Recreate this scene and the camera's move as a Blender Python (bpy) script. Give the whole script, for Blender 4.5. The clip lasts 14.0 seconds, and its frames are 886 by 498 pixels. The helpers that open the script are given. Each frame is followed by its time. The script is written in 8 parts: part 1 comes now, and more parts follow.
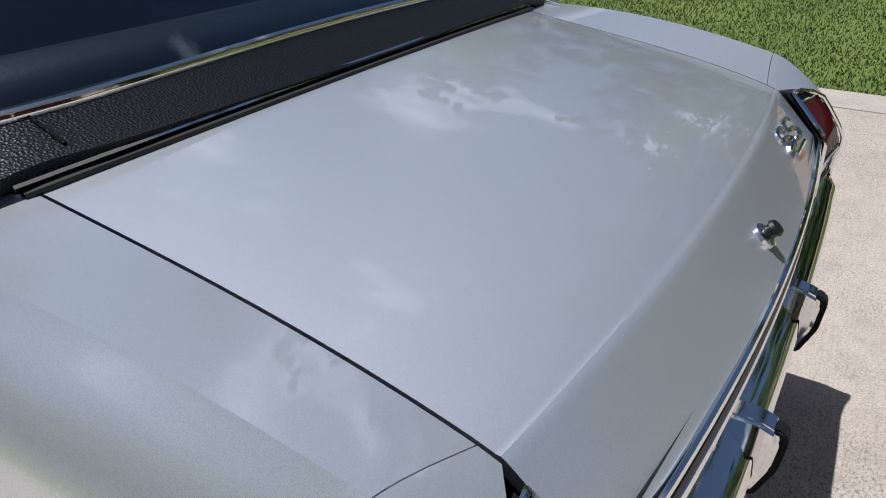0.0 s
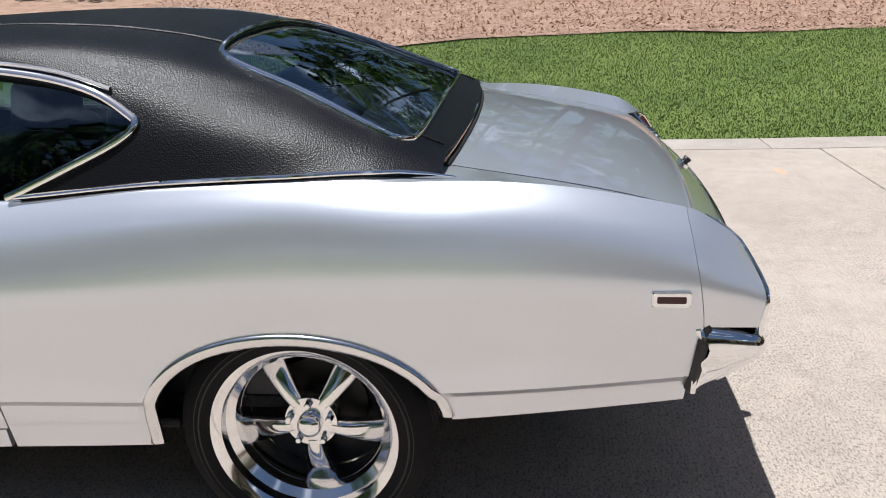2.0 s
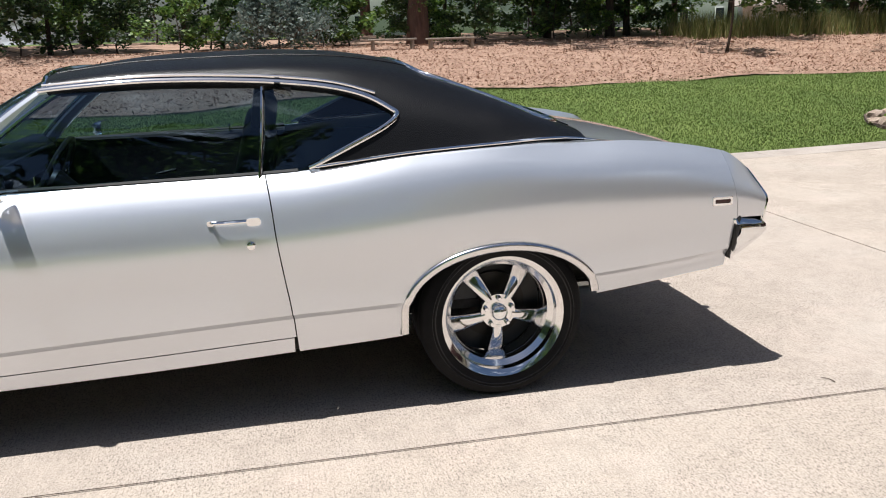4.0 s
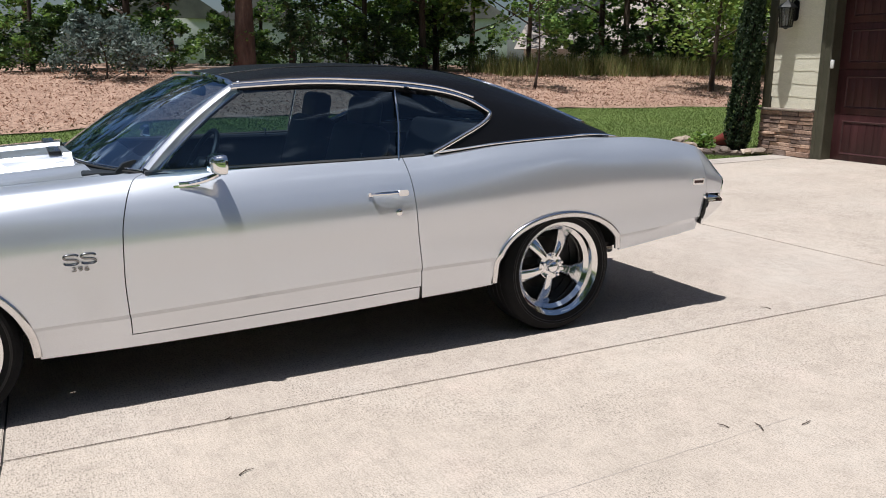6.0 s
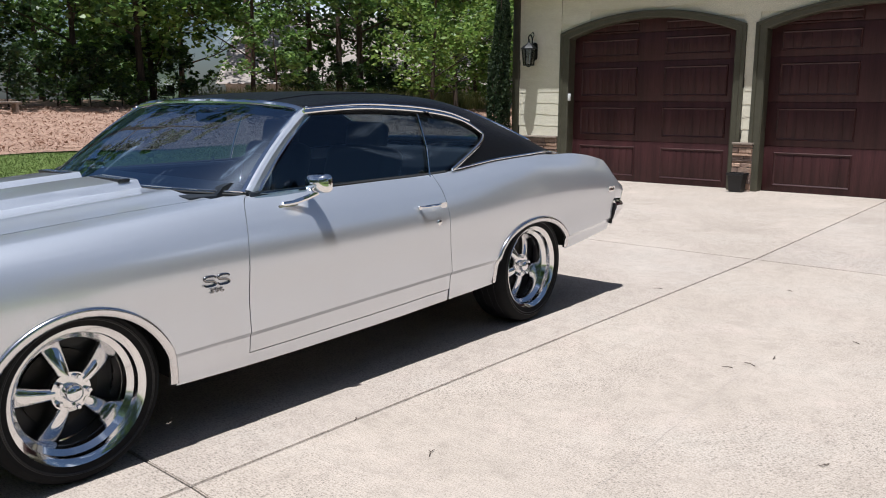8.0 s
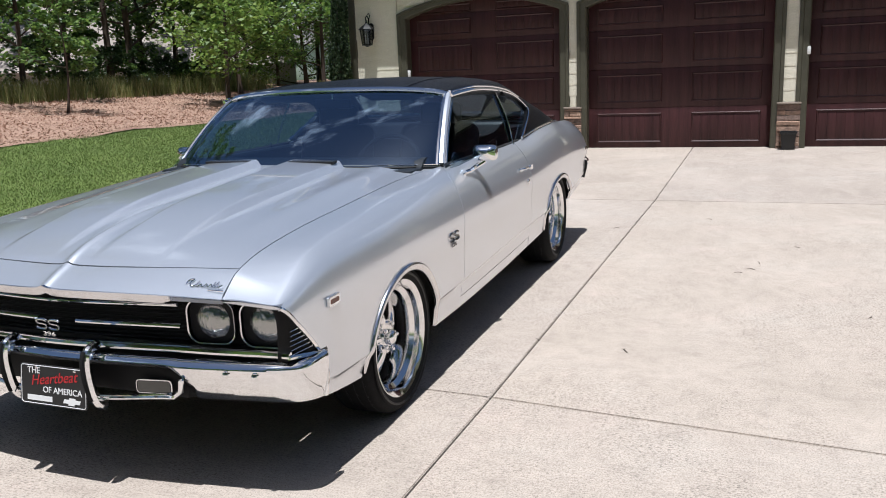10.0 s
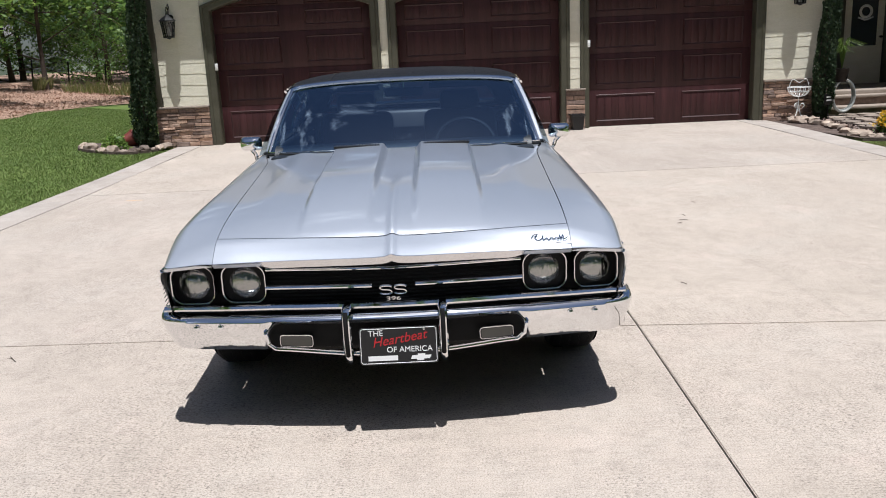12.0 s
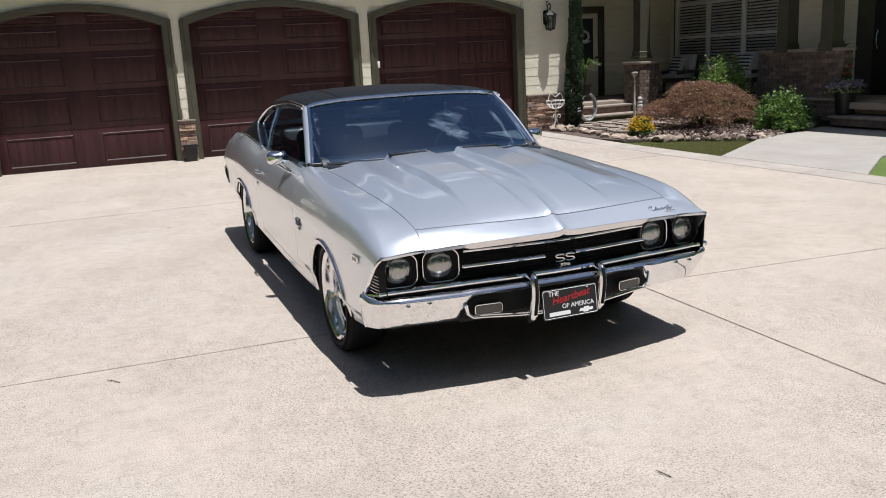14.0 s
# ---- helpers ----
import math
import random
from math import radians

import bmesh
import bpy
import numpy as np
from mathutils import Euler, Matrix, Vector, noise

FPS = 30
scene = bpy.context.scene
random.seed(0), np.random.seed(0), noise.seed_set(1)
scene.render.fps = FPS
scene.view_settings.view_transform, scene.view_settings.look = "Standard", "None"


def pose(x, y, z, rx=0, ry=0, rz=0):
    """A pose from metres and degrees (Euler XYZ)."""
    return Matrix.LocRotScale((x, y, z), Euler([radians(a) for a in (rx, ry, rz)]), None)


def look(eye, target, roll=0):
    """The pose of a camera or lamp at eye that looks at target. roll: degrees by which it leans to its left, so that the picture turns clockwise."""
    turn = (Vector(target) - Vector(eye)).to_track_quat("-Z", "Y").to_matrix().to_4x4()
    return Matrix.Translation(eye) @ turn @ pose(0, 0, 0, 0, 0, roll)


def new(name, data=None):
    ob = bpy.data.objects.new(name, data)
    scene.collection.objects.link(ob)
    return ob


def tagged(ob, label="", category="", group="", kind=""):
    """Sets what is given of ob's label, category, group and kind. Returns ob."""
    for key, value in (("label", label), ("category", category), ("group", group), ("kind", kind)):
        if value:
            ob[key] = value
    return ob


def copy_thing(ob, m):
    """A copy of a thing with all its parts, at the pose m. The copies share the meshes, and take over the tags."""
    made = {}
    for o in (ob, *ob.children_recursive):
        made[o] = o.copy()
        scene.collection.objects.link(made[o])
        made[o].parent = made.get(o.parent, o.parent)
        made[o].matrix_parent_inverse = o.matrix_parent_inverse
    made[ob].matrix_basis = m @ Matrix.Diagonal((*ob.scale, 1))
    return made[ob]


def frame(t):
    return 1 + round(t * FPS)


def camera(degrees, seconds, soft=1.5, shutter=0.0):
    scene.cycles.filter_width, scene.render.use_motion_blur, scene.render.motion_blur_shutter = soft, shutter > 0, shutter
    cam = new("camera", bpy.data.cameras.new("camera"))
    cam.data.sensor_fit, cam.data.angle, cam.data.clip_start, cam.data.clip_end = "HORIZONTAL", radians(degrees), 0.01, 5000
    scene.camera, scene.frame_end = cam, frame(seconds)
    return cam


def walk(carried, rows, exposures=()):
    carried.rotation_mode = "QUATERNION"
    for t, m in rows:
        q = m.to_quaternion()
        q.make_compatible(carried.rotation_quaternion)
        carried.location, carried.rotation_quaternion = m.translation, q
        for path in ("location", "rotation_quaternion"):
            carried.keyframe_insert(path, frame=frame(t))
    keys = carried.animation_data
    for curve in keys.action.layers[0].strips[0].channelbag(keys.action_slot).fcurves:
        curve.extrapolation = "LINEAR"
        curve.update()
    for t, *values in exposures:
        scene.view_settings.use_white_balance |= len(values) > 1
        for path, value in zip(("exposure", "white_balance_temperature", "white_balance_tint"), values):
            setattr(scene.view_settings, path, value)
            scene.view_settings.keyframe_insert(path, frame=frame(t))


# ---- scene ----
cam = camera(57.2, 14.0, 1.0)
PATH = [
    (0, (2.644, -1.23, 1.377), (1.767, 0.334, 0.492), 0.5),
    (0.5, (2.565, -1.588, 1.429), (1.867, 0.08, 0.574), -0.1),
    (1, (2.497, -2.01, 1.464), (1.981, -0.247, 0.675), -0.9),
    (1.5, (2.197, -2.322, 1.453), (1.837, -0.491, 0.735), -1.7),
    (2, (2.007, -2.722, 1.488), (1.799, -0.843, 0.835), -2.0),
    (2.5, (1.699, -3.027, 1.489), (1.655, -1.12, 0.889), -2.1),
    (3, (1.311, -3.296, 1.481), (1.411, -1.377, 0.926), -2.2),
    (3.5, (0.972, -3.63, 1.494), (1.233, -1.72, 0.959), -1.9),
    (4, (0.561, -3.867, 1.443), (0.96, -1.976, 0.928), -1.7),
    (6.3, (-1.327, -4.311, 1.357), (-0.316, -2.638, 0.934), 0.5),
    (6.5, (-1.501, -4.241, 1.327), (-0.422, -2.608, 0.914), 0.6),
    (7, (-1.908, -4.063, 1.323), (-0.661, -2.55, 0.933), 1.0),
    (7.2, (-2.041, -3.972, 1.311), (-0.73, -2.51, 0.932), 0.9),
    (9.3, (-3.94, -2.853, 1.372), (-2.194, -1.957, 0.988), -1.3),
    (9.5, (-4.098, -2.695, 1.367), (-2.326, -1.855, 0.972), -1.6),
    (10, (-4.405, -2.286, 1.397), (-2.583, -1.574, 0.977), -2.3),
    (10.5, (-4.784, -1.79, 1.411), (-2.914, -1.239, 0.968), -2.8),
    (11, (-5.002, -1.276, 1.432), (-3.092, -0.896, 0.976), -3.0),
    (11.5, (-5.247, -0.75, 1.457), (-3.311, -0.557, 0.994), -2.8),
    (12, (-5.374, -0.194, 1.469), (-3.429, -0.197, 1.004), -2.6),
    (12.5, (-5.527, 0.319, 1.483), (-3.592, 0.127, 1.018), -2.3),
    (13, (-5.628, 0.879, 1.497), (-3.722, 0.487, 1.032), -2.2),
    (13.5, (-5.667, 1.411, 1.529), (-3.803, 0.847, 1.071), -2.6),
    (14, (-5.68, 1.949, 1.55), (-3.87, 1.228, 1.099), -3.0),
]
walk(cam, [(t, look(eye, target, roll)) for t, eye, target, roll in PATH], [(0.0, .0, 5850, 10), (1.0, .10, 5850, 10), (3.0, .46, 6000, 10), (4.2, .38, 6100, 10), (6.5, .24, 5900, 10), (9.5, .30, 5750, 10), (14.0, .26, 5900, 10)])

# ---- sky and sun ----
SUN_DIR = Vector((-0.225, -0.07, 1.0)).normalized()      # towards the sun
world = bpy.data.worlds.new("sky")
scene.world = world
world.use_nodes = True
wn, wl = world.node_tree.nodes, world.node_tree.links
sky = wn.new("ShaderNodeTexSky")
sky.sky_type, sky.sun_disc = "NISHITA", False
sky.sun_elevation = math.asin(SUN_DIR.z)
sky.sun_rotation = math.atan2(SUN_DIR.x, SUN_DIR.y)
sky.air_density, sky.dust_density, sky.ozone_density = 1.0, 1.6, 1.5
wco = wn.new("ShaderNodeTexCoord")
wmap = wn.new("ShaderNodeMapping")
wmap.inputs["Scale"].default_value = (1.0, 1.0, 2.6)
wmap.inputs["Location"].default_value = (0.6, 5.2, 2.3)
cloud = wn.new("ShaderNodeTexNoise")
cloud.inputs["Scale"].default_value, cloud.inputs["Detail"].default_value, cloud.inputs["Roughness"].default_value = 2.3, 9.0, 0.62
cramp = wn.new("ShaderNodeValToRGB")
cramp.color_ramp.elements[0].position, cramp.color_ramp.elements[1].position = 0.57, 0.72
wmix = wn.new("ShaderNodeMix")
wmix.data_type = "RGBA"
wmix.inputs[7].default_value = (30.0, 30.4, 31.0, 1)
wl.new(wco.outputs["Generated"], wmap.inputs["Vector"])
wl.new(wmap.outputs["Vector"], cloud.inputs["Vector"])
wl.new(cloud.outputs["Fac"], cramp.inputs["Fac"])
wl.new(cramp.outputs["Color"], wmix.inputs[0])
wl.new(sky.outputs["Color"], wmix.inputs[6])
wl.new(wmix.outputs[2], wn["Background"].inputs["Color"])
wn["Background"].inputs["Strength"].default_value = 0.044

sun = new("sun", bpy.data.lights.new("sun", "SUN"))
sun.data.energy, sun.data.angle, sun.data.color = 5.0, radians(0.53), (1.0, 0.955, 0.88)
sun.matrix_world = look(SUN_DIR * 60, (0, 0, 0))

# ---- materials ----
def material(name, colour, rough=0.5, metal=0.0, **more):
    """A Principled material. more: names of its sockets with _ for a blank."""
    m = bpy.data.materials.new(name)
    m.use_nodes = True
    b = m.node_tree.nodes["Principled BSDF"]
    b.inputs["Base Color"].default_value = (*colour, 1)
    b.inputs["Roughness"].default_value, b.inputs["Metallic"].default_value = rough, metal
    for key, value in more.items():
        b.inputs[key.replace("_", " ")].default_value = value
    return m


def node(m, kind, **values):
    n = m.node_tree.nodes.new("ShaderNode" + kind)
    for key, value in values.items():
        n.inputs[key.replace("_", " ")].default_value = value
    return n


def coords(m, scale=(1, 1, 1), rot=(0, 0, 0)):
    co, mp = node(m, "TexCoord"), node(m, "Mapping", Scale=scale, Rotation=rot)
    m.node_tree.links.new(co.outputs["Object"], mp.inputs["Vector"])
    return mp.outputs["Vector"]


def ramp_from(m, fac, stops):
    r = node(m, "ValToRGB")
    el = r.color_ramp.elements
    while len(el) < len(stops):
        el.new(0.5)
    for e, (p, c) in zip(el, stops):
        e.position, e.color = p, (*c, 1)
    m.node_tree.links.new(fac, r.inputs["Fac"])
    return r.outputs["Color"]


def mixed(m, fac, a, b, mode="MIX"):
    x = node(m, "Mix")
    x.data_type, x.blend_type = "RGBA", mode
    for i, v in ((0, fac), (6, a), (7, b)):
        if hasattr(v, "is_linked"):
            m.node_tree.links.new(v, x.inputs[i])
        else:
            x.inputs[i].default_value = v if i == 0 else (*v, 1)
    return x.outputs[2]


def noise_of(m, scale, detail=4.0, rough=0.6, vec=None, stretch=(1, 1, 1)):
    n = node(m, "TexNoise", Scale=scale, Detail=detail, Roughness=rough)
    m.node_tree.links.new(vec or coords(m, stretch), n.inputs["Vector"])
    return n.outputs["Fac"]


def bump_of(m, height, strength, distance=0.01, before=None):
    b = node(m, "Bump", Strength=strength, Distance=distance)
    m.node_tree.links.new(height, b.inputs["Height"])
    if before:
        m.node_tree.links.new(before, b.inputs["Normal"])
    return b.outputs["Normal"]


def plug(m, socket, name):
    m.node_tree.links.new(socket, m.node_tree.nodes["Principled BSDF"].inputs[name])


def vary(name, low, high, scale, rough=0.6, bump=0.3, fine=60.0, metal=0.0, stretch=(1, 1, 1), distance=0.01, mid=None, **more):
    """A material whose colour wanders between low and high at two scales, with fine relief."""
    m = material(name, high, rough, metal, **more)
    vec = coords(m, stretch)
    a, b = noise_of(m, scale, 6.0, 0.65, vec), noise_of(m, fine, 3.0, 0.6, vec)
    stops = [(0.3, low), (0.7, high)] if mid is None else [(0.28, low), (0.5, mid), (0.72, high)]
    base = ramp_from(m, a, stops)
    grain = ramp_from(m, b, [(0.3, (0.72, 0.72, 0.72)), (0.7, (1.15, 1.15, 1.15))])
    plug(m, mixed(m, 0.75, base, grain, "MULTIPLY"), "Base Color")
    if bump:
        plug(m, bump_of(m, b, bump, distance), "Normal")
    return m


def random_tone(m, low, high):
    """Multiplies the base colour by a tone that differs from object to object."""
    b = m.node_tree.nodes["Principled BSDF"].inputs["Base Color"]
    info = node(m, "ObjectInfo")
    tone = ramp_from(m, info.outputs["Random"], [(0.0, low), (1.0, high)])
    if b.is_linked:
        plug(m, mixed(m, 1.0, b.links[0].from_socket, tone, "MULTIPLY"), "Base Color")
    else:
        plug(m, mixed(m, 1.0, tuple(b.default_value)[:3], tone, "MULTIPLY"), "Base Color")
    return m


def island_tone(m, stops):
    g = node(m, "NewGeometry")
    plug(m, ramp_from(m, g.outputs["Random Per Island"], stops), "Base Color")
    return m


# car
PAINT = material("silver_paint", (0.58, 0.59, 0.61), 0.29, 0.68, Coat_Weight=1.0, Coat_Roughness=0.02, Coat_IOR=1.75)
flake = noise_of(PAINT, 900.0, 1.0, 0.5)
plug(PAINT, ramp_from(PAINT, flake, [(0.3, (0.62, 0.645, 0.70)), (0.7, (0.79, 0.82, 0.885))]), "Base Color")
CHROME = material("chrome", (0.82, 0.83, 0.85), 0.05, 1.0)
BRUSHED = material("bright_trim", (0.72, 0.72, 0.74), 0.18, 1.0)
DARK_CHROME = material("dark_chrome", (0.26, 0.26, 0.27), 0.2, 1.0)
POLISHED = material("polished_alloy", (0.80, 0.80, 0.81), 0.10, 1.0)
VINYL = material("black_vinyl", (0.0045, 0.0045, 0.0055), 0.36, 0.0, Specular_IOR_Level=0.26)
vor = node(VINYL, "TexVoronoi", Scale=240.0)
VINYL.node_tree.links.new(coords(VINYL), vor.inputs["Vector"])
plug(VINYL, bump_of(VINYL, vor.outputs["Distance"], 0.75, 0.0011), "Normal")
RUBBER = vary("tyre_rubber", (0.007, 0.007, 0.008), (0.012, 0.012, 0.013), 9, 0.8, 0.15, Specular_IOR_Level=0.2)
BLACK = material("satin_black", (0.010, 0.010, 0.011), 0.45)
GRILLE = material("grille_black", (0.005, 0.005, 0.006), 0.6, 0.0, Specular_IOR_Level=0.2)
UNDER = vary("underbody", (0.006, 0.006, 0.006), (0.02, 0.019, 0.018), 6, 0.85, 0.2)
WEATHERSTRIP = material("weatherstrip", (0.010, 0.010, 0.010), 0.7)
TRIM_VINYL = vary("seat_vinyl", (0.006, 0.008, 0.012), (0.012, 0.014, 0.019), 12, 0.45, 0.12)
DASH = vary("dash_vinyl", (0.006, 0.009, 0.014), (0.011, 0.015, 0.021), 10, 0.5, 0.15)
CARPET = vary("carpet", (0.008, 0.008, 0.009), (0.018, 0.018, 0.019), 30, 0.95, 0.3)
RED_LENS = material("red_lens", (0.085, 0.010, 0.010), 0.15, 0.0, Coat_Weight=0.6)
AMBER = material("amber_lens", (0.10, 0.022, 0.010), 0.15)
DARK_RED_LENS = material("dark_red_lens", (0.035, 0.004, 0.004), 0.15)
CLEAR_LENS = material("lamp_glass", (0.34, 0.345, 0.34), 0.12, 0.95, Coat_Weight=1.0)
TURN_LENS = material("turn_lamp_glass", (0.07, 0.07, 0.065), 0.25, 0.4, Coat_Weight=0.6)
nl = noise_of(CLEAR_LENS, 90.0, 2.0, 0.5, None, (0.2, 1, 0.3))
plug(CLEAR_LENS, bump_of(CLEAR_LENS, nl, 0.8, 0.006), "Normal")


def glass(name, tint, rough=0.0, base=0.06, sheen=(0.8, 0.8, 0.8)):
    """Clear glass as a thin sheet: see-through, with a gloss that grows towards grazing."""
    m = bpy.data.materials.new(name)
    m.use_nodes = True
    nt = m.node_tree
    nt.nodes.remove(nt.nodes["Principled BSDF"])
    out = nt.nodes["Material Output"]
    tr, gl, mx, lw, po, ma = (nt.nodes.new("ShaderNode" + k) for k in ("BsdfTransparent", "BsdfGlossy", "MixShader", "LayerWeight", "Math", "Math"))
    tr.inputs["Color"].default_value = (*tint, 1)
    gl.inputs["Roughness"].default_value = rough
    gl.inputs["Color"].default_value = (*sheen, 1)
    lw.inputs["Blend"].default_value = 0.5
    po.operation, ma.operation = "POWER", "MULTIPLY_ADD"
    po.inputs[1].default_value, ma.inputs[1].default_value, ma.inputs[2].default_value = 4.5, 0.85, base
    for a, b in ((lw.outputs["Facing"], po.inputs[0]), (po.outputs[0], ma.inputs[0]), (ma.outputs[0], mx.inputs[0]), (tr.outputs[0], mx.inputs[1]), (gl.outputs[0], mx.inputs[2]), (mx.outputs[0], out.inputs["Surface"])):
        nt.links.new(a, b)
    return m


# the bluish gloss colours put the blue of a mirrored sky into the glass
GLASS = glass("tinted_glass", (0.42, 0.52, 0.58), 0.0, 0.09, (0.70, 0.82, 0.95))
SCREEN_GLASS = glass("windscreen_glass", (0.48, 0.60, 0.72), 0.0, 0.29, (0.64, 0.80, 1.0))
PANE = glass("window_glass", (0.93, 0.95, 0.95))

# place
CONCRETE = material("concrete", (0.5, 0.45, 0.38), 0.85)
cv = coords(CONCRETE)
c1, c2, c3 = noise_of(CONCRETE, 0.8, 9, 0.7, cv), noise_of(CONCRETE, 9.0, 9, 0.78, cv), noise_of(CONCRETE, 150.0, 4, 0.7, cv)
c4 = noise_of(CONCRETE, 22.0, 5, 0.7, coords(CONCRETE, (4.6, 0.30, 1.0)))
cc = ramp_from(CONCRETE, c1, [(0.32, (0.424, 0.361, 0.304)), (0.5, (0.477, 0.406, 0.346)), (0.68, (0.502, 0.439, 0.380))])
cc = mixed(CONCRETE, 0.6, cc, ramp_from(CONCRETE, c2, [(0.32, (0.72, 0.71, 0.70)), (0.50, (1.0, 1.0, 1.0)), (0.70, (1.12, 1.11, 1.10))]), "MULTIPLY")
cc = mixed(CONCRETE, 0.7, cc, ramp_from(CONCRETE, c3, [(0.35, (0.40, 0.39, 0.37)), (0.48, (0.95, 0.95, 0.95)), (0.68, (1.22, 1.22, 1.22))]), "MULTIPLY")
cc = mixed(CONCRETE, 0.75, cc, ramp_from(CONCRETE, c4, [(0.34, (0.86, 0.86, 0.86)), (0.6, (1.05, 1.05, 1.05))]), "MULTIPLY")
# worn patches where dark pits show, stretched along the broom strokes
pit = noise_of(CONCRETE, 85.0, 3, 0.65, coords(CONCRETE, (1.6, 0.7, 1.0)))
worn = ramp_from(CONCRETE, noise_of(CONCRETE, 0.55, 6, 0.7, coords(CONCRETE, (1.0, 1.3, 1.0))), [(0.38, (0, 0, 0)), (0.55, (1, 1, 1))])
pits = ramp_from(CONCRETE, pit, [(0.39, (0.24, 0.23, 0.22)), (0.475, (1, 1, 1))])
cc = mixed(CONCRETE, worn, cc, mixed(CONCRETE, 0.65, cc, pits, "MULTIPLY"))
pale = ramp_from(CONCRETE, noise_of(CONCRETE, 1.9, 5, 0.6, coords(CONCRETE, (1, 1, 1))), [(0.56, (1, 1, 1)), (0.70, (1.07, 1.05, 1.06))])
plug(CONCRETE, mixed(CONCRETE, 1.0, cc, pale, "MULTIPLY"), "Base Color")
plug(CONCRETE, bump_of(CONCRETE, c3, 0.5, 0.005, bump_of(CONCRETE, c4, 0.5, 0.006)), "Normal")
random_tone(CONCRETE, (0.97, 0.97, 0.975), (1.02, 1.015, 1.0))
CHALK = vary("chalk_stain", (0.56, 0.36, 0.22), (0.52, 0.41, 0.31), 14, 0.9, 0.2)
KERB = vary("edging_concrete", (0.34, 0.29, 0.25), (0.46, 0.405, 0.36), 2.2, 0.88, 0.3, 90)
JOINT = vary("joint_dirt", (0.022, 0.020, 0.018), (0.06, 0.053, 0.046), 8, 0.95, 0.2)
TURF = vary("turf_soil", (0.074, 0.115, 0.020), (0.140, 0.185, 0.040), 0.9, 0.95, 0.3, 45, distance=0.012, mid=(0.104, 0.150, 0.027))
BLADE = material("grass_blade", (0.08, 0.13, 0.03), 0.6)
island_tone(BLADE, [(0.0, (0.074, 0.116, 0.019)), (0.5, (0.104, 0.152, 0.027)), (0.85, (0.134, 0.178, 0.040)), (1.0, (0.175, 0.175, 0.07))])
MULCH = vary("pine_mulch", (0.25, 0.145, 0.10), (0.46, 0.31, 0.23), 3.0, 0.95, 0.8, 26, distance=0.03, mid=(0.36, 0.23, 0.165))
CHIP = material("wood_chip", (0.3, 0.2, 0.12), 0.9)
island_tone(CHIP, [(0.0, (0.22, 0.13, 0.09)), (0.4, (0.33, 0.205, 0.145)), (1.0, (0.46, 0.315, 0.24))])
BED_MULCH = vary("bed_mulch", (0.055, 0.038, 0.032), (0.20, 0.145, 0.12), 5.0, 0.95, 0.8, 34, distance=0.03, mid=(0.11, 0.078, 0.064))
BED_CHIP = material("bed_chip", (0.2, 0.15, 0.12), 0.9)
island_tone(BED_CHIP, [(0.0, (0.05, 0.034, 0.028)), (0.6, (0.16, 0.112, 0.09)), (0.9, (0.30, 0.225, 0.19)), (1.0, (0.55, 0.47, 0.42))])
WALK = vary("walk_concrete", (0.325, 0.29, 0.255), (0.405, 0.37, 0.335), 1.4, 0.86, 0.25, 120, mid=(0.365, 0.33, 0.295))
BARK = vary("bark", (0.035, 0.024, 0.018), (0.12, 0.082, 0.060), 6, 0.95, 0.9, 22, stretch=(1, 1, 0.25), distance=0.03)
PINE_BARK = vary("pine_bark", (0.06, 0.034, 0.026), (0.20, 0.12, 0.09), 4, 0.95, 1.0, 18, stretch=(1, 1, 0.3), distance=0.04)


def leaf_material(name, stops, gloss=0.45):
    m = material(name, (0.06, 0.1, 0.03), gloss)
    island_tone(m, stops)
    nt = m.node_tree
    tl, mx = nt.nodes.new("ShaderNodeBsdfTranslucent"), nt.nodes.new("ShaderNodeMixShader")
    colour = nt.nodes["Principled BSDF"].inputs["Base Color"].links[0].from_socket
    nt.links.new(colour, tl.inputs["Color"])
    mx.inputs[0].default_value = 0.45
    nt.links.new(nt.nodes["Principled BSDF"].outputs[0], mx.inputs[1])
    nt.links.new(tl.outputs[0], mx.inputs[2])
    nt.links.new(mx.outputs[0], nt.nodes["Material Output"].inputs["Surface"])
    return m


LEAF = leaf_material("leaf_green", [(0.0, (0.045, 0.090, 0.024)), (0.5, (0.115, 0.205, 0.045)), (1.0, (0.225, 0.330, 0.072))])
LEAF_LIGHT = leaf_material("leaf_light", [(0.0, (0.085, 0.155, 0.034)), (0.5, (0.180, 0.285, 0.055)), (1.0, (0.30, 0.385, 0.09))])
LEAF_DARK = leaf_material("leaf_dark", [(0.0, (0.022, 0.045, 0.016)), (0.6, (0.051, 0.093, 0.029)), (1.0, (0.096, 0.144, 0.048))])
LEAF_BLUE = leaf_material("leaf_bluish", [(0.0, (0.06, 0.09, 0.075)), (0.6, (0.13, 0.17, 0.15)), (1.0, (0.22, 0.27, 0.24))])
LEAF_RED = leaf_material("leaf_maple", [(0.0, (0.13, 0.055, 0.040)), (0.5, (0.29, 0.145, 0.100)), (0.8, (0.38, 0.235, 0.155)), (1.0, (0.24, 0.23, 0.09))])
VARIEGATED = leaf_material("leaf_variegated", [(0.0, (0.20, 0.28, 0.10)), (0.5, (0.45, 0.50, 0.26)), (1.0, (0.72, 0.70, 0.52))])
LEAF_YEW = leaf_material("leaf_cypress", [(0.0, (0.014, 0.030, 0.012)), (0.6, (0.030, 0.055, 0.020)), (1.0, (0.07, 0.10, 0.04))], 0.75)
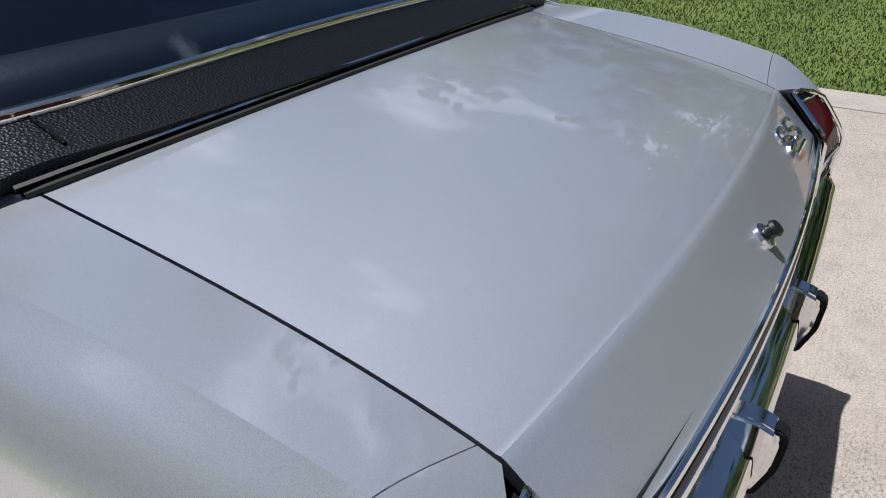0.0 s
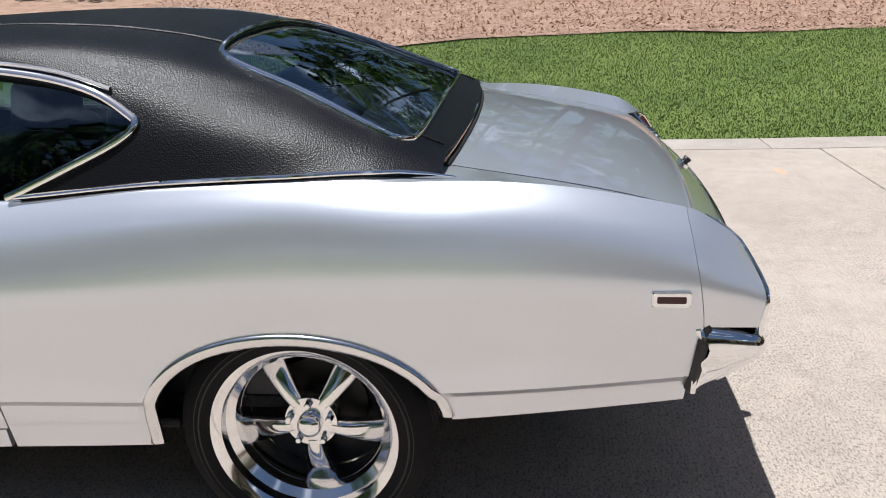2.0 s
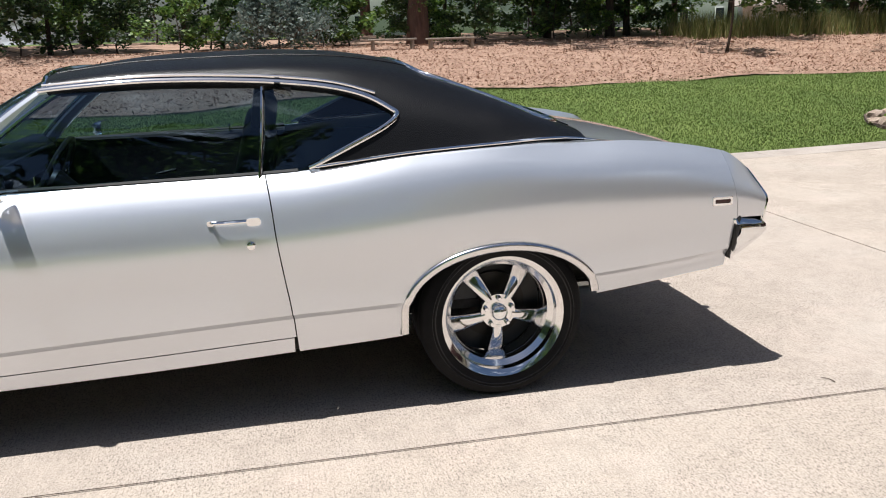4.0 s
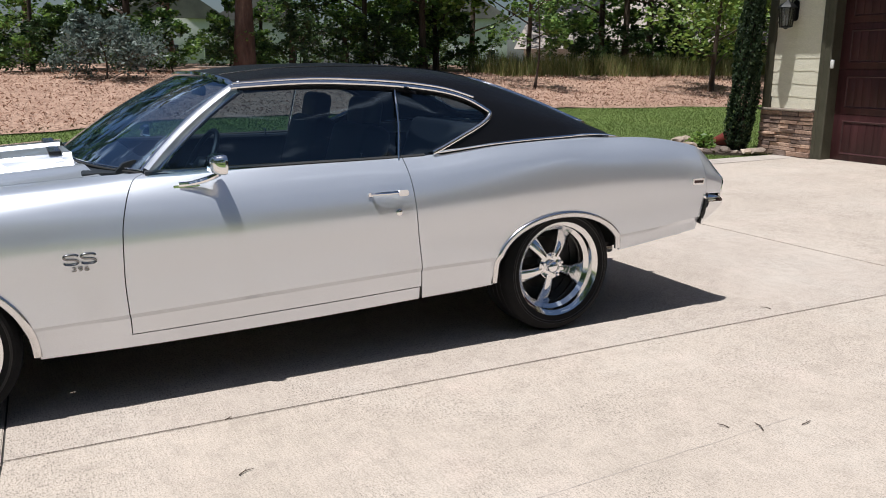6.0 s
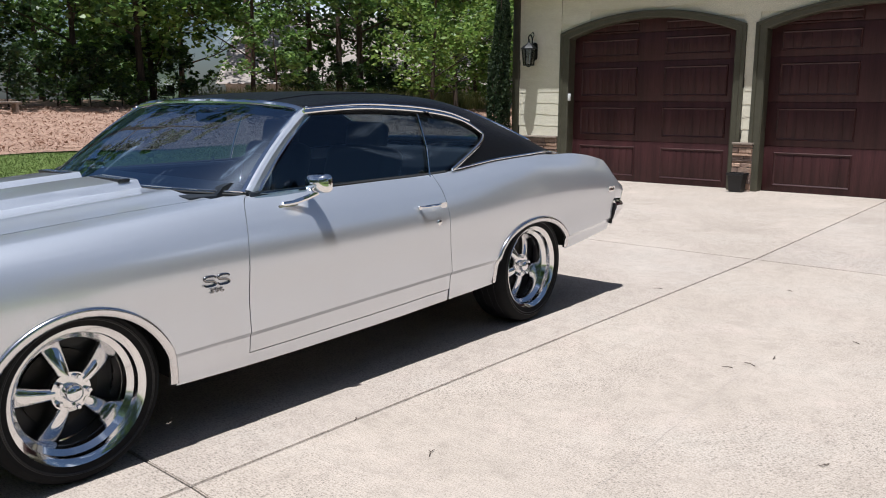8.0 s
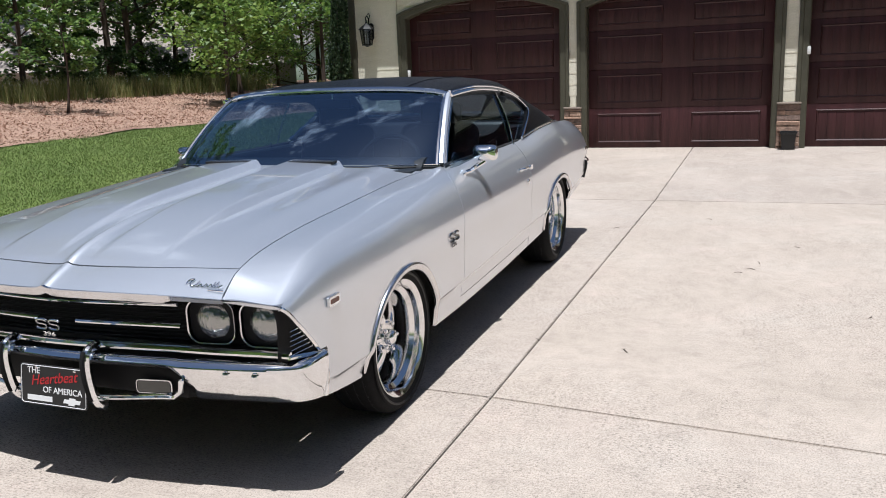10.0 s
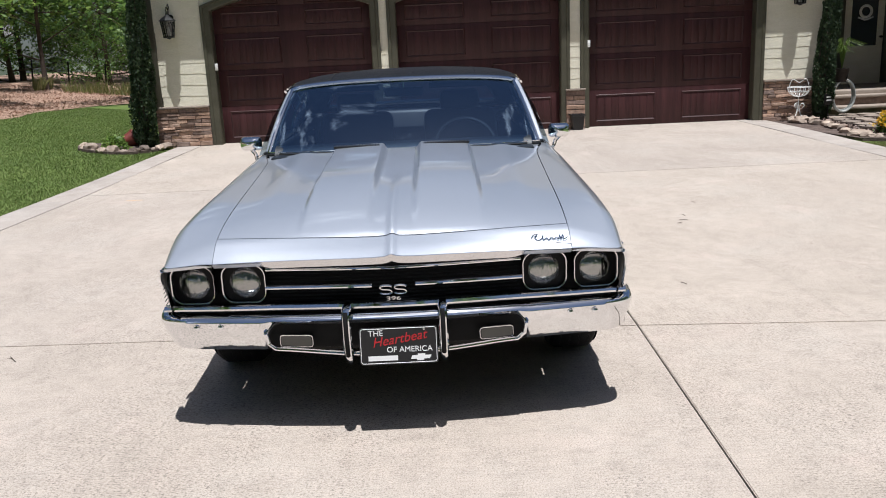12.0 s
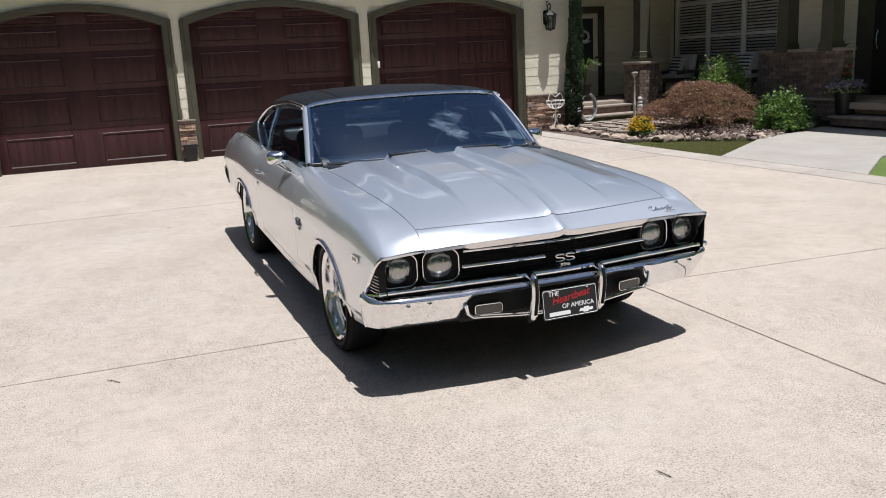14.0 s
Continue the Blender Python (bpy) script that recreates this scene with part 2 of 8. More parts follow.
PETAL_YELLOW = leaf_material("petal_yellow", [(0.0, (0.50, 0.27, 0.01)), (1.0, (0.80, 0.52, 0.03))])
PETAL_RED = leaf_material("petal_red", [(0.0, (0.35, 0.03, 0.05)), (1.0, (0.55, 0.10, 0.10))])
PETAL_LILAC = leaf_material("petal_lilac", [(0.0, (0.25, 0.18, 0.38)), (1.0, (0.55, 0.48, 0.62))])
STRAW = leaf_material("dry_grass", [(0.0, (0.13, 0.16, 0.045)), (0.6, (0.27, 0.27, 0.10)), (1.0, (0.42, 0.36, 0.18))])

SIDING = vary("cream_siding", (0.75, 0.70, 0.55), (0.83, 0.78, 0.64), 3, 0.6, 0.15, 60, stretch=(1, 1, 4))
TRIM = vary("olive_trim", (0.060, 0.056, 0.036), (0.085, 0.080, 0.054), 5, 0.5, 0.08)
DOORWOOD = vary("stained_door", (0.032, 0.0113, 0.0120), (0.073, 0.0262, 0.0272), 2.2, 0.45, 0.2, 26, stretch=(1, 4.0, 0.22), Specular_IOR_Level=0.3)
DOORWOOD_EDGE = vary("door_moulding", (0.032, 0.012, 0.0125), (0.066, 0.025, 0.025), 4, 0.42, 0.1, Specular_IOR_Level=0.35)
STONE = vary("ledge_stone", (0.20, 0.135, 0.105), (0.52, 0.39, 0.305), 4, 0.85, 0.7, 30, distance=0.02, mid=(0.37, 0.265, 0.205))
random_tone(STONE, (0.50, 0.50, 0.54), (1.40, 1.28, 1.18))
MORTAR = vary("mortar", (0.10, 0.08, 0.065), (0.20, 0.165, 0.135), 14, 0.95, 0.3)
BRICK = vary("brown_brick", (0.105, 0.080, 0.067), (0.25, 0.195, 0.165), 7, 0.88, 0.4, 60)
random_tone(BRICK, (0.6, 0.58, 0.56), (1.35, 1.25, 1.18))
STONE_CAP = vary("cap_stone", (0.24, 0.19, 0.15), (0.36, 0.30, 0.25), 5, 0.85, 0.3)
IRON = material("black_iron", (0.012, 0.012, 0.012), 0.42, 0.6)
LAMP_GLASS = glass("lantern_glass", (0.55, 0.56, 0.55), 0.05)
WHITE = vary("white_paint", (0.76, 0.755, 0.73), (0.84, 0.835, 0.81), 6, 0.45, 0.05)
DARK_ROOM = material("dark_room", (0.02, 0.02, 0.022), 0.9)
SHINGLE = vary("roof_shingle", (0.06, 0.052, 0.045), (0.14, 0.125, 0.11), 10, 0.92, 0.5)
# pale on purpose: the unseen porch ceiling bounces light down into the porch
BOUNCE_CEILING = vary("bounce_ceiling", (0.60, 0.59, 0.55), (0.70, 0.69, 0.65), 4, 0.6, 0.1)
SOFFIT = vary("soffit", (0.10, 0.095, 0.07), (0.13, 0.125, 0.095), 4, 0.6, 0.1)
ROCK = vary("river_rock", (0.20, 0.15, 0.12), (0.50, 0.43, 0.36), 5, 0.85, 0.5, 40)
random_tone(ROCK, (0.38, 0.35, 0.34), (1.35, 1.27, 1.2))
FLAG = vary("flagstone", (0.22, 0.175, 0.145), (0.40, 0.345, 0.295), 4, 0.85, 0.4)
random_tone(FLAG, (0.75, 0.72, 0.7), (1.15, 1.1, 1.05))
TERRACOTTA = vary("red_glaze", (0.11, 0.022, 0.016), (0.19, 0.038, 0.026), 8, 0.4, 0.1)
WOOD_GREY = vary("weathered_wood", (0.25, 0.20, 0.155), (0.44, 0.38, 0.315), 4, 0.85, 0.4, 30, stretch=(4, 1, 1))
FABRIC = vary("grey_fabric", (0.11, 0.11, 0.115), (0.19, 0.19, 0.195), 20, 0.95, 0.3)
FABRIC_LIGHT = vary("cushion_fabric", (0.58, 0.57, 0.56), (0.70, 0.69, 0.67), 20, 0.95, 0.2)
NAVY = vary("navy_stripe", (0.018, 0.022, 0.045), (0.035, 0.04, 0.07), 20, 0.95, 0.2)
WICKER = vary("dark_wicker", (0.016, 0.012, 0.010), (0.05, 0.038, 0.03), 30, 0.6, 0.5)
HOSE = material("garden_hose", (0.36, 0.37, 0.35), 0.4)
CONCRETE_CAST = vary("cast_stone", (0.42, 0.39, 0.35), (0.60, 0.57, 0.52), 12, 0.8, 0.3)
FAR_WALL = vary("far_wall", (0.52, 0.52, 0.50), (0.64, 0.64, 0.62), 0.7, 0.8, 0.0)
FAR_ROOF = vary("far_roof", (0.13, 0.12, 0.12), (0.22, 0.20, 0.19), 0.7, 0.9, 0.0)
FAR_ROOF_TAN = vary("far_roof_tan", (0.26, 0.22, 0.19), (0.40, 0.35, 0.31), 1.5, 0.9, 0.2, 20, stretch=(1, 1, 6))
FAR_HOUSE_GLASS = material("far_pane", (0.03, 0.035, 0.04), 0.15)
RED_INK = material("red_print", (0.40, 0.015, 0.02), 0.5)
WHITE_INK = material("white_print", (0.75, 0.75, 0.75), 0.5)

# ---- mesh tools ----
def part(name, bm, mat, parent=None, label="", sharp=35):
    """Links a bmesh as ONE mesh object, under a thing or a part."""
    me = bpy.data.meshes.new(name)
    bm.to_mesh(me)
    bm.free()
    return mesh_part(name, me, mat, parent, label, sharp)


def mesh_part(name, me, mat, parent=None, label="", sharp=35):
    for m in (mat if isinstance(mat, (list, tuple)) else [mat]):
        me.materials.append(m)
    me.shade_smooth()
    me.set_sharp_from_angle(angle=radians(sharp))
    ob = new(name, me)
    if parent:
        ob.parent = parent
    if label:
        tagged(ob, label)
    return ob


def thing(name, label, category, m=None, group="", kind=""):
    ob = new(name)
    ob.empty_display_size = 0.1
    if m is not None:
        ob.matrix_basis = m
    return tagged(ob, label, category, group, kind)


def add_box(bm, c, s, bevel=0.0, rot=None, seg=2):
    """A box of size s round c, its edges rounded; rot: a 3x3 or 4x4 turn about its centre."""
    m = Matrix.Translation(c) @ (rot.to_4x4() if rot is not None else Matrix()) @ Matrix.Diagonal((*s, 1))
    vs = bmesh.ops.create_cube(bm, size=1.0, matrix=m)["verts"]
    if bevel:
        es = list({e for v in vs for e in v.link_edges})
        bmesh.ops.bevel(bm, geom=es, offset=bevel, segments=seg, affect="EDGES", profile=0.5)


def box(c, s, bevel=0.0, rot=None, seg=2):
    bm = bmesh.new()
    add_box(bm, c, s, bevel, rot, seg)
    return bm


def add_tube(bm, pts, r, n=8, closed=False, flat=1.0, up=None):
    """A round bar along points; r: a radius or one for each point; flat squeezes it along up."""
    pts = [Vector(p) for p in pts]
    k = len(pts)
    rs = r if isinstance(r, (list, tuple)) else [r] * k
    rings, side = [], None
    for i, p in enumerate(pts):
        a = pts[(i - 1) % k] if closed or i else p
        b = pts[(i + 1) % k] if closed or i < k - 1 else p
        d = (b - a).normalized()
        if up is not None:
            side = d.cross(Vector(up))
            side = side.normalized() if side.length > 1e-6 else d.orthogonal().normalized()
        elif side is None:
            side = d.orthogonal().normalized()
        else:
            side = (side - d * side.dot(d)).normalized()
        other = d.cross(side)
        rings.append([bm.verts.new(p + rs[i] * (math.cos(t) * side + flat * math.sin(t) * other)) for t in (2 * math.pi * j / n for j in range(n))])
    for i in range(k if closed else k - 1):
        a, b = rings[i], rings[(i + 1) % k]
        for j in range(n):
            bm.faces.new((a[j], a[(j + 1) % n], b[(j + 1) % n], b[j]))
    if not closed:
        bm.faces.new(rings[0][::-1])
        bm.faces.new(rings[-1])


def tube(pts, r, n=8, closed=False, flat=1.0, up=None):
    bm = bmesh.new()
    add_tube(bm, pts, r, n, closed, flat, up)
    bmesh.ops.recalc_face_normals(bm, faces=bm.faces)
    return bm


def add_lathe(bm, profile, n=32, m=None, closed=False):
    """Turns (radius, height) points about z; m: a pose."""
    m = m or Matrix()
    rings = []
    for r, z in profile:
        rings.append([bm.verts.new(m @ Vector((r * math.cos(t), r * math.sin(t), z))) for t in (2 * math.pi * j / n for j in range(n))] if r > 1e-5 else [bm.verts.new(m @ Vector((0, 0, z)))])
    pairs = list(zip(rings, rings[1:])) + ([(rings[-1], rings[0])] if closed else [])
    for a, b in pairs:
        for j in range(n):
            q = [a[j % len(a)], a[(j + 1) % n % len(a)], b[(j + 1) % n % len(b)], b[j % len(b)]]
            q = [v for i, v in enumerate(q) if v not in q[:i]]
            if len(q) > 2:
                bm.faces.new(q)


def lathe(profile, n=32, m=None, closed=False):
    bm = bmesh.new()
    add_lathe(bm, profile, n, m, closed)
    bmesh.ops.recalc_face_normals(bm, faces=bm.faces)
    return bm


def add_prism(bm, poly, depth, m=None):
    """A flat outline (x, y) raised by depth along z; m: a pose."""
    m = m or Matrix()
    a = [bm.verts.new(m @ Vector((x, y, 0))) for x, y in poly]
    b = [bm.verts.new(m @ Vector((x, y, depth))) for x, y in poly]
    k = len(poly)
    bm.faces.new(a[::-1])
    bm.faces.new(b)
    for i in range(k):
        bm.faces.new((a[i], a[(i + 1) % k], b[(i + 1) % k], b[i]))


def prism(poly, depth, m=None, bevel=0.0):
    bm = bmesh.new()
    add_prism(bm, poly, depth, m)
    bmesh.ops.recalc_face_normals(bm, faces=bm.faces)
    if bevel:
        bmesh.ops.bevel(bm, geom=list(bm.edges), offset=bevel, segments=2, affect="EDGES")
    return bm


def rounded(w, h, r, n=5):
    """The outline of a rectangle with round corners, round the origin."""
    out = []
    for cx, cy, a0 in ((w / 2 - r, h / 2 - r, 0), (-w / 2 + r, h / 2 - r, 90), (-w / 2 + r, -h / 2 + r, 180), (w / 2 - r, -h / 2 + r, 270)):
        out += [(cx + r * math.cos(radians(a0 + 90 * i / n)), cy + r * math.sin(radians(a0 + 90 * i / n))) for i in range(n + 1)]
    return out


def letters(name, words, size, mat, m, parent=None, depth=0.002, label="", shear=0.0, align="CENTER"):
    """Raised lettering in the built-in font, as a mesh."""
    cu = bpy.data.curves.new(name, "FONT")
    cu.body, cu.size, cu.extrude, cu.shear, cu.align_x, cu.align_y = words, size, depth, shear, align, "CENTER"
    tmp = bpy.data.objects.new(name, cu)
    me = bpy.data.meshes.new_from_object(tmp)
    bpy.data.objects.remove(tmp)
    me.transform(m)
    return mesh_part(name, me, mat, parent, label, 30)


def pchip(xs, ys):
    """A smooth curve through points that never overshoots."""
    xs, ys = np.asarray(xs, float), np.asarray(ys, float)
    h = np.diff(xs)
    d = np.diff(ys) / h
    g = np.zeros(len(xs))
    for i in range(1, len(xs) - 1):
        if d[i - 1] * d[i] > 0:
            w1, w2 = 2 * h[i] + h[i - 1], h[i] + 2 * h[i - 1]
            g[i] = (w1 + w2) / (w1 / d[i - 1] + w2 / d[i])
    g[0], g[-1] = d[0], d[-1]

    def exact(x):
        i = np.clip(np.searchsorted(xs, x) - 1, 0, len(h) - 1)
        t = (x - xs[i]) / h[i]
        return (ys[i] * (1 + 2 * t) * (1 - t) ** 2 + h[i] * g[i] * t * (1 - t) ** 2
                + ys[i + 1] * t * t * (3 - 2 * t) + h[i] * g[i + 1] * t * t * (t - 1))
    n = 1500
    table = exact(np.linspace(xs[0], xs[-1], n + 1)).tolist() + [float(ys[-1])]
    lo, k = float(xs[0]), n / float(xs[-1] - xs[0])

    def at(x):
        u = (x - lo) * k
        u = 0.0 if u < 0 else (float(n) if u > n else u)
        i = int(u)
        return table[i] + (table[i + 1] - table[i]) * (u - i)
    return at


def grid_mesh(P, flip=False):
    """A bmesh from an array of points, rows by columns."""
    bm = bmesh.new()
    V = [[bm.verts.new(p) for p in row] for row in P]
    for a, b in zip(V, V[1:]):
        for j in range(len(a) - 1):
            q = (a[j], a[j + 1], b[j + 1], b[j])
            bm.faces.new(q[::-1] if flip else q)
    return bm


def flange(bm, depth):
    """Turns the rim of a sheet inwards by depth, so that it has an edge."""
    bm.normal_update()
    rim = [e for e in bm.edges if e.is_boundary]
    normals = {v: v.normal.copy() for e in rim for v in e.verts}
    made = bmesh.ops.extrude_edge_only(bm, edges=rim)["geom"]
    olds = {tuple(round(c, 6) for c in v.co): n for v, n in normals.items()}
    for v in made:
        if isinstance(v, bmesh.types.BMVert):
            n = olds.get(tuple(round(c, 6) for c in v.co))
            if n is not None:
                v.co -= n * depth


def cut_hole(bm, inside, snap):
    """Removes the faces whose middle is inside(co) and draws the rim onto snap(co)."""
    gone = [f for f in bm.faces if inside(f.calc_center_median())]
    rim = {v for f in gone for v in f.verts}
    bmesh.ops.delete(bm, geom=gone, context="FACES")
    for v in list(rim):
        if v.is_valid and any(e.is_boundary for e in v.link_edges):
            v.co = snap(v.co)


def in_poly(poly, a, b):
    hit, k = False, len(poly)
    for i in range(k):
        (x1, y1), (x2, y2) = poly[i], poly[(i + 1) % k]
        if (y1 > b) != (y2 > b) and a < (x2 - x1) * (b - y1) / (y2 - y1) + x1:
            hit = not hit
    return hit


def near_poly(poly, a, b):
    best, at = 1e9, (a, b)
    k = len(poly)
    for i in range(k):
        (x1, y1), (x2, y2) = poly[i], poly[(i + 1) % k]
        dx, dy = x2 - x1, y2 - y1
        t = max(0.0, min(1.0, ((a - x1) * dx + (b - y1) * dy) / (dx * dx + dy * dy + 1e-12)))
        px, py = x1 + t * dx, y1 + t * dy
        d = (px - a) ** 2 + (py - b) ** 2
        if d < best:
            best, at = d, (px, py)
    return at


def smooth_loop(pts, n=6, closed=True):
    """A Catmull-Rom curve through points of any dimension."""
    P = np.asarray(pts, float)
    k, out = len(P), []
    for i in range(k if closed else k - 1):
        p0, p1 = (P[(i - 1) % k], P[i]) if closed or i else (P[0], P[0])
        p2 = P[(i + 1) % k]
        p3 = P[(i + 2) % k] if closed or i + 2 < k else P[-1]
        for j in range(n):
            t = j / n
            out.append(tuple(0.5 * (2 * p1 + (p2 - p0) * t + (2 * p0 - 5 * p1 + 4 * p2 - p3) * t * t + (3 * p1 - p0 - 3 * p2 + p3) * t ** 3)))
    if not closed:
        out.append(tuple(P[-1]))
    return out

# ---- ground ----
def smooth(a, b, v):
    t = max(0.0, min(1.0, (v - a) / (b - a)))
    return t * t * (3 - 2 * t)


def rise(x, y):
    """Height of the land: level at the drive, a steady slope up from the lawn's edge, level again in the woods."""
    z = .055 * smooth(4.4, 9.6, x) * (1 - smooth(5, 8, y))
    u = max(0.0, y - 4.5)
    return z + (.093 * u if u < 12.0 else 1.116 + .25 * smooth(16.5, 24, y))


def rough(x, y, a=.02):
    return a * noise.noise((x * .6, y * .6, 0)) + a * .5 * noise.noise((x * 2.3, y * 2.3, 3))


xs = np.concatenate([np.linspace(-900, -60, 8), np.linspace(-50, -12, 12), np.linspace(-10, 34, 80), np.linspace(36, 80, 20), np.linspace(90, 900, 9)])
ys_ = np.concatenate([np.linspace(-900, -60, 8), np.linspace(-50, -14, 12), np.linspace(-13, 46, 160), np.linspace(48, 90, 20), np.linspace(100, 900, 9)])
P = [[Vector((x, y, rise(x, y) - .035 + (rough(x, y) if y > 10.6 else 0))) for x in xs] for y in ys_]
ground = tagged(part("ground", grid_mesh(P), TURF), "green lawn on gently rising ground", "lawn", kind="structure")

# mulch bank behind the lawn, lying on the ground
def mulch_edge(x):
    return 9.95 + .12 * math.sin(x * .8) + .10 * math.sin(x * 2.1) - .9 * smooth(2.5, -1, x) - .8 * smooth(15, 22, x)


P = []
for j in range(60):
    t = j / 59
    P.append([Vector((x, mulch_edge(x) + 24 * t ** 1.4, 0)) for x in np.linspace(-40, 60, 130)])
for row in P:
    for v in row:
        v.z = rise(v.x, v.y) - .02 + rough(v.x, v.y, .03) + .035 * min(1, (v.y - mulch_edge(v.x)) * 2)
mulch = tagged(part("mulch_bed", grid_mesh(P), MULCH), "reddish pine-bark mulch bank behind the lawn", "mulch", kind="structure")


def scatter(name, mat, n, where, size, label, category, flat=.35, seed=1):
    """Many small chips of one kind in ONE mesh."""
    rng = np.random.default_rng(seed)
    V, F = [], []
    k = 0
    while k < n:
        p = where(rng)
        if p is None:
            continue
        a, s = rng.uniform(0, 6.28), size * rng.uniform(.5, 1.5)
        tilt = rng.normal(0, flat, 2)
        u = np.array((math.cos(a), math.sin(a), tilt[0]))
        v = np.array((-math.sin(a), math.cos(a), tilt[1])) * rng.uniform(.25, .6)
        p = np.array(p)
        b = len(V)
        V += [p - s * u, p + s * v * .7 + (0, 0, s * .3), p + s * u, p - s * v * .7]
        F.append((b, b + 1, b + 2, b + 3))
        k += 1
    me = bpy.data.meshes.new(name)
    me.from_pydata([tuple(v) for v in V], [], F)
    return tagged(mesh_part(name, me, mat), label, category, kind="stuff")


def on_mulch(rng):
    x, t = rng.uniform(-6, 26), rng.random() ** 1.3
    y = mulch_edge(x) - .06 + 8.5 * t
    return x, y, rise(x, y) + .03 + rough(x, y, .03) + .02 * min(1, t * 20)


scatter("mulch_chips", CHIP, 60000, on_mulch, .027, "loose bark chips over the mulch bank", "mulch", .5, 3)

# lawn blades: taller clumps near the drive
def blades(name, n, where, h, label, seed, mat=BLADE, width=.005, lean=.35):
    rng = np.random.default_rng(seed)
    p = np.array([where(rng) for _ in range(n)])
    a = rng.uniform(0, 2 * np.pi, n)
    hh = h * rng.uniform(.5, 1.4, n)
    w = width * rng.uniform(.7, 1.6, n)
    lx, ly = rng.normal(0, lean, n) * hh, rng.normal(0, lean, n) * hh
    dx, dy = np.cos(a) * w, np.sin(a) * w
    V = np.empty((n, 3, 3))
    V[:, 0], V[:, 1], V[:, 2] = p, p, p
    V[:, 0, 0] -= dx
    V[:, 0, 1] -= dy
    V[:, 1, 0] += dx
    V[:, 1, 1] += dy
    V[:, 2, 0] += lx
    V[:, 2, 1] += ly
    V[:, 2, 2] += hh
    me = bpy.data.meshes.new(name)
    me.from_pydata(V.reshape(-1, 3).tolist(), [], np.arange(3 * n).reshape(n, 3).tolist())
    return tagged(mesh_part(name, me, mat), label, "grass", kind="stuff")


def near_lawn(rng):
    x, y = rng.uniform(-4, 18), 4.5 + 5.6 * rng.random() ** 1.25
    return x, y, rise(x, y) - .036


blades("lawn_grass", 240000, near_lawn, .024, "short mown green grass beside the driveway", 5, width=.005)

# ---- driveway of cast slabs ----
EDGE_L, EDGE_R = 4.07, -5.72
drive = thing("driveway", "pale cast-concrete driveway with tooled joints", "driveway", kind="structure")
bm = bmesh.new()
for x0, x1, z0, z1 in ((-60, 4.37, -.012, -.012), (4.37, 9.75, -.012, .045)):
    add_prism(bm, [(0, 0), (1, 0), (1, 1), (0, 1)], .02, Matrix.Translation((x0, -6.2, 0)) @ Matrix.Diagonal((x1 - x0, 10.7, 1, 1)))
for v in bm.verts:
    v.co.z = rise(v.co.x, 0) - (.012 if v.co.z > .01 else .08)
tagged(part("joint_bed", bm, JOINT, drive), "dirt in the joints")


def skew(x, y):
    """The long joint runs a little askew to the edging."""
    return (x + ((.035 if y > -1.2 else .085) * (y + 1.25) if -3 < x < 0 else 0), float(np.interp(x, [-30, -6.8, -1.207, 4.37, 9.72], [-.80, -1.11, -1.235, -1.295, -1.30])) if y == -1.29 else y)


def slab(x0, x1, y0, y1, g=.004):
    bm = bmesh.new()
    for (x, y) in ((x0, y0), (x1, y0), (x1, y1), (x0, y1)):
        q = skew(x, y)
        bm.verts.new((q[0] + (g if x == x0 else -g), q[1] + (g if y == y0 else -g), rise(x, 0)))
    f = bm.faces.new(bm.verts)
    e = bmesh.ops.extrude_face_region(bm, geom=[f])["geom"]
    for v in (v for v in e if isinstance(v, bmesh.types.BMVert)):
        v.co.z -= .10
    bmesh.ops.recalc_face_normals(bm, faces=bm.faces)
    top = [d for d in bm.edges if all(abs(v.co.z - rise(v.co.x, 0)) < 1e-4 for v in d.verts)]
    bmesh.ops.bevel(bm, geom=top, offset=.004, segments=2, affect="EDGES")
    part("slab", bm, CONCRETE, drive)


JX = [-30, -18, -12.4, -6.8, -1.207, 4.37, 9.72]
JY = [-5.72, -1.29, 4.07]
for xa, xb in zip(JX, JX[1:]):
    for ya, yb in zip(JY, JY[1:]):
        slab(xa, xb, ya, yb)

# hairline crack, and small litter on the slabs
rng = random.Random(8)
bm = bmesh.new()
line = [(1.62 - .1 * k, -2.27 - .012 * k * .3 + rng.uniform(-.004, .004)) for k in range(31)]
rows = [[bm.verts.new((x, y + s * w, .0012)) for s in (-1, 1)] for (x, y), w in ((p, rng.uniform(.0006, .0016)) for p in line)]
for a, b in zip(rows, rows[1:]):
    bm.faces.new((a[0], a[1], b[1], b[0]))
part("hairline_crack", bm, KERB, drive)
bm = bmesh.new()
bm.faces.new([bm.verts.new((3.85 + .04 * rng.uniform(.6, 1.2) * math.cos(a), 3.30 + .13 * rng.uniform(.6, 1.2) * math.sin(a), .0012)) for a in np.linspace(0, 2 * math.pi, 19)[:-1]])
part("chalk_stain", bm, CHALK, drive, "faint orange chalk stain")
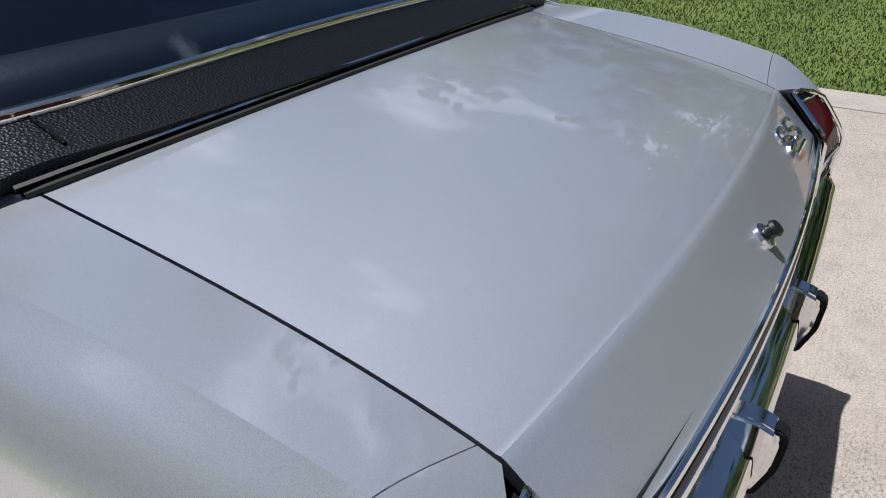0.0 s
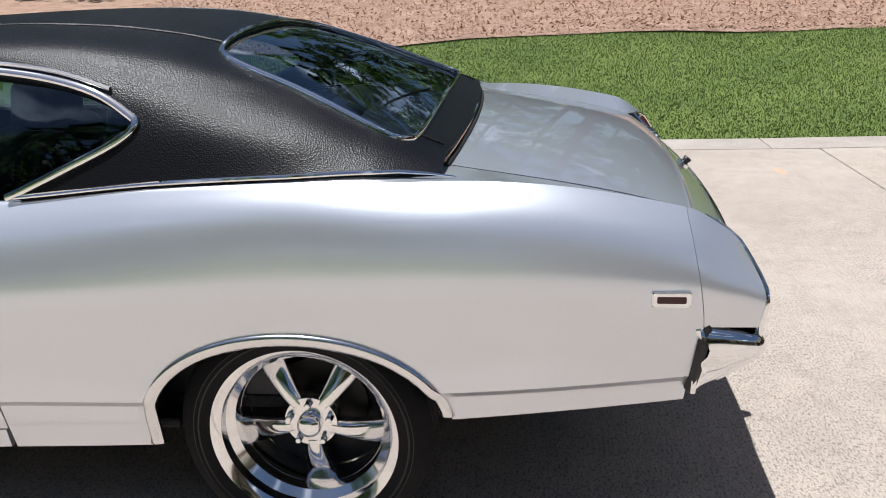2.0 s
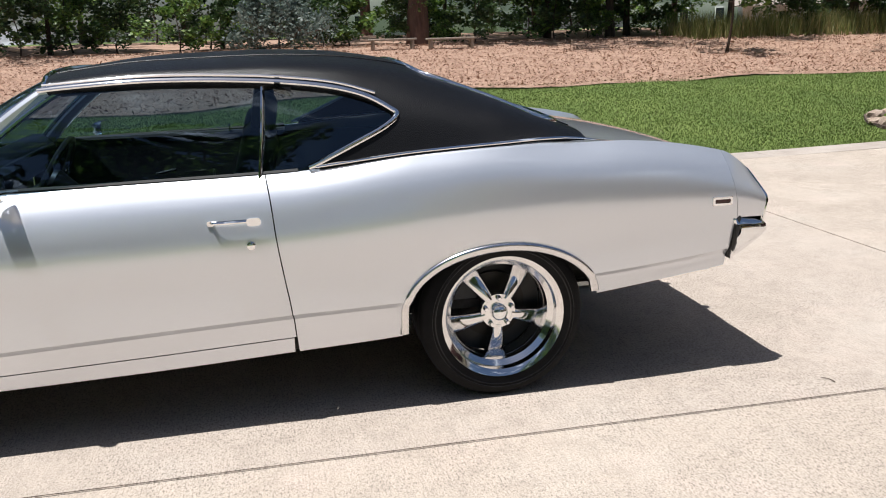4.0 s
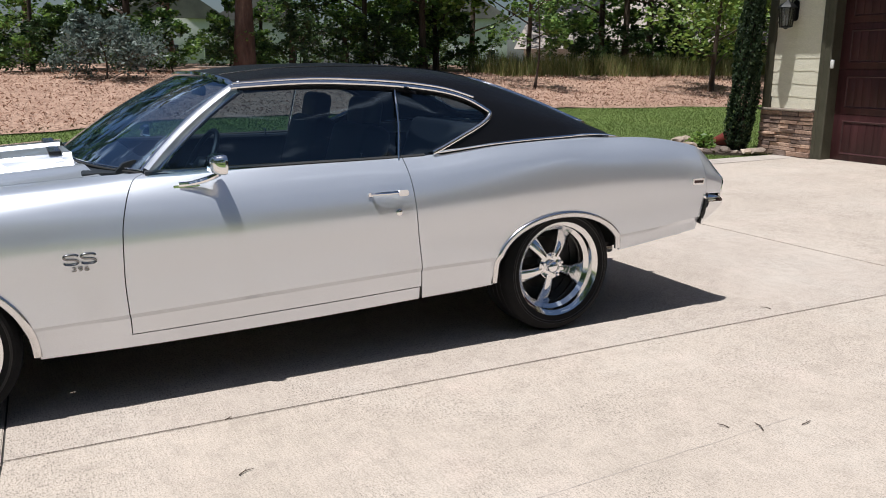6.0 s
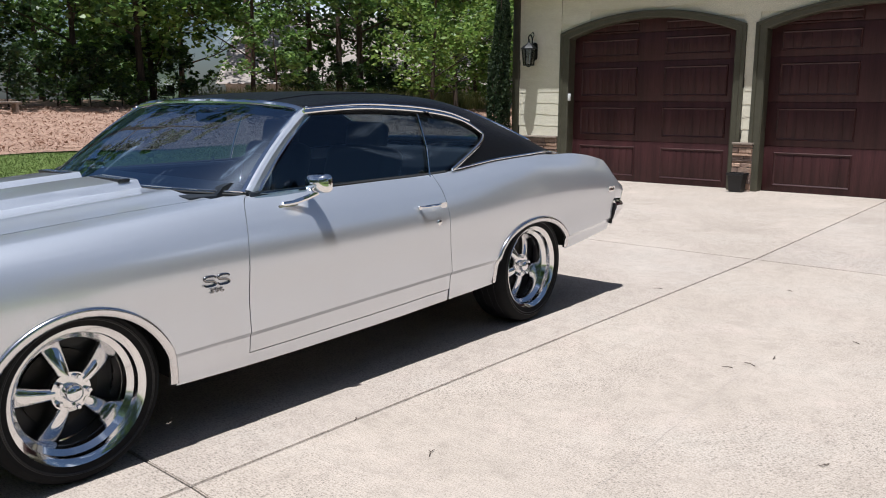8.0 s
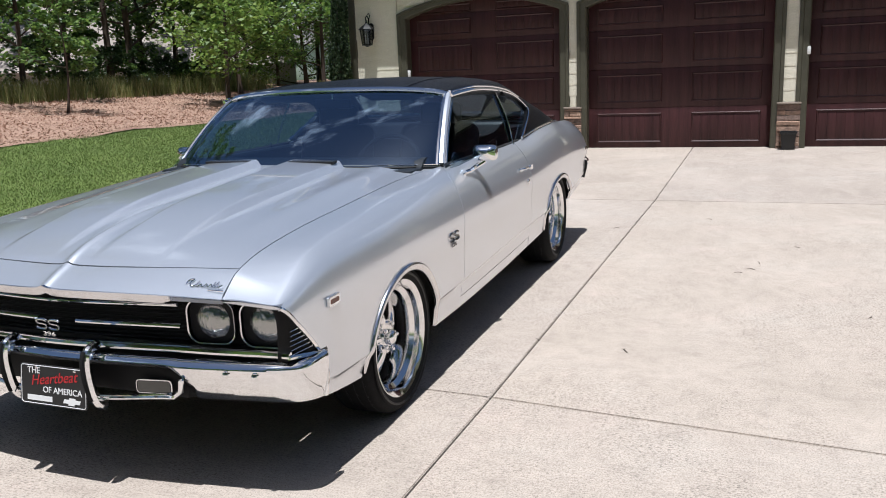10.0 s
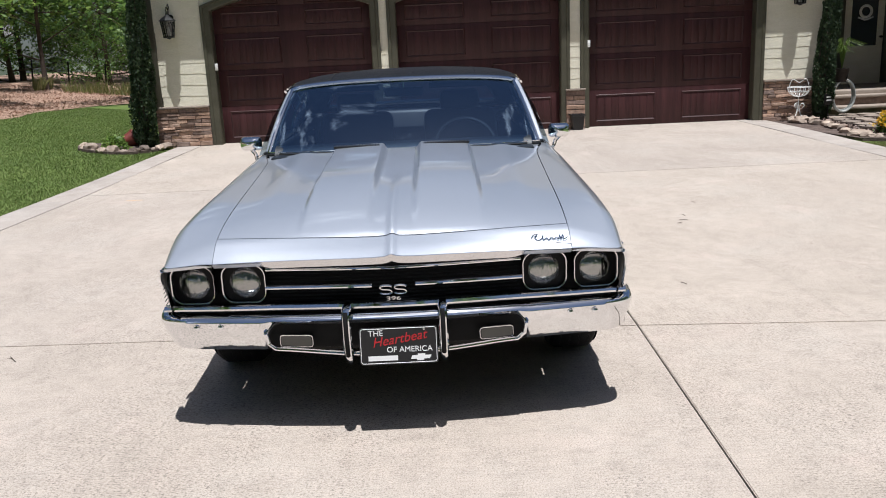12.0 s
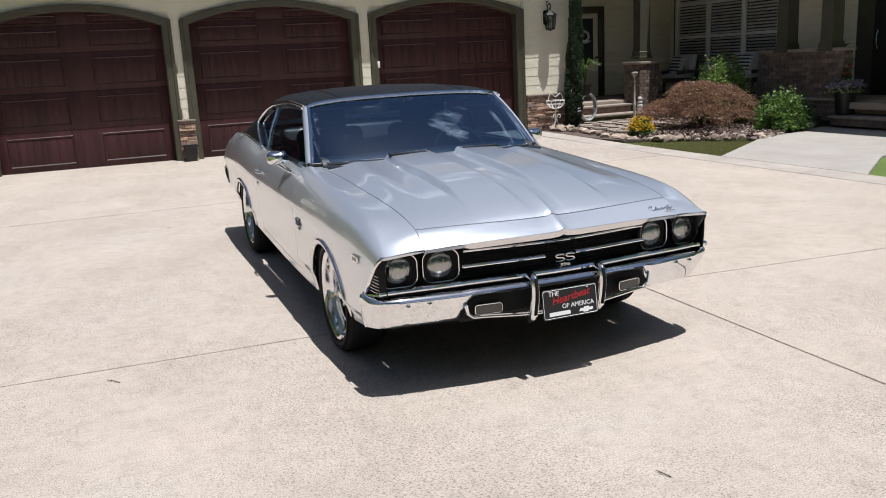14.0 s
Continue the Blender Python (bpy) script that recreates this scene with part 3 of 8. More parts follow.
for x, y, a, l in ((-.46, -1.71, 20, .06), (1.42, -2.27, 70, .07), (-.41, -1.24, 35, .04), (1.62, -2.33, 10, .06), (1.30, -2.2, 110, .05), (-1.3, 2.1, 40, .10), (-3.4, .2, 15, .07), (-2.95, 1.5, 100, .06), (2.2, -2.6, 60, .04), (3.3, -1.9, 80, .05), (.4, -2.9, 150, .05), (-3.1, -1.9, 80, .05), (3.1, 1.5, 30, .05), (2.75, -1.15, 120, .06)):
    t = thing("twig", "small dry brown twig lying on the concrete", "twig", Matrix.Translation((x, y, .004)) @ Matrix.Rotation(radians(a), 4, "Z"))
    k = rng.uniform(-.3, .3)
    part("stem", tube([(-l / 2, 0, 0), (0, k * l * .4, .003), (l / 2, k * l * .1, .001)], [.0025, .002, .0012], 5), BARK, t)
    part("side_shoot", tube([(0, k * l * .4, .003), (l * .2, k * l * .4 + .2 * l, .004)], [.0016, .0008], 4), BARK, t)

edging = thing("driveway_edging", "narrow darker concrete edging band along the driveway", "edging", kind="structure")
bm = bmesh.new()
for k in range(14):
    x0 = -18 + 2.0 * k
    add_box(bm, (x0 + 1.0, 4.285, -.047), (1.992, .42, .10), .006)
for v in bm.verts:
    v.co.z += rise(v.co.x, 0)
part("edging_left", bm, KERB, edging)
bm = bmesh.new()
for k in range(14):
    x0 = -18 + 2.0 * k
    if x0 < 9:
        add_box(bm, (x0 + .85, -5.95, -.047), (1.992, .45, .10), .006)
for v in bm.verts:
    v.co.z += rise(v.co.x, 0)
part("edging_right", bm, KERB, edging)

# walk to the front steps
path = thing("front_walk", "smooth concrete walk from the driveway to the front steps", "walkway", kind="structure")
poly = [(3.69, -6.18), (5.0, -8.1), (5.75, -10.4), (3.0, -10.6), (2.2, -7.6), (1.2, -6.18)]
part("walk_slab", prism(poly, .09, Matrix.Translation((0, 0, -.087)), .006), WALK, path)

# ---- the garage wing: its front at x = 9.5 faces the drive ----
WALL_X, DOOR_X, LEDGE_Z = 9.50, 9.68, .765
DOORS = ((2.29, 1.40), (-1.02, 1.45), (-4.46, 1.48))          # middle and half width of each opening
DOOR_Y = tuple(c for c, half in DOORS)
HALF, TRIM_W, SPRING, CROWN = 1.41, .16, 2.39, .265           # opening: half width, spring line, rise of the arch
WING_Y0, WING_Y1, EAVE = -7.25, 4.79, 3.15

house = thing("house", "cream-sided house with stone base, three-door garage and covered porch", "house", kind="structure")


def arch_z(d, half=HALF, spring=SPRING, crown=CROWN):
    """Height of the segmental arch at the offset d from the middle."""
    R = (half * half + crown * crown) / (2 * crown)
    return spring + crown - R + math.sqrt(max(R * R - d * d, 0))


# core of the wall, with the three arched openings through it
def wall_core():
    bm = bmesh.new()

    def quad(y0, y1, za0, za1, zb):
        a = [(WALL_X + .02, y0, za0), (WALL_X + .02, y1, za1), (WALL_X + .02, y1, zb), (WALL_X + .02, y0, zb)]
        f = [bm.verts.new(p) for p in a]
        g = [bm.verts.new((p[0] + .28, p[1], p[2])) for p in a]
        bm.faces.new(f)
        bm.faces.new(g[::-1])
        for i in range(4):
            bm.faces.new((f[i], g[i], g[(i + 1) % 4], f[(i + 1) % 4]))
    edges = [WING_Y0]
    for c, half in sorted(DOORS):
        edges += [c - half - .06, c + half + .06]
    edges.append(WING_Y1)
    for k in range(0, len(edges), 2):
        quad(edges[k], edges[k + 1], -.1, -.1, 3.4)
    for c, half in DOORS:
        yy = np.linspace(-half - .06, half + .06, 25)
        for a, b in zip(yy, yy[1:]):
            quad(c + a, c + b, arch_z(max(min(a, half), -half), half) + .06, arch_z(max(min(b, half), -half), half) + .06, 3.4)
    bmesh.ops.recalc_face_normals(bm, faces=bm.faces)
    return bm


part("wall", wall_core(), SIDING, house)
bm = bmesh.new()
add_box(bm, (WALL_X + 4.2, WING_Y1 - .1, 1.6), (8.0, .2, 3.4))
part("wall", bm, SIDING, house)
part("wall", box((WALL_X + .9, WING_Y0 + .1, 1.6), (1.5, .2, 3.4)), SIDING, house)
part("garage_back_wall", box((WALL_X + 4.5, -1.2, 1.6), (.2, 12, 3.4)), DARK_ROOM, house)
for c, HW in DOORS:
    # arched casing
    bm = bmesh.new()
    path_in = [(c - HW, 0)] + [(c + d, arch_z(d, HW)) for d in np.linspace(-HW, HW, 29)] + [(c + HW, 0)]
    outer_half = HW + TRIM_W
    path_out = [(c - outer_half, 0)] + [(c + d, arch_z(d, outer_half, SPRING + .09, CROWN + .02)) for d in np.linspace(-outer_half, outer_half, 29)] + [(c + outer_half, 0)]
    ring = []
    for (y1, z1), (y0, z0) in zip(path_in, path_out):
        ring.append([bm.verts.new(p) for p in ((DOOR_X + .06, y1, z1), (WALL_X - .012, y1, z1), (WALL_X - .030, y1 + (y0 - y1) * .12, z1 + (z0 - z1) * .12), (WALL_X - .034, y1 + (y0 - y1) * .62, z1 + (z0 - z1) * .62),
                                                (WALL_X - .052, y1 + (y0 - y1) * .70, z1 + (z0 - z1) * .70), (WALL_X - .052, y0, z0), (WALL_X + .03, y0, z0))])
    for a, b in zip(ring, ring[1:]):
        for j in range(len(a) - 1):
            bm.faces.new((a[j], b[j], b[j + 1], a[j + 1]))
    bmesh.ops.recalc_face_normals(bm, faces=bm.faces)
    part("door_casing", bm, TRIM, house, "olive-brown arched garage door casing")

# garage doors: sections, recessed panels with bright lower mouldings
def garage_door(c, HALF):
    d = thing("garage_door", "dark reddish-brown panelled garage door, closed", "garage door", kind="structure")
    base = .055
    top = SPRING + CROWN + .05
    hs = [base, .72, 1.36, 2.0, 2.45, top]
    bm = bmesh.new()
    add_box(bm, (DOOR_X + .05, c, (base + top) / 2), (.04, 2 * HALF + .06, top - base))
    part("door_core", bm, DOORWOOD, d)
    for k in range(5):
        z0, z1 = hs[k] + .003, hs[k + 1] - .003
        sec = part("door_section", box((DOOR_X + .018, c, (z0 + z1) / 2), (.03, 2 * HALF, z1 - z0), .004), DOORWOOD, d)
        for s in (-1, 1):
            yc, w, h = c + s * HALF * .53, HALF * .735, (z1 - z0) - .17
            if k == 4:
                h = .15
            zc = (z0 + z1) / 2 - (.04 if k == 4 else 0)
            bm = bmesh.new()
            fr = [(yc - w / 2, zc - h / 2), (yc + w / 2, zc - h / 2), (yc + w / 2, zc + h / 2), (yc - w / 2, zc + h / 2)]
            inn = [(yc - w / 2 + .03, zc - h / 2 + .03), (yc + w / 2 - .03, zc - h / 2 + .03), (yc + w / 2 - .03, zc + h / 2 - .03), (yc - w / 2 + .03, zc + h / 2 - .03)]
            A = [bm.verts.new((DOOR_X + .0025, y, z)) for y, z in fr]
            B = [bm.verts.new((DOOR_X - .012, y + (yi - y) * .35, z + (zi - z) * .35)) for (y, z), (yi, zi) in zip(fr, inn)]
            C = [bm.verts.new((DOOR_X + .0, yi, zi)) for yi, zi in inn]
            for u, v in ((A, B), (B, C)):
                for j in range(4):
                    bm.faces.new((u[j], u[(j + 1) % 4], v[(j + 1) % 4], v[j]))
            bmesh.ops.recalc_face_normals(bm, faces=bm.faces)
            part("panel_moulding", bm, DOORWOOD_EDGE, sec)
            bm = bmesh.new()
            nb = 8
            for q in range(nb):
                yy = yc - w / 2 + .03 + (w - .06) * (q + .5) / nb
                add_box(bm, (DOOR_X + .002, yy, zc), (.006, (w - .06) / nb - .006, h - .06), .002)
            part("panel_boards", bm, DOORWOOD, sec)
    part("bottom_seal", box((DOOR_X + .02, c, .045), (.035, 2 * HALF, .03), .006), WEATHERSTRIP, d)
    return d


for c, half in DOORS:
    garage_door(c, half)
part("keypad", box((WALL_X - .02, DOORS[0][0] + DOORS[0][1] - .03, 1.43), (.03, .05, .12), .006), WHITE, house)
part("keypad", box((WALL_X - .02, DOORS[2][0] + DOORS[2][1] + .01, 1.54), (.03, .05, .12), .006), WHITE, house)

# siding: rows of staggered shingles on the clear wall
EXPOSE = .188


def shingle_field(y0, y1, z0, z1, seed, keep=None, x=WALL_X):
    rng = random.Random(seed)
    field = thing("shingle_siding", "cream staggered-edge shingle siding", "siding", kind="structure")
    row, z = 0, z0
    while z < z1:
        y = y0 - rng.uniform(0, .15)
        while y < y1:
            w = rng.choice((.10, .16, .22, .28, .36))
            a, b = max(y, y0), min(y + w - .0008, y1)
            drop = rng.choice((0, .006, .012, .018))
            if b - a > .02 and (keep is None or keep((a + b) / 2, z + .09)):
                bm = bmesh.new()
                zt = min(z + EXPOSE + .05, z1)
                zb = z - drop if z > z0 else z
                pts = [(x - .010, zb), (x + .004, zb), (x + .012, zt), (x - .0035, zt)]
                A = [bm.verts.new((p[0], a, p[1])) for p in pts]
                B = [bm.verts.new((p[0], b, p[1])) for p in pts]
                bm.faces.new(A)
                bm.faces.new(B[::-1])
                for i in range(4):
                    bm.faces.new((A[i], B[i], B[(i + 1) % 4], A[(i + 1) % 4]))
                bmesh.ops.recalc_face_normals(bm, faces=bm.faces)
                part("shingle", bm, SIDING, field)
            y += w
        z += EXPOSE
        row += 1


OUT_L, OUT_R = DOORS[0][0] + DOORS[0][1] + TRIM_W, DOORS[2][0] - DOORS[2][1] - TRIM_W
POSTS = [(DOORS[1][0] + DOORS[1][1] + TRIM_W, DOORS[0][0] - DOORS[0][1] - TRIM_W), (DOORS[2][0] + DOORS[2][1] + TRIM_W, DOORS[1][0] - DOORS[1][1] - TRIM_W)]


def clear_of_arch(y, z):
    for c, half in DOORS:
        d = abs(y - c)
        if d < half + TRIM_W and z < arch_z(min(d, half + TRIM_W), half + TRIM_W, SPRING + .09, CROWN + .02) + .05:
            return False
    return True


# corner boards, eave, roof
part("corner_board", box((WALL_X - .012, WING_Y1 - .035, 1.97), (.07, .13, 2.42), .006), TRIM, house, "dark olive corner board")
part("corner_board", box((WALL_X + .05, WING_Y1 + .012, 1.97), (.14, .03, 2.42), .004), TRIM, house)
part("soffit", box((WALL_X - .10, (WING_Y0 + WING_Y1) / 2, EAVE + .02), (.45, WING_Y1 - WING_Y0 + .6, .03)), SOFFIT, house)
part("fascia", box((WALL_X - .312, (WING_Y0 + WING_Y1) / 2, EAVE + .08), (.03, WING_Y1 - WING_Y0 + .6, .18), .004), TRIM, house)
part("gutter", tube([(WALL_X - .347, WING_Y0 - .3, EAVE + .12), (WALL_X - .347, WING_Y1 + .3, EAVE + .12)], .045, 10), TRIM, house)
bm = bmesh.new()
for yy in (WING_Y0 - .3, WING_Y1 + .3):
    for p in ((WALL_X - .327, EAVE + .18), (WALL_X + 4.3, EAVE + 3.2), (WALL_X + 9.2, EAVE + .18), (WALL_X + 9.2, EAVE + .04), (WALL_X + 4.3, EAVE + 3.05), (WALL_X - .327, EAVE + .04)):
        bm.verts.new((p[0], yy, p[1]))
bm.verts.ensure_lookup_table()
for i in range(6):
    bm.faces.new((bm.verts[i], bm.verts[(i + 1) % 6], bm.verts[6 + (i + 1) % 6], bm.verts[6 + i]))
bm.faces.new([bm.verts[i] for i in range(6)])
bm.faces.new([bm.verts[6 + i] for i in range(6)][::-1])
bmesh.ops.recalc_face_normals(bm, faces=bm.faces)
part("roof", bm, SHINGLE, house, "dark shingled garage roof")


# stone base
def stone_panel(y0, y1, z0, z1, x0, seed, side=False):
    base = thing("stone_base", "stacked brown ledge-stone base below the siding", "stonework", kind="structure")
    w = y1 - y0
    part("stone_backing", box((x0 + .045, (y0 + y1) / 2, (z0 + z1) / 2 - .01), (.05, w, z1 - z0 - .01)), MORTAR, base)
    rng = random.Random(seed)
    z = z0
    while z < z1 - .02:
        h = min(rng.choice((.045, .06, .075, .09)), z1 - z)
        if z1 - z - h < .03:
            h = z1 - z
        y = y0
        while y < y1 - .005:
            l = min(rng.uniform(.12, .34), y1 - y)
            if y1 - y - l < .06:
                l = y1 - y
            dx = rng.uniform(-.014, .012)
            bm = box((x0 + .02 + dx, y + l / 2, z + h / 2), (.06, l - .006, h - .006), .006, Matrix.Rotation(radians(rng.uniform(-1.5, 1.5)), 3, "X"), 1)
            for v in bm.verts:
                v.co.x += rng.uniform(-.005, .005)
            part("stone", bm, STONE, base, "", 25)
            y += l
        z += h
    return base


stone_panel(OUT_L + .01, WING_Y1 + .03, .0, .735, WALL_X - .06, 1)
for k, (a, b) in enumerate(POSTS):
    stone_panel(a - .075, b + .075, .03, .735, WALL_X - .065, 2 + k)
stone_panel(WING_Y0, OUT_R - .01, .03, .735, WALL_X - .06, 5)
cap = [(OUT_L + .01, WING_Y1 + .05)] + [(a - .08, b + .08) for a, b in POSTS] + [(WING_Y0 - .02, OUT_R - .01)]
for a, b in cap:
    part("stone_cap", box((WALL_X - .055, (a + b) / 2, .752), (.10, b - a, .032), .006), STONE_CAP, house)


# ---- lanterns on the wall ----
def lantern(y, z):
    l = thing("wall_lantern", "black iron carriage lantern with glass panes on the wall", "lantern", Matrix.Translation((WALL_X, y, z)), "garage lanterns")
    part("back_plate", prism(rounded(.11, .30, .05), .02, Matrix.Translation((-.018, -.0, .06)) @ Matrix.Rotation(radians(90), 4, "Z") @ Matrix.Rotation(radians(90), 4, "X")), IRON, l)
    arm = smooth_loop([(-.03, 0, .08), (-.10, 0, .16), (-.10, 0, .27), (-.16, 0, .33), (-.215, 0, .29), (-.20, 0, .22)], 5, False)
    part("scroll_arm", tube(arm, .011, 8), IRON, l)
    part("curl", tube(smooth_loop([(-.10, 0, .27), (-.05, 0, .33), (-.085, 0, .38), (-.125, 0, .35)], 5, False), .008, 6), IRON, l)
    m = Matrix.Translation((-.20, 0, 0))
    part("roof_cap", lathe([(0, .235), (.018, .225), (.02, .20), (.05, .175), (.095, .145), (.145, .10), (.145, .090), (0, .090)], 6, m), IRON, l)
    part("finial", lathe([(0, .265), (.012, .255), (.006, .24), (.012, .23)], 10, m), IRON, l)
    part("glass_body", lathe([(.118, .09), (.085, -.17)], 6, m), LAMP_GLASS, l)
    for k in range(6):
        a = 2 * math.pi * k / 6
        part("frame_bar", tube([m @ Vector((.120 * math.cos(a), .120 * math.sin(a), .092)), m @ Vector((.087 * math.cos(a), .087 * math.sin(a), -.17))], .009, 6), IRON, l)
    part("base_ring", lathe([(0, -.215), (.02, -.21), (.04, -.195), (.098, -.185), (.098, -.165), (0, -.165)], 6, m), IRON, l)
    for k in range(3):
        a = 2 * math.pi * k / 3
        part("candle", lathe([(.011, -.18), (.011, -.06), (.006, -.05), (.008, -.02), (0, .01)], 10, m @ Matrix.Translation((.028 * math.cos(a), .028 * math.sin(a), 0))), WHITE, l)
    return l


first = lantern(4.38, 2.15)
copy_thing(first, Matrix.Translation((WALL_X, -6.62, 2.24)))

# small black planter boxes before the stone posts
for y in (.66, -2.73):
    pot = thing("planter", "small black square planter beside the garage door", "planter", Matrix.Translation((9.30, y, .055)), "garage planters")
    bm = bmesh.new()
    for f, z in ((.085, 0), (.11, .24), (.125, .245), (.125, .275), (.108, .275), (.10, .22)):
        [bm.verts.new((a * f, b * f, z)) for a, b in ((-1, -1), (1, -1), (1, 1), (-1, 1))]
    bm.verts.ensure_lookup_table()
    for k in range(5):
        for i in range(4):
            bm.faces.new([bm.verts[4 * k + i], bm.verts[4 * k + (i + 1) % 4], bm.verts[4 * k + 4 + (i + 1) % 4], bm.verts[4 * k + 4 + i]])
    bm.faces.new([bm.verts[i] for i in range(4)][::-1])
    part("pot_body", bm, BLACK, pot)
    part("soil", box((0, 0, .225), (.19, .19, .02)), JOINT, pot)

# ---- porch in the corner of the court ----
PORCH_Z, PY, WALL_Y = .45, -10.4, -12.25
part("porch_floor", box((8.2, (PY + WALL_Y) / 2, PORCH_Z - .06), (9.6, PY - WALL_Y, .12), .01), STONE_CAP, house)
part("porch_floor", box((11.65, -9.0, PORCH_Z - .06), (2.4, 3.3, .12), .01), STONE_CAP, house)
part("porch_edge", box((7.55, PY + .02, PORCH_Z + .045), (4.2, .12, .05), .008), STONE_CAP, house, "stone ledge along the porch floor")
part("wall", box((8.4, WALL_Y - .1, 2.2), (11.2, .2, 3.8)), SIDING, house)
part("wall", box((12.86, -9.7, 2.2), (.2, 5.1, 3.8)), SIDING, house)
# unseen undersides in the pale bounce colour, to brighten the porch
part("porch_roof", box((7.6, -11.35, 3.72), (10.6, 2.95, .16), .01), BOUNCE_CEILING, house)
part("porch_roof", box((11.7, -8.6, 3.72), (3.0, 2.75, .16), .01), BOUNCE_CEILING, house)
part("porch_beam", box((7.4, PY + .0, 3.52), (9.8, .30, .28), .01), TRIM, house)
bm = bmesh.new()
for x in (2.2, 13.0):
    for y, z in ((-9.75, 3.96), (-9.75, 3.82), (-15.5, 6.3), (-15.5, 6.45)):
        bm.verts.new((x, y, z))
bm.verts.ensure_lookup_table()
for i in range(4):
    bm.faces.new((bm.verts[i], bm.verts[(i + 1) % 4], bm.verts[4 + (i + 1) % 4], bm.verts[4 + i]))
bm.faces.new([bm.verts[i] for i in range(4)])
bm.faces.new([bm.verts[4 + i] for i in range(4)][::-1])
bmesh.ops.recalc_face_normals(bm, faces=bm.faces)
part("roof", bm, SHINGLE, house, "dark shingled porch roof")


def boards(x0, x1, y, z0, z1, seed):
    """Lap siding boards on the wall that faces +y."""
    z = z0
    while z < z1:
        bm = bmesh.new()
        h = min(.18, z1 - z)
        add_box(bm, ((x0 + x1) / 2, y + .012, z + h / 2), (x1 - x0, .018, h - .006), .003, Matrix.Rotation(radians(-2.0), 3, "X"))
        part("siding_board", bm, SIDING, house)
        z += .18


boards(2.8, 8.95, WALL_Y, PORCH_Z, 3.6, 1)
z = PORCH_Z
while z < 3.6:
    part("siding_board", box((12.745, -11.2, z + .09), (.018, 2.05, .174), .003, Matrix.Rotation(radians(-2), 3, "Y")), SIDING, house)
    z += .18


def brick_block(name, label, x0, x1, y0, y1, z0, z1, seed):
    """A brick wall or pier with its courses laid as single bricks on a mortar core."""
    w = thing(name, label, "brickwork", kind="structure")
    part("mortar_core", box(((x0 + x1) / 2, (y0 + y1) / 2, (z0 + z1) / 2), (x1 - x0 - .02, y1 - y0 - .02, z1 - z0)), MORTAR, w)
    rng = random.Random(seed)
    k, z = 0, z0
    ch = .075
    while z < z1 - .03:
        for axis in (0, 1):
            a0, a1 = (x0, x1) if axis == 0 else (y0, y1)
            a = a0 - (.105 if k % 2 else 0)
            while a < a1:
                s, e = max(a, a0), min(a + .20, a1)
                if e - s > .03:
                    dz = rng.uniform(-.002, .002)
                    d = rng.uniform(-.003, .003)
                    if axis == 0:
                        bm = box(((s + e) / 2, y1 - .02 + d, z + ch / 2 + dz), (e - s - .010, .05, ch - .012), .003, None, 1)
                    else:
                        bm = box((x0 + .02 + d, (s + e) / 2, z + ch / 2 + dz), (.05, e - s - .010, ch - .012), .003, None, 1)
                    part("brick", bm, BRICK, w, "", 25)
                a += .21
        z += ch
        k += 1
    part("cap", box(((x0 + x1) / 2, (y0 + y1) / 2, z1 + .03), (x1 - x0 + .07, y1 - y0 + .07, .06), .008), STONE_CAP, w)
    return w


brick_block("knee_wall", "brown brick porch wall with a stone cap", 5.45, 7.55, PY - .25, PY, .10, 1.36, 4)
brick_block("brick_pier", "brown brick porch pier with a stone cap", 9.97, 10.57, -9.80, -9.28, .06, 1.24, 8)
part("porch_skirt", box((8.75, PY - .1, .2), (2.5, .2, .5)), MORTAR, house)
for x, y in ((6.90, PY - .12), (5.83, PY - .12), (10.27, -9.54)):
    col = thing("porch_column", "square olive-brown porch column", "column", Matrix.Translation((x, y, 1.33)) @ Matrix.Diagonal((.82, .82, 1, 1)), "porch columns", "structure")
    bm = bmesh.new()
    for f0, z in ((.19, .03), (.19, .18), (.165, .20), (.155, 1.93), (.19, 1.95), (.19, 2.05)):
        [bm.verts.new((a * f0, b * f0, z)) for a, b in ((-1, -1), (1, -1), (1, 1), (-1, 1))]
    bm.verts.ensure_lookup_table()
    for k in range(5):
        for i in range(4):
            bm.faces.new([bm.verts[4 * k + i], bm.verts[4 * k + (i + 1) % 4], bm.verts[4 * k + 4 + (i + 1) % 4], bm.verts[4 * k + 4 + i]])
    part("shaft", bm, TRIM, col)
    part("base", box((0, 0, .06), (.42, .42, .06), .01), TRIM, col)

# steps
for y1, z1 in ((PY + .20, .22), (PY - .12, .42)):
    part("step_riser", box((4.12, y1 - .52, z1 - .115), (2.78, .96, .13), .006), BRICK, house)
    part("front_step", box((4.12, y1 - .5, z1 - .025), (2.86, 1.0, .05), .010), STONE_CAP, house, "stone tread of the front step")
for k, (x0, z1) in enumerate(((9.80, .20), (10.14, .38))):
    part("step_riser", box((x0 + .52, -8.4, z1 - .115), (.96, 1.80 - .2 * k, .13), .006), BRICK, house)
    part("side_step", box((x0 + .5, -8.4, z1 - .025), (1.0, 1.85 - .2 * k, .05), .010), STONE_CAP, house, "stone tread of the side step")

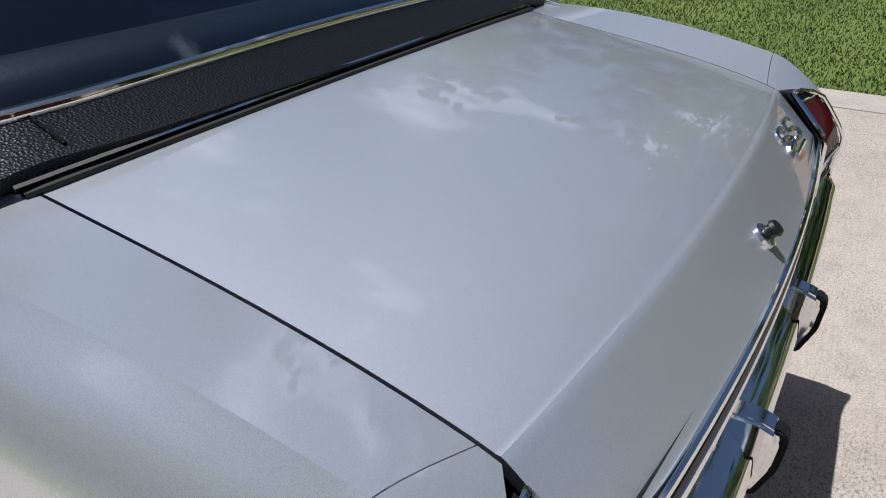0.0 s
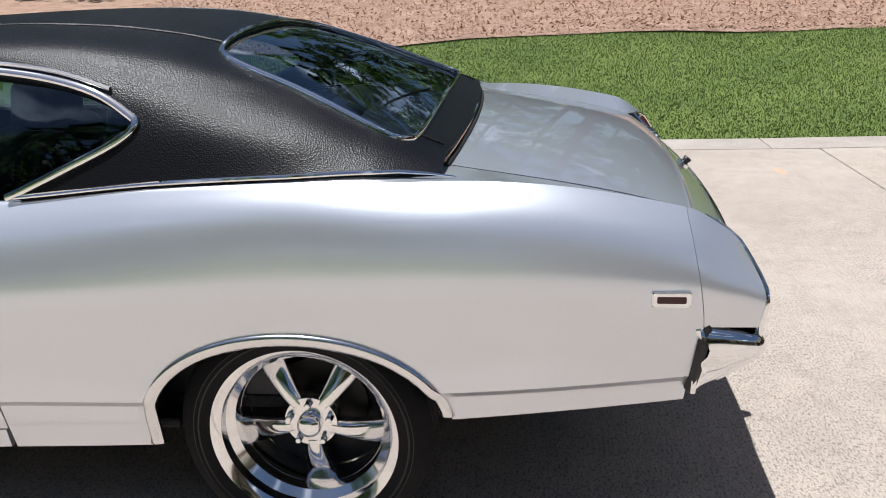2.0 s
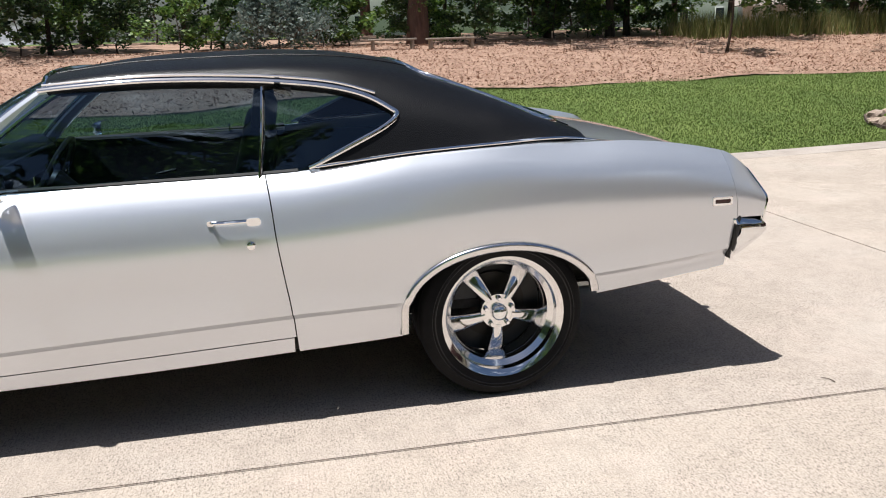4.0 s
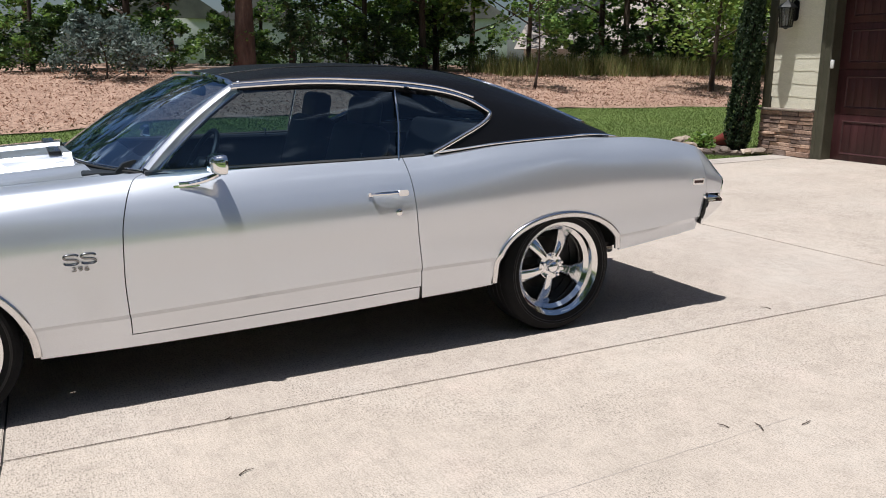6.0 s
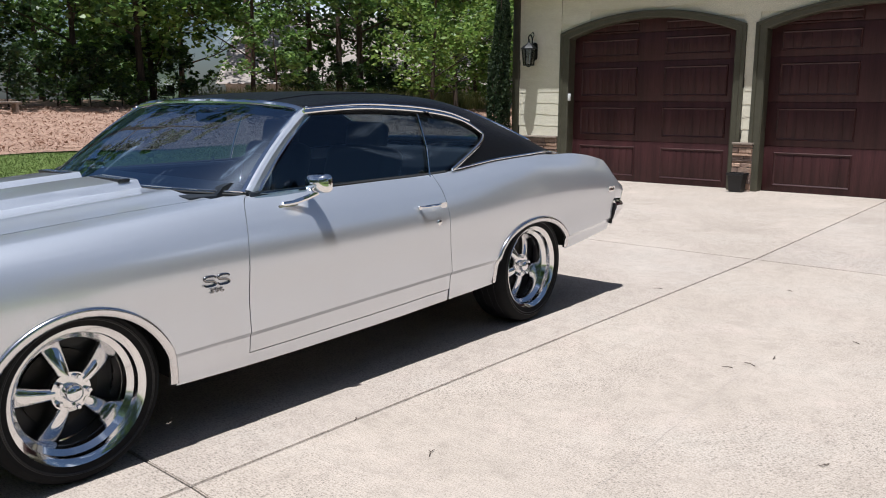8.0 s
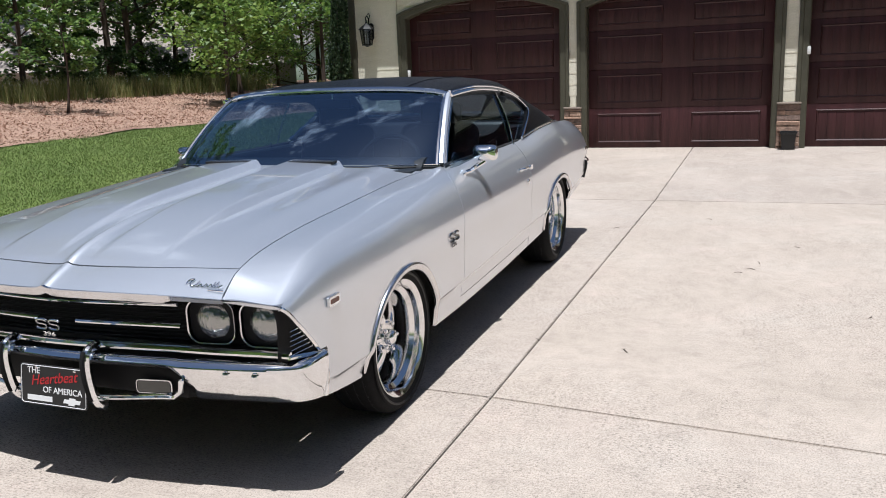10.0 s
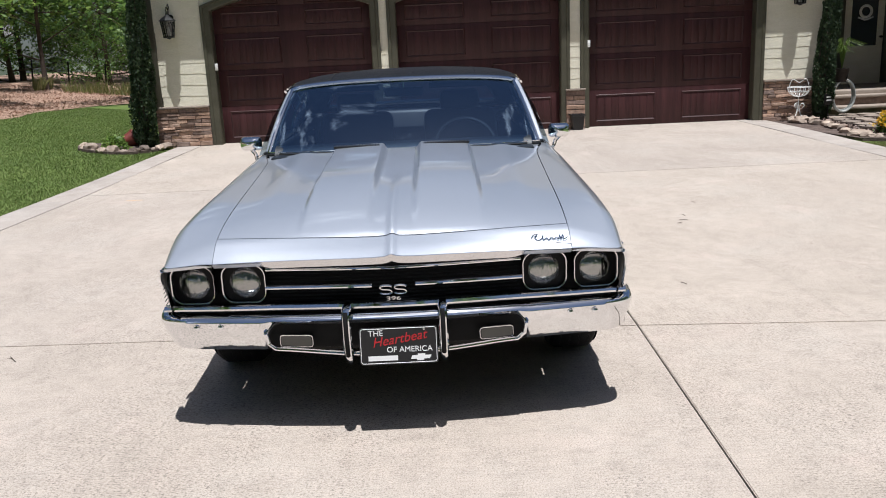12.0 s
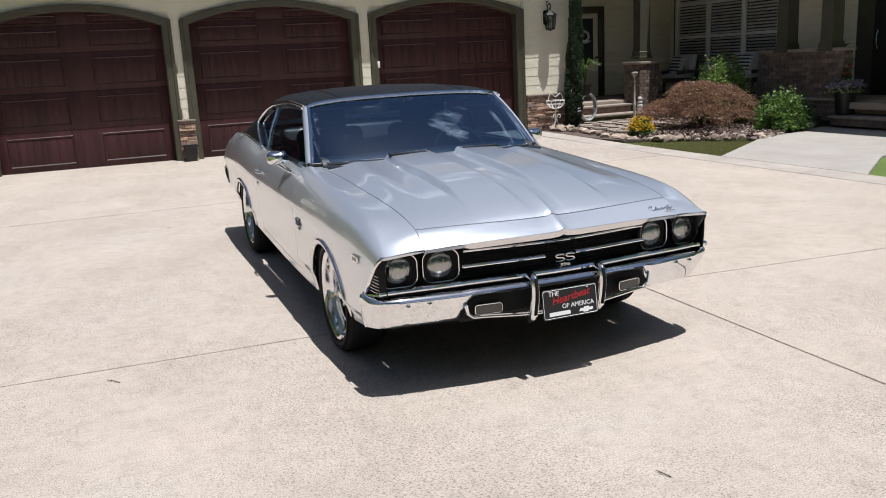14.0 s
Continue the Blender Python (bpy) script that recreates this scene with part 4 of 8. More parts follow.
# porch window with three sashes and slatted blinds
win = thing("window_1", "white triple window with slatted blinds", "window", kind="structure")
WX0, WX1, WZ0, WZ1 = 8.68, 12.40, 1.08, 2.62
part("window_back", box(((WX0 + WX1) / 2, WALL_Y - .006, 1.95), (WX1 - WX0, .02, 2.0)), DARK_ROOM, win)
sash_w = (WX1 - WX0) / 3
for k in range(3):
    a = WX0 + sash_w * k
    fr = part("window_frame", box((a + .04, WALL_Y + .035, 1.95), (.11, .09, 2.06), .006), WHITE, win)
    for z in (WZ0, 1.81, WZ1):
        part("sash_rail", box((a + sash_w / 2, WALL_Y + .028, z), (sash_w - .07, .06, .07), .005), WHITE, fr)
    part("pane", grid_mesh([[Vector((a + sash_w / 2 + u * (sash_w / 2 - .04), WALL_Y + .05, z)) for u in (1, -1)] for z in (WZ0, WZ1)]), PANE, win).visible_shadow = False
    for q in range(26):
        z = WZ0 + .07 + q * .073
        part("blind_slat", box((a + sash_w / 2, WALL_Y + .026, z), (sash_w - .12, .062, .008), 0, Matrix.Rotation(radians(34), 3, "X")), WHITE, win)
part("window_frame", box((WX1, WALL_Y + .035, 1.95), (.11, .09, 2.06), .006), WHITE, win)
part("window_sill", box(((WX0 + WX1) / 2, WALL_Y + .07, WZ0 - .06), (WX1 - WX0 + .24, .16, .05), .006), WHITE, win)
for x in (WX0 - .09, WX1 + .09):
    part("window_casing", box((x, WALL_Y + .03, 1.95), (.10, .05, 2.3), .005), TRIM, win)

# side door with a glass light and a wreath
door = thing("door_1", "cream half-glazed side door in a dark casing", "door", kind="structure")
DX, DY = 12.74, -9.53
part("door_leaf", box((DX, DY, PORCH_Z + 1.03), (.05, .86, 2.06), .006), SIDING, door)
part("door_light", box((DX - .028, DY, PORCH_Z + 1.38), (.008, .56, 1.15)), FAR_HOUSE_GLASS, door)
for y in (DY - .52, DY + .52):
    part("door_casing", box((DX - .02, y, PORCH_Z + 1.06), (.09, .16, 2.2), .006), TRIM, door)
part("door_casing", box((DX - .02, DY, PORCH_Z + 2.16), (.09, 1.2, .16), .006), TRIM, door)
part("door_handle", lathe([(.02, 0), (.018, .03), (.03, .05), (.026, .075), (0, .08)], 16, Matrix.Translation((DX - .025, DY - .36, PORCH_Z + .98)) @ Matrix.Rotation(radians(-90), 4, "Y")), IRON, door)
wreath = thing("wreath", "white ring wreath hung on the side door", "wreath", Matrix.Translation((DX - .07, DY, PORCH_Z + 1.52)))
part("ring", tube([(0, .12 * math.cos(a), .12 * math.sin(a)) for a in np.linspace(0, 2 * math.pi, 25)[:-1]], .028, 8, True), WHITE, wreath)
part("bow", tube([(0, -.16, -.12), (-.01, -.03, -.17), (-.01, .03, -.17), (0, .16, -.12)], .02, 6), WHITE, wreath)
# front door
fdoor = thing("door_2", "dark front entry door under the porch", "door", kind="structure")
part("door_leaf", box((5.85, WALL_Y + .02, PORCH_Z + 1.15), (1.05, .06, 2.3), .006), BLACK, fdoor)
part("door_casing", box((5.85, WALL_Y + .0, PORCH_Z + 1.2), (1.9, .05, 2.42), .006), TRIM, fdoor)
part("door_handle", tube([(6.25, WALL_Y + .07, PORCH_Z + .9), (6.25, WALL_Y + .11, PORCH_Z + 1.0), (6.25, WALL_Y + .11, PORCH_Z + 1.15), (6.25, WALL_Y + .07, PORCH_Z + 1.25)], .012, 8), CHROME, fdoor)


# porch chairs with striped pillows
def porch_chair(x, y, turn):
    c = thing("porch_chair", "dark wicker porch chair with a pale cushion", "chair", Matrix.Translation((x, y, PORCH_Z)) @ Matrix.Rotation(radians(turn), 4, "Z"), "porch chairs")
    part("seat_frame", box((0, 0, .33), (.66, .66, .10), .03), WICKER, c)
    part("backrest", box((0, -.32, .62), (.66, .09, .62), .04, Matrix.Rotation(radians(12), 3, "X")), WICKER, c)
    for s in (-1, 1):
        part("arm", box((s * .33, 0, .52), (.09, .66, .08), .03), WICKER, c)
        for t in (-1, 1):
            part("leg", tube([(s * .29, t * .28, 0), (s * .29, t * .28, .32)], .025, 8), WICKER, c)
    part("seat_cushion", box((0, .02, .43), (.56, .58, .12), .05, None, 3), FABRIC_LIGHT, c)
    part("back_cushion", box((0, -.23, .70), (.56, .14, .50), .06, Matrix.Rotation(radians(12), 3, "X"), 3), FABRIC_LIGHT, c)
    return c


def pillow(x, y, turn):
    p = thing("striped_pillow", "navy and white striped pillow on a porch chair", "pillow", Matrix.Translation((x, y, PORCH_Z + .70)) @ Matrix.Rotation(radians(turn), 4, "Z") @ Matrix.Rotation(radians(16), 4, "X"), "porch pillows")
    bm = bmesh.new()
    n = 14
    P = [[], []]
    for s in (0, 1):
        V = [[bm.verts.new((.24 * u, (.085 if s else -.085) * max(0, (1 - u ** 4) * (1 - v ** 4)) ** .6, .22 * v)) for u in np.linspace(-1, 1, n)] for v in np.linspace(-1, 1, n)]
        for a, b in zip(V, V[1:]):
            for j in range(n - 1):
                bm.faces.new((a[j], a[j + 1], b[j + 1], b[j]))
    bmesh.ops.remove_doubles(bm, verts=bm.verts, dist=.0005)
    bmesh.ops.recalc_face_normals(bm, faces=bm.faces)
    body = part("pillow_body", bm, FABRIC_LIGHT, p, "", 80)
    for v in (-.72, -.36, 0, .36, .72):
        P = [[Vector((.235 * u, .088 * max(0, (1 - u ** 4) * (1 - w ** 4)) ** .6 + .002, .22 * w)) for u in np.linspace(-.96, .96, 13)] for w in (v - .085, v + .085)]
        part("stripe", grid_mesh(P), NAVY, p)
    return p


porch_chair(11.50, -11.60, -4)
porch_chair(9.12, -11.60, 14)
pillow(11.46, -11.46, -4)
pillow(9.12, -11.46, 14)

# ---- beds beside the house ----
def rock(name, c, r, seed, parent=None, mat=ROCK):
    rng = random.Random(seed)
    bm = bmesh.new()
    bmesh.ops.create_icosphere(bm, subdivisions=2, radius=1.0)
    sx, sy, sz = r * rng.uniform(.8, 1.4), r * rng.uniform(.7, 1.1), r * rng.uniform(.45, .75)
    o = rng.uniform(0, 50)
    for v in bm.verts:
        n = 1 + .42 * noise.noise(v.co * 1.4 + Vector((o, 0, 0))) + .16 * noise.noise(v.co * 3.1 + Vector((0, o, 0)))
        v.co = Vector((v.co.x * sx * n, v.co.y * sy * n, v.co.z * sz * n))
    bm.transform(Matrix.Translation(c) @ Matrix.Rotation(rng.uniform(0, 6), 4, "Z"))
    return part(name, bm, mat, parent, "", 26)


def rock_row(name, label, pts, spacing, r, seed):
    edge = thing(name, label, "rock border", kind="structure")
    rng = random.Random(seed)
    pts = [Vector((*p, 0)) for p in pts]
    for a, b in zip(pts, pts[1:]):
        n = max(1, int((b - a).length / spacing))
        for k in range(n):
            p = a.lerp(b, (k + rng.uniform(-.2, .2)) / n)
            rr = r * rng.choice((.4, .55, .7, .85, 1.0, 1.25))
            rock("rock", (p.x + rng.uniform(-.05, .05), p.y + rng.uniform(-.07, .07), rise(p.x, p.y) - .01 + rr * .35), rr, rng.random() * 1e6, edge)
    return edge


bed = [(9.47, -6.19), (8.4, -6.19), (7.3, -6.19), (6.35, -6.35), (5.9, -7.15), (5.0, -8.05), (5.55, -9.3), (5.75, -10.0), (8.8, -10.3), (9.6, -9.6), (9.75, -7.6), (9.4, -7.0)]
tagged(part("planting_bed", prism(bed, .06, Matrix.Translation((0, 0, -.03)), .0), BED_MULCH), "dark bark mulch in the planting bed beside the porch", "mulch", kind="structure")


def in_bed(rng):
    x, y = rng.uniform(5, 9.7), rng.uniform(-10.2, -6.7)
    return (x, y, .05) if in_poly(bed, x, y) else None


scatter("bed_chips", BED_CHIP, 7000, in_bed, .042, "loose bark chips in the planting bed", "mulch", .5, 9)
rock_row("rock_border", "rough river rocks edging the planting bed", [(9.1, -6.55), (8.2, -6.75), (7.4, -6.6), (6.95, -6.5), (6.4, -6.5), (5.9, -7.15), (5.0, -8.05), (5.2, -8.6), (5.55, -9.3), (5.8, -10.15)], .115, .10, 3)
rock_row("rock_border", "rough rocks at the corner of the garage", [(9.3, -6.75), (8.6, -6.82), (8.2, -6.86)], .2, .11, 4)
rock_row("rock_border", "rough rocks round the bed at the garage corner", [(9.28, 4.64), (8.95, 4.76), (8.6, 4.90), (8.42, 5.15), (8.45, 5.5), (8.7, 5.85), (9.05, 6.0), (9.4, 6.0)], .13, .10, 5)
bed2 = [(9.42, 4.60), (8.8, 4.72), (8.44, 4.92), (8.30, 5.2), (8.36, 5.58), (8.62, 5.95), (9.0, 6.1), (9.45, 6.1)]
bm = prism(bed2, .05, None, .0)
for v in bm.verts:
    v.co.z += rise(v.co.x, v.co.y) - .036
tagged(part("planting_bed", bm, BED_MULCH), "bark mulch bed at the garage corner", "mulch", kind="structure")
flag = thing("flagstone_path", "irregular flagstone path to the porch steps", "path", kind="structure")
rng = random.Random(12)
for i in range(6):
    for j in range(5):
        cx, cy = 7.45 + i * .42 + rng.uniform(-.05, .05), -7.05 - j * .36 - .12 * i * .5 + rng.uniform(-.05, .05)
        if cx > 9.75:
            continue
        k = rng.randint(5, 7)
        poly = [(cx + .205 * rng.uniform(.85, 1.1) * math.cos(2 * math.pi * q / k + i), cy + .17 * rng.uniform(.85, 1.1) * math.sin(2 * math.pi * q / k + i)) for q in range(k)]
        part("flagstone", prism(poly, .04, Matrix.Translation((0, 0, .045))), FLAG, flag)

# white scroll stand, hose, little plaque, figurine, thin ornament
stand = thing("scroll_stand", "white wrought-iron scroll stand beside the garage", "plant stand", Matrix.Translation((9.15, -6.62, .055)))
bm = bmesh.new()
for k in range(3):
    a = 2 * math.pi * k / 3
    add_tube(bm, [(r * math.cos(a), r * math.sin(a), z) for r, z in smooth_loop([(.16, .02), (.12, .0), (.05, .10), (.02, .22), (.06, .30), (.10, .26), (.07, .22)], 5, False)], .008, 6)
part("foot", bm, WHITE, stand)
part("stem", tube([(0, 0, .15), (0, 0, .42)], .009, 6), WHITE, stand)
bm = bmesh.new()
for k in range(6):
    a = math.pi * k / 6
    add_tube(bm, [(.19 * math.cos(t) * math.cos(a), .19 * math.cos(t) * math.sin(a), .58 + .17 * math.sin(t)) for t in np.linspace(math.pi, 2 * math.pi, 13)], .006, 6)
for z, r in ((.58, .19), (.50, .165)):
    add_tube(bm, [(r * math.cos(t), r * math.sin(t), z) for t in np.linspace(0, 2 * math.pi, 25)[:-1]], .007, 6, True)
part("basket", bm, WHITE, stand)
part("backing_scroll", tube(smooth_loop([(.0, -.18, .58), (0, -.12, .72), (0, 0, .66), (0, .12, .72), (0, .18, .58)], 6, False), .006, 6), WHITE, stand)
hose = thing("garden_hose", "grey garden hose coiled on a wall hook", "hose", Matrix.Translation((9.40, -7.50, .44)) @ Matrix.Diagonal((1, 1.1, 1.15, 1)))
bm = bmesh.new()
for k in range(7):
    rr = .22 + .012 * math.sin(k * 2.1)
    add_tube(bm, [(-.02 * k + .004 * math.sin(3 * t), rr * math.cos(t) * .8, rr * math.sin(t) * 1.1 + .01 * math.sin(k)) for t in np.linspace(0, 2 * math.pi, 29)[:-1]], .010, 6, True)
part("coil", bm, HOSE, hose)
part("hook", tube([(.03, 0, .26), (-.15, 0, .25), (-.16, 0, .30)], .012, 6), IRON, hose)
sign = thing("garden_plaque", "small black garden plaque on a stake", "plaque", Matrix.Translation((9.0, -7.08, .05)) @ Matrix.Rotation(radians(35), 4, "Z"))
part("board", box((0, 0, .36), (.02, .26, .19), .006), IRON, sign)
part("stake", tube([(.0, 0, 0), (.0, 0, .28)], .008, 6), IRON, sign)
for z in (.40, .345):
    part("text_bar", box((-.012, 0, z), (.003, .16, .022)), FABRIC_LIGHT, sign)
fig = bmesh.new()
for r, z in ((.075, .05), (.07, .12), (.06, .20), (.055, .28)):
    bmesh.ops.create_icosphere(fig, subdivisions=2, radius=r, matrix=Matrix.Translation((0, 0, z)))
fig_ob = tagged(part("figurine", fig, CONCRETE_CAST), "small cast-stone garden figurine on the porch step", "figurine")
fig_ob.location = (9.92, -9.25, .20)
orn = tagged(part("garden_ornament", lathe([(.0, 0), (.06, 0), (.06, .03), (.03, .05), (.025, .30), (.035, .34), (.02, .38), (.018, .8), (.03, .83), (.008, .9), (.07, 1.02), (.065, 1.04), (0, 1.03)], 12), CONCRETE_CAST), "slim pale garden post ornament by the pier", "ornament")
orn.location = (9.80, -9.02, .05)
urn = thing("flower_pot", "tall dark pot of mixed flowers beside the front steps", "flower pot", Matrix.Translation((5.40, -10.46, .22)))
part("pot", lathe([(0, 0), (.14, 0), (.15, .03), (.19, .42), (.22, .45), (.22, .50), (.19, .50), (.18, .44), (0, .43)], 28), BLACK, urn)
redpot = thing("toppled_pot", "red glazed pot lying in the corner bed", "flower pot", Matrix.Translation((9.2, 5.32, rise(9.2, 5.32) + .10)) @ Matrix.Rotation(radians(70), 4, "X") @ Matrix.Rotation(radians(30), 4, "Y"))
part("pot", lathe([(0, -.13), (.07, -.13), (.12, .05), (.14, .12), (.155, .13), (.155, .16), (.13, .16), (.11, .04), (.06, -.11), (0, -.11)], 24), TERRACOTTA, redpot)

# shingles of the garage front
shingle_field(OUT_L + .01, WING_Y1 - .10, .772, 3.15, 21)
for k, (a, b) in enumerate(POSTS):
    shingle_field(a + .004, b - .004, .772, 2.45, 22 + k)
shingle_field(WING_Y0, OUT_R - .01, .772, 3.15, 25)
shingle_field(OUT_R, OUT_L, 2.45, 3.15, 26, clear_of_arch)

# ---- the car: front towards -x, its left side towards -y ----
car = thing("car", "silver two-door muscle coupe with black vinyl roof on the driveway", "car")

# rails of the body side, from the sill up to the seam of hood and boot lid: x, half width, height
RAILS = [
    ((-2.31, .87, .42), (-2.0, .905, .30), (-1.42, .915, .26), (-.7, .918, .25), (0, .918, .262), (.6, .918, .285), (1.1, .918, .31), (1.42, .915, .36), (1.85, .918, .405), (2.375, .905, .465), (2.57, .88, .49)),
    ((-2.31, .895, .47), (-2.0, .924, .358), (-1.42, .938, .362), (-.7, .938, .378), (0, .938, .403), (.6, .938, .423), (1.1, .938, .433), (1.42, .938, .453), (1.85, .938, .478), (2.375, .922, .523), (2.57, .90, .545)),
    ((-2.31, .903, .490), (-2.0, .938, .376), (-1.42, .954, .383), (-.7, .954, .399), (0, .954, .424), (.6, .954, .444), (1.1, .954, .454), (1.42, .954, .474), (1.85, .954, .499), (2.375, .936, .544), (2.57, .914, .564)),
    ((-2.31, .91, .55), (-2.0, .945, .52), (-1.42, .958, .54), (-.7, .958, .55), (0, .958, .57), (.6, .958, .59), (1.1, .958, .60), (1.42, .960, .62), (1.85, .957, .645), (2.375, .943, .665), (2.57, .92, .66)),
    ((-2.31, .915, .62), (-2.0, .946, .67), (-1.42, .962, .70), (-.7, .965, .715), (0, .965, .73), (.6, .967, .74), (1.1, .972, .76), (1.42, .972, .775), (1.85, .967, .79), (2.375, .948, .78), (2.47, .94, .765), (2.57, .922, .735)),
    ((-2.31, .91, .670), (-2.0, .920, .775), (-1.42, .926, .815), (-.7, .926, .835), (0, .926, .850), (.6, .930, .868), (1.1, .942, .905), (1.42, .946, .925), (1.85, .936, .925), (2.375, .915, .872), (2.47, .90, .835), (2.57, .89, .765)),
    ((-2.31, .885, .70), (-2.0, .855, .828), (-1.42, .850, .880), (-.7, .858, .918), (0, .862, .943), (.6, .866, .954), (1.1, .884, .993), (1.42, .890, 1.008), (1.85, .856, 1.010), (2.375, .856, .944), (2.47, .852, .89), (2.57, .85, .785)),
    ((-2.31, .70, .718), (-2.27, .70, .752), (-2.22, .70, .786), (-2.0, .703, .838), (-1.42, .72, .892), (-.9, .745, .930), (-.65, .80, .945), (0, .842, .952), (.6, .845, .960), (1.1, .868, 1.002), (1.42, .872, 1.018), (1.62, .855, 1.024), (1.76, .76, 1.020), (1.81, .70, 1.012), (2.375, .716, .906), (2.47, .72, .865), (2.57, .75, .775)),
]
RAIL_W = [pchip([p[0] for p in r], [p[1] for p in r]) for r in RAILS]
RAIL_Z = [pchip([p[0] for p in r], [p[2] for p in r]) for r in RAILS]
SPLIT = 2                       # the crease low on the side is a corner of the section


def section(x, s):
    """Half width and height of the body side at x; s runs from 0 at the sill to 7 at the seam."""
    k = len(RAILS) - 1
    s = min(max(s, 0.0), k - 1e-9)
    i = int(s)
    t = s - i
    w = [float(f(x)) for f in RAIL_W]
    z = [float(f(x)) for f in RAIL_Z]
    fold = smooth(1.0, 1.7, x) + .5 * (1 - smooth(-1.6, -.8, x))

    def cat(a):
        if i < SPLIT:
            return a[i] + (a[i + 1] - a[i]) * t
        p0 = a[i - 1] if i > SPLIT else a[i] - (a[i + 1] - a[i])
        p3 = a[i + 2] if i + 2 <= k else a[i + 1] + (a[i + 1] - a[i]) * 0.6
        p1, p2 = a[i], a[i + 1]
        m1, m2 = .5 * (p2 - p0), .5 * (p3 - p1)
        if i == 5:                          # the shoulder line is a fold
            m2 += ((p2 - p1) * .7 - m2) * fold
        if i == 6:
            m1 += ((p2 - p1) - m1) * fold
        return p1 + m1 * t + (3 * (p2 - p1) - 2 * m1 - m2) * t * t + (2 * (p1 - p2) + m1 + m2) * t ** 3
    return cat(w), cat(z)


def on_side(x, s, side=-1, out=0.0):
    w, z = section(x, s)
    return Vector((x, side * (w + out), z))


def s_at(x, z):
    """The place on the section that has the height z, below the top rail."""
    lo, hi = 0.0, 6.0
    for _ in range(24):
        mid = (lo + hi) / 2
        if section(x, mid)[1] < z:
            lo = mid
        else:
            hi = mid
    return lo


def at_height(x, z, side=-1, out=0.0):
    return on_side(x, s_at(x, z), side, out)


ROWS_S = [0, .22, .45, .7, 1, 1.33, 1.67, 2, 2.2, 2.5, 2.8, 3.1, 3.4, 3.7, 4, 4.2, 4.4, 4.6, 4.8, 5, 5.2, 5.4, 5.6, 5.75, 5.9, 6.0, 6.1, 6.25, 6.5, 6.75, 7]
GAP = 0.0022
DOOR_A = pchip([0, 1, 2, 3, 4, 5, 6, 7], [-.705, -.71, -.715, -.722, -.718, -.695, -.655, -.60])      # front gap of the door
DOOR_B = pchip([0, 1, 2, 3, 4, 5, 6, 7], [.612, .603, .598, .58, .562, .552, .542, .54])               # rear gap of the door
SEAM_C = pchip([0, 2, 3, 4, 5, 6, 7], [2.388, 2.396, 2.416, 2.402, 2.386, 2.375, 2.392])                           # seam of the rear end cap
WHEELS = {"front": (-1.4225, .318, .318), "rear": (1.4225, .338, .338)}
ARCH = {"front": (-1.42, .265, .372, .368), "rear": (1.415, .395, .402, .255)}      # x, height, half width, rise


def side_panel(name, xa, xb, nx, rows, side, arch=None, label="", lower=None):
    """A sheet of the body side between two gap lines, with its wheel arch cut out."""
    P = []
    for s in rows:
        a, b = float(xa(s)) + GAP, float(xb(s)) - GAP
        P.append([on_side(a + (b - a) * i / nx, s, side) for i in range(nx + 1)])
    bm = grid_mesh(P, flip=side > 0)
    if arch:
        cx, cz, ra, rb = ARCH[arch]

        def inside(c):
            return abs(c.x - cx) < ra and (c.z < cz or ((c.x - cx) / ra) ** 2 + ((c.z - cz) / rb) ** 2 < 1) and c.z < .85

        def snap(c):
            if c.z < cz:
                x = cx + (ra if c.x > cx else -ra)
                return Vector((x, c.y, c.z))
            d = Vector(((c.x - cx) / ra, 0, (c.z - cz) / rb)).normalized()
            return at_height(cx + ra * d.x, cz + rb * d.z, side)
        cut_hole(bm, inside, snap)
    if lower:
        gone = [f for f in bm.faces if lower(f.calc_center_median())]
        bmesh.ops.delete(bm, geom=gone, context="FACES")
    bmesh.ops.delete(bm, geom=[v for v in bm.verts if not v.link_faces], context="VERTS")
    flange(bm, .014)
    return part(name, bm, PAINT, car, label, 28)


def const(v):
    return lambda s: v


FRONT_END = pchip([0, 1, 2, 2.5, 3, 4, 5, 6, 7], [-2.055, -2.080, -2.105, -2.102, -2.150, -2.240, -2.280, -2.305, -2.318])
REAR_END = pchip([0, 3, 4, 5, 6, 6.5, 7], [2.545, 2.546, 2.556, 2.545, 2.498, 2.458, 2.42])
UPPER = [s for s in ROWS_S if s >= .45]
for side in (-1, 1):
    side_panel("front_fender", FRONT_END, DOOR_A, 120, ROWS_S, side, "front")
    side_panel("door", DOOR_A, DOOR_B, 70, [s for s in UPPER if s <= 6.75], side)
    side_panel("rocker_panel", lambda s: -.712, lambda s: .60, 50, [0, .15, .3, .42], side)
    side_panel("quarter_panel", DOOR_B, lambda s: SEAM_C(s) + .0014, 150, ROWS_S, side, "rear", lower=lambda c: c.x > 2.415 and c.z < .683)
    side_panel("rear_end_cap", lambda s: SEAM_C(s) - .0014, REAR_END, 16, [s for s in ROWS_S if s >= 2.8], side, lower=lambda c: c.z < .683)


# --- hood, nose and boot lid ---
def bell(a, c, w):
    return math.exp(-((a - c) / w) ** 2)


def nose_x(w):
    """How far forward the nose reaches at the half width w."""
    return -2.370 + .045 * smooth(.0, .72, abs(w)) + .025 * smooth(.6, .92, abs(w))


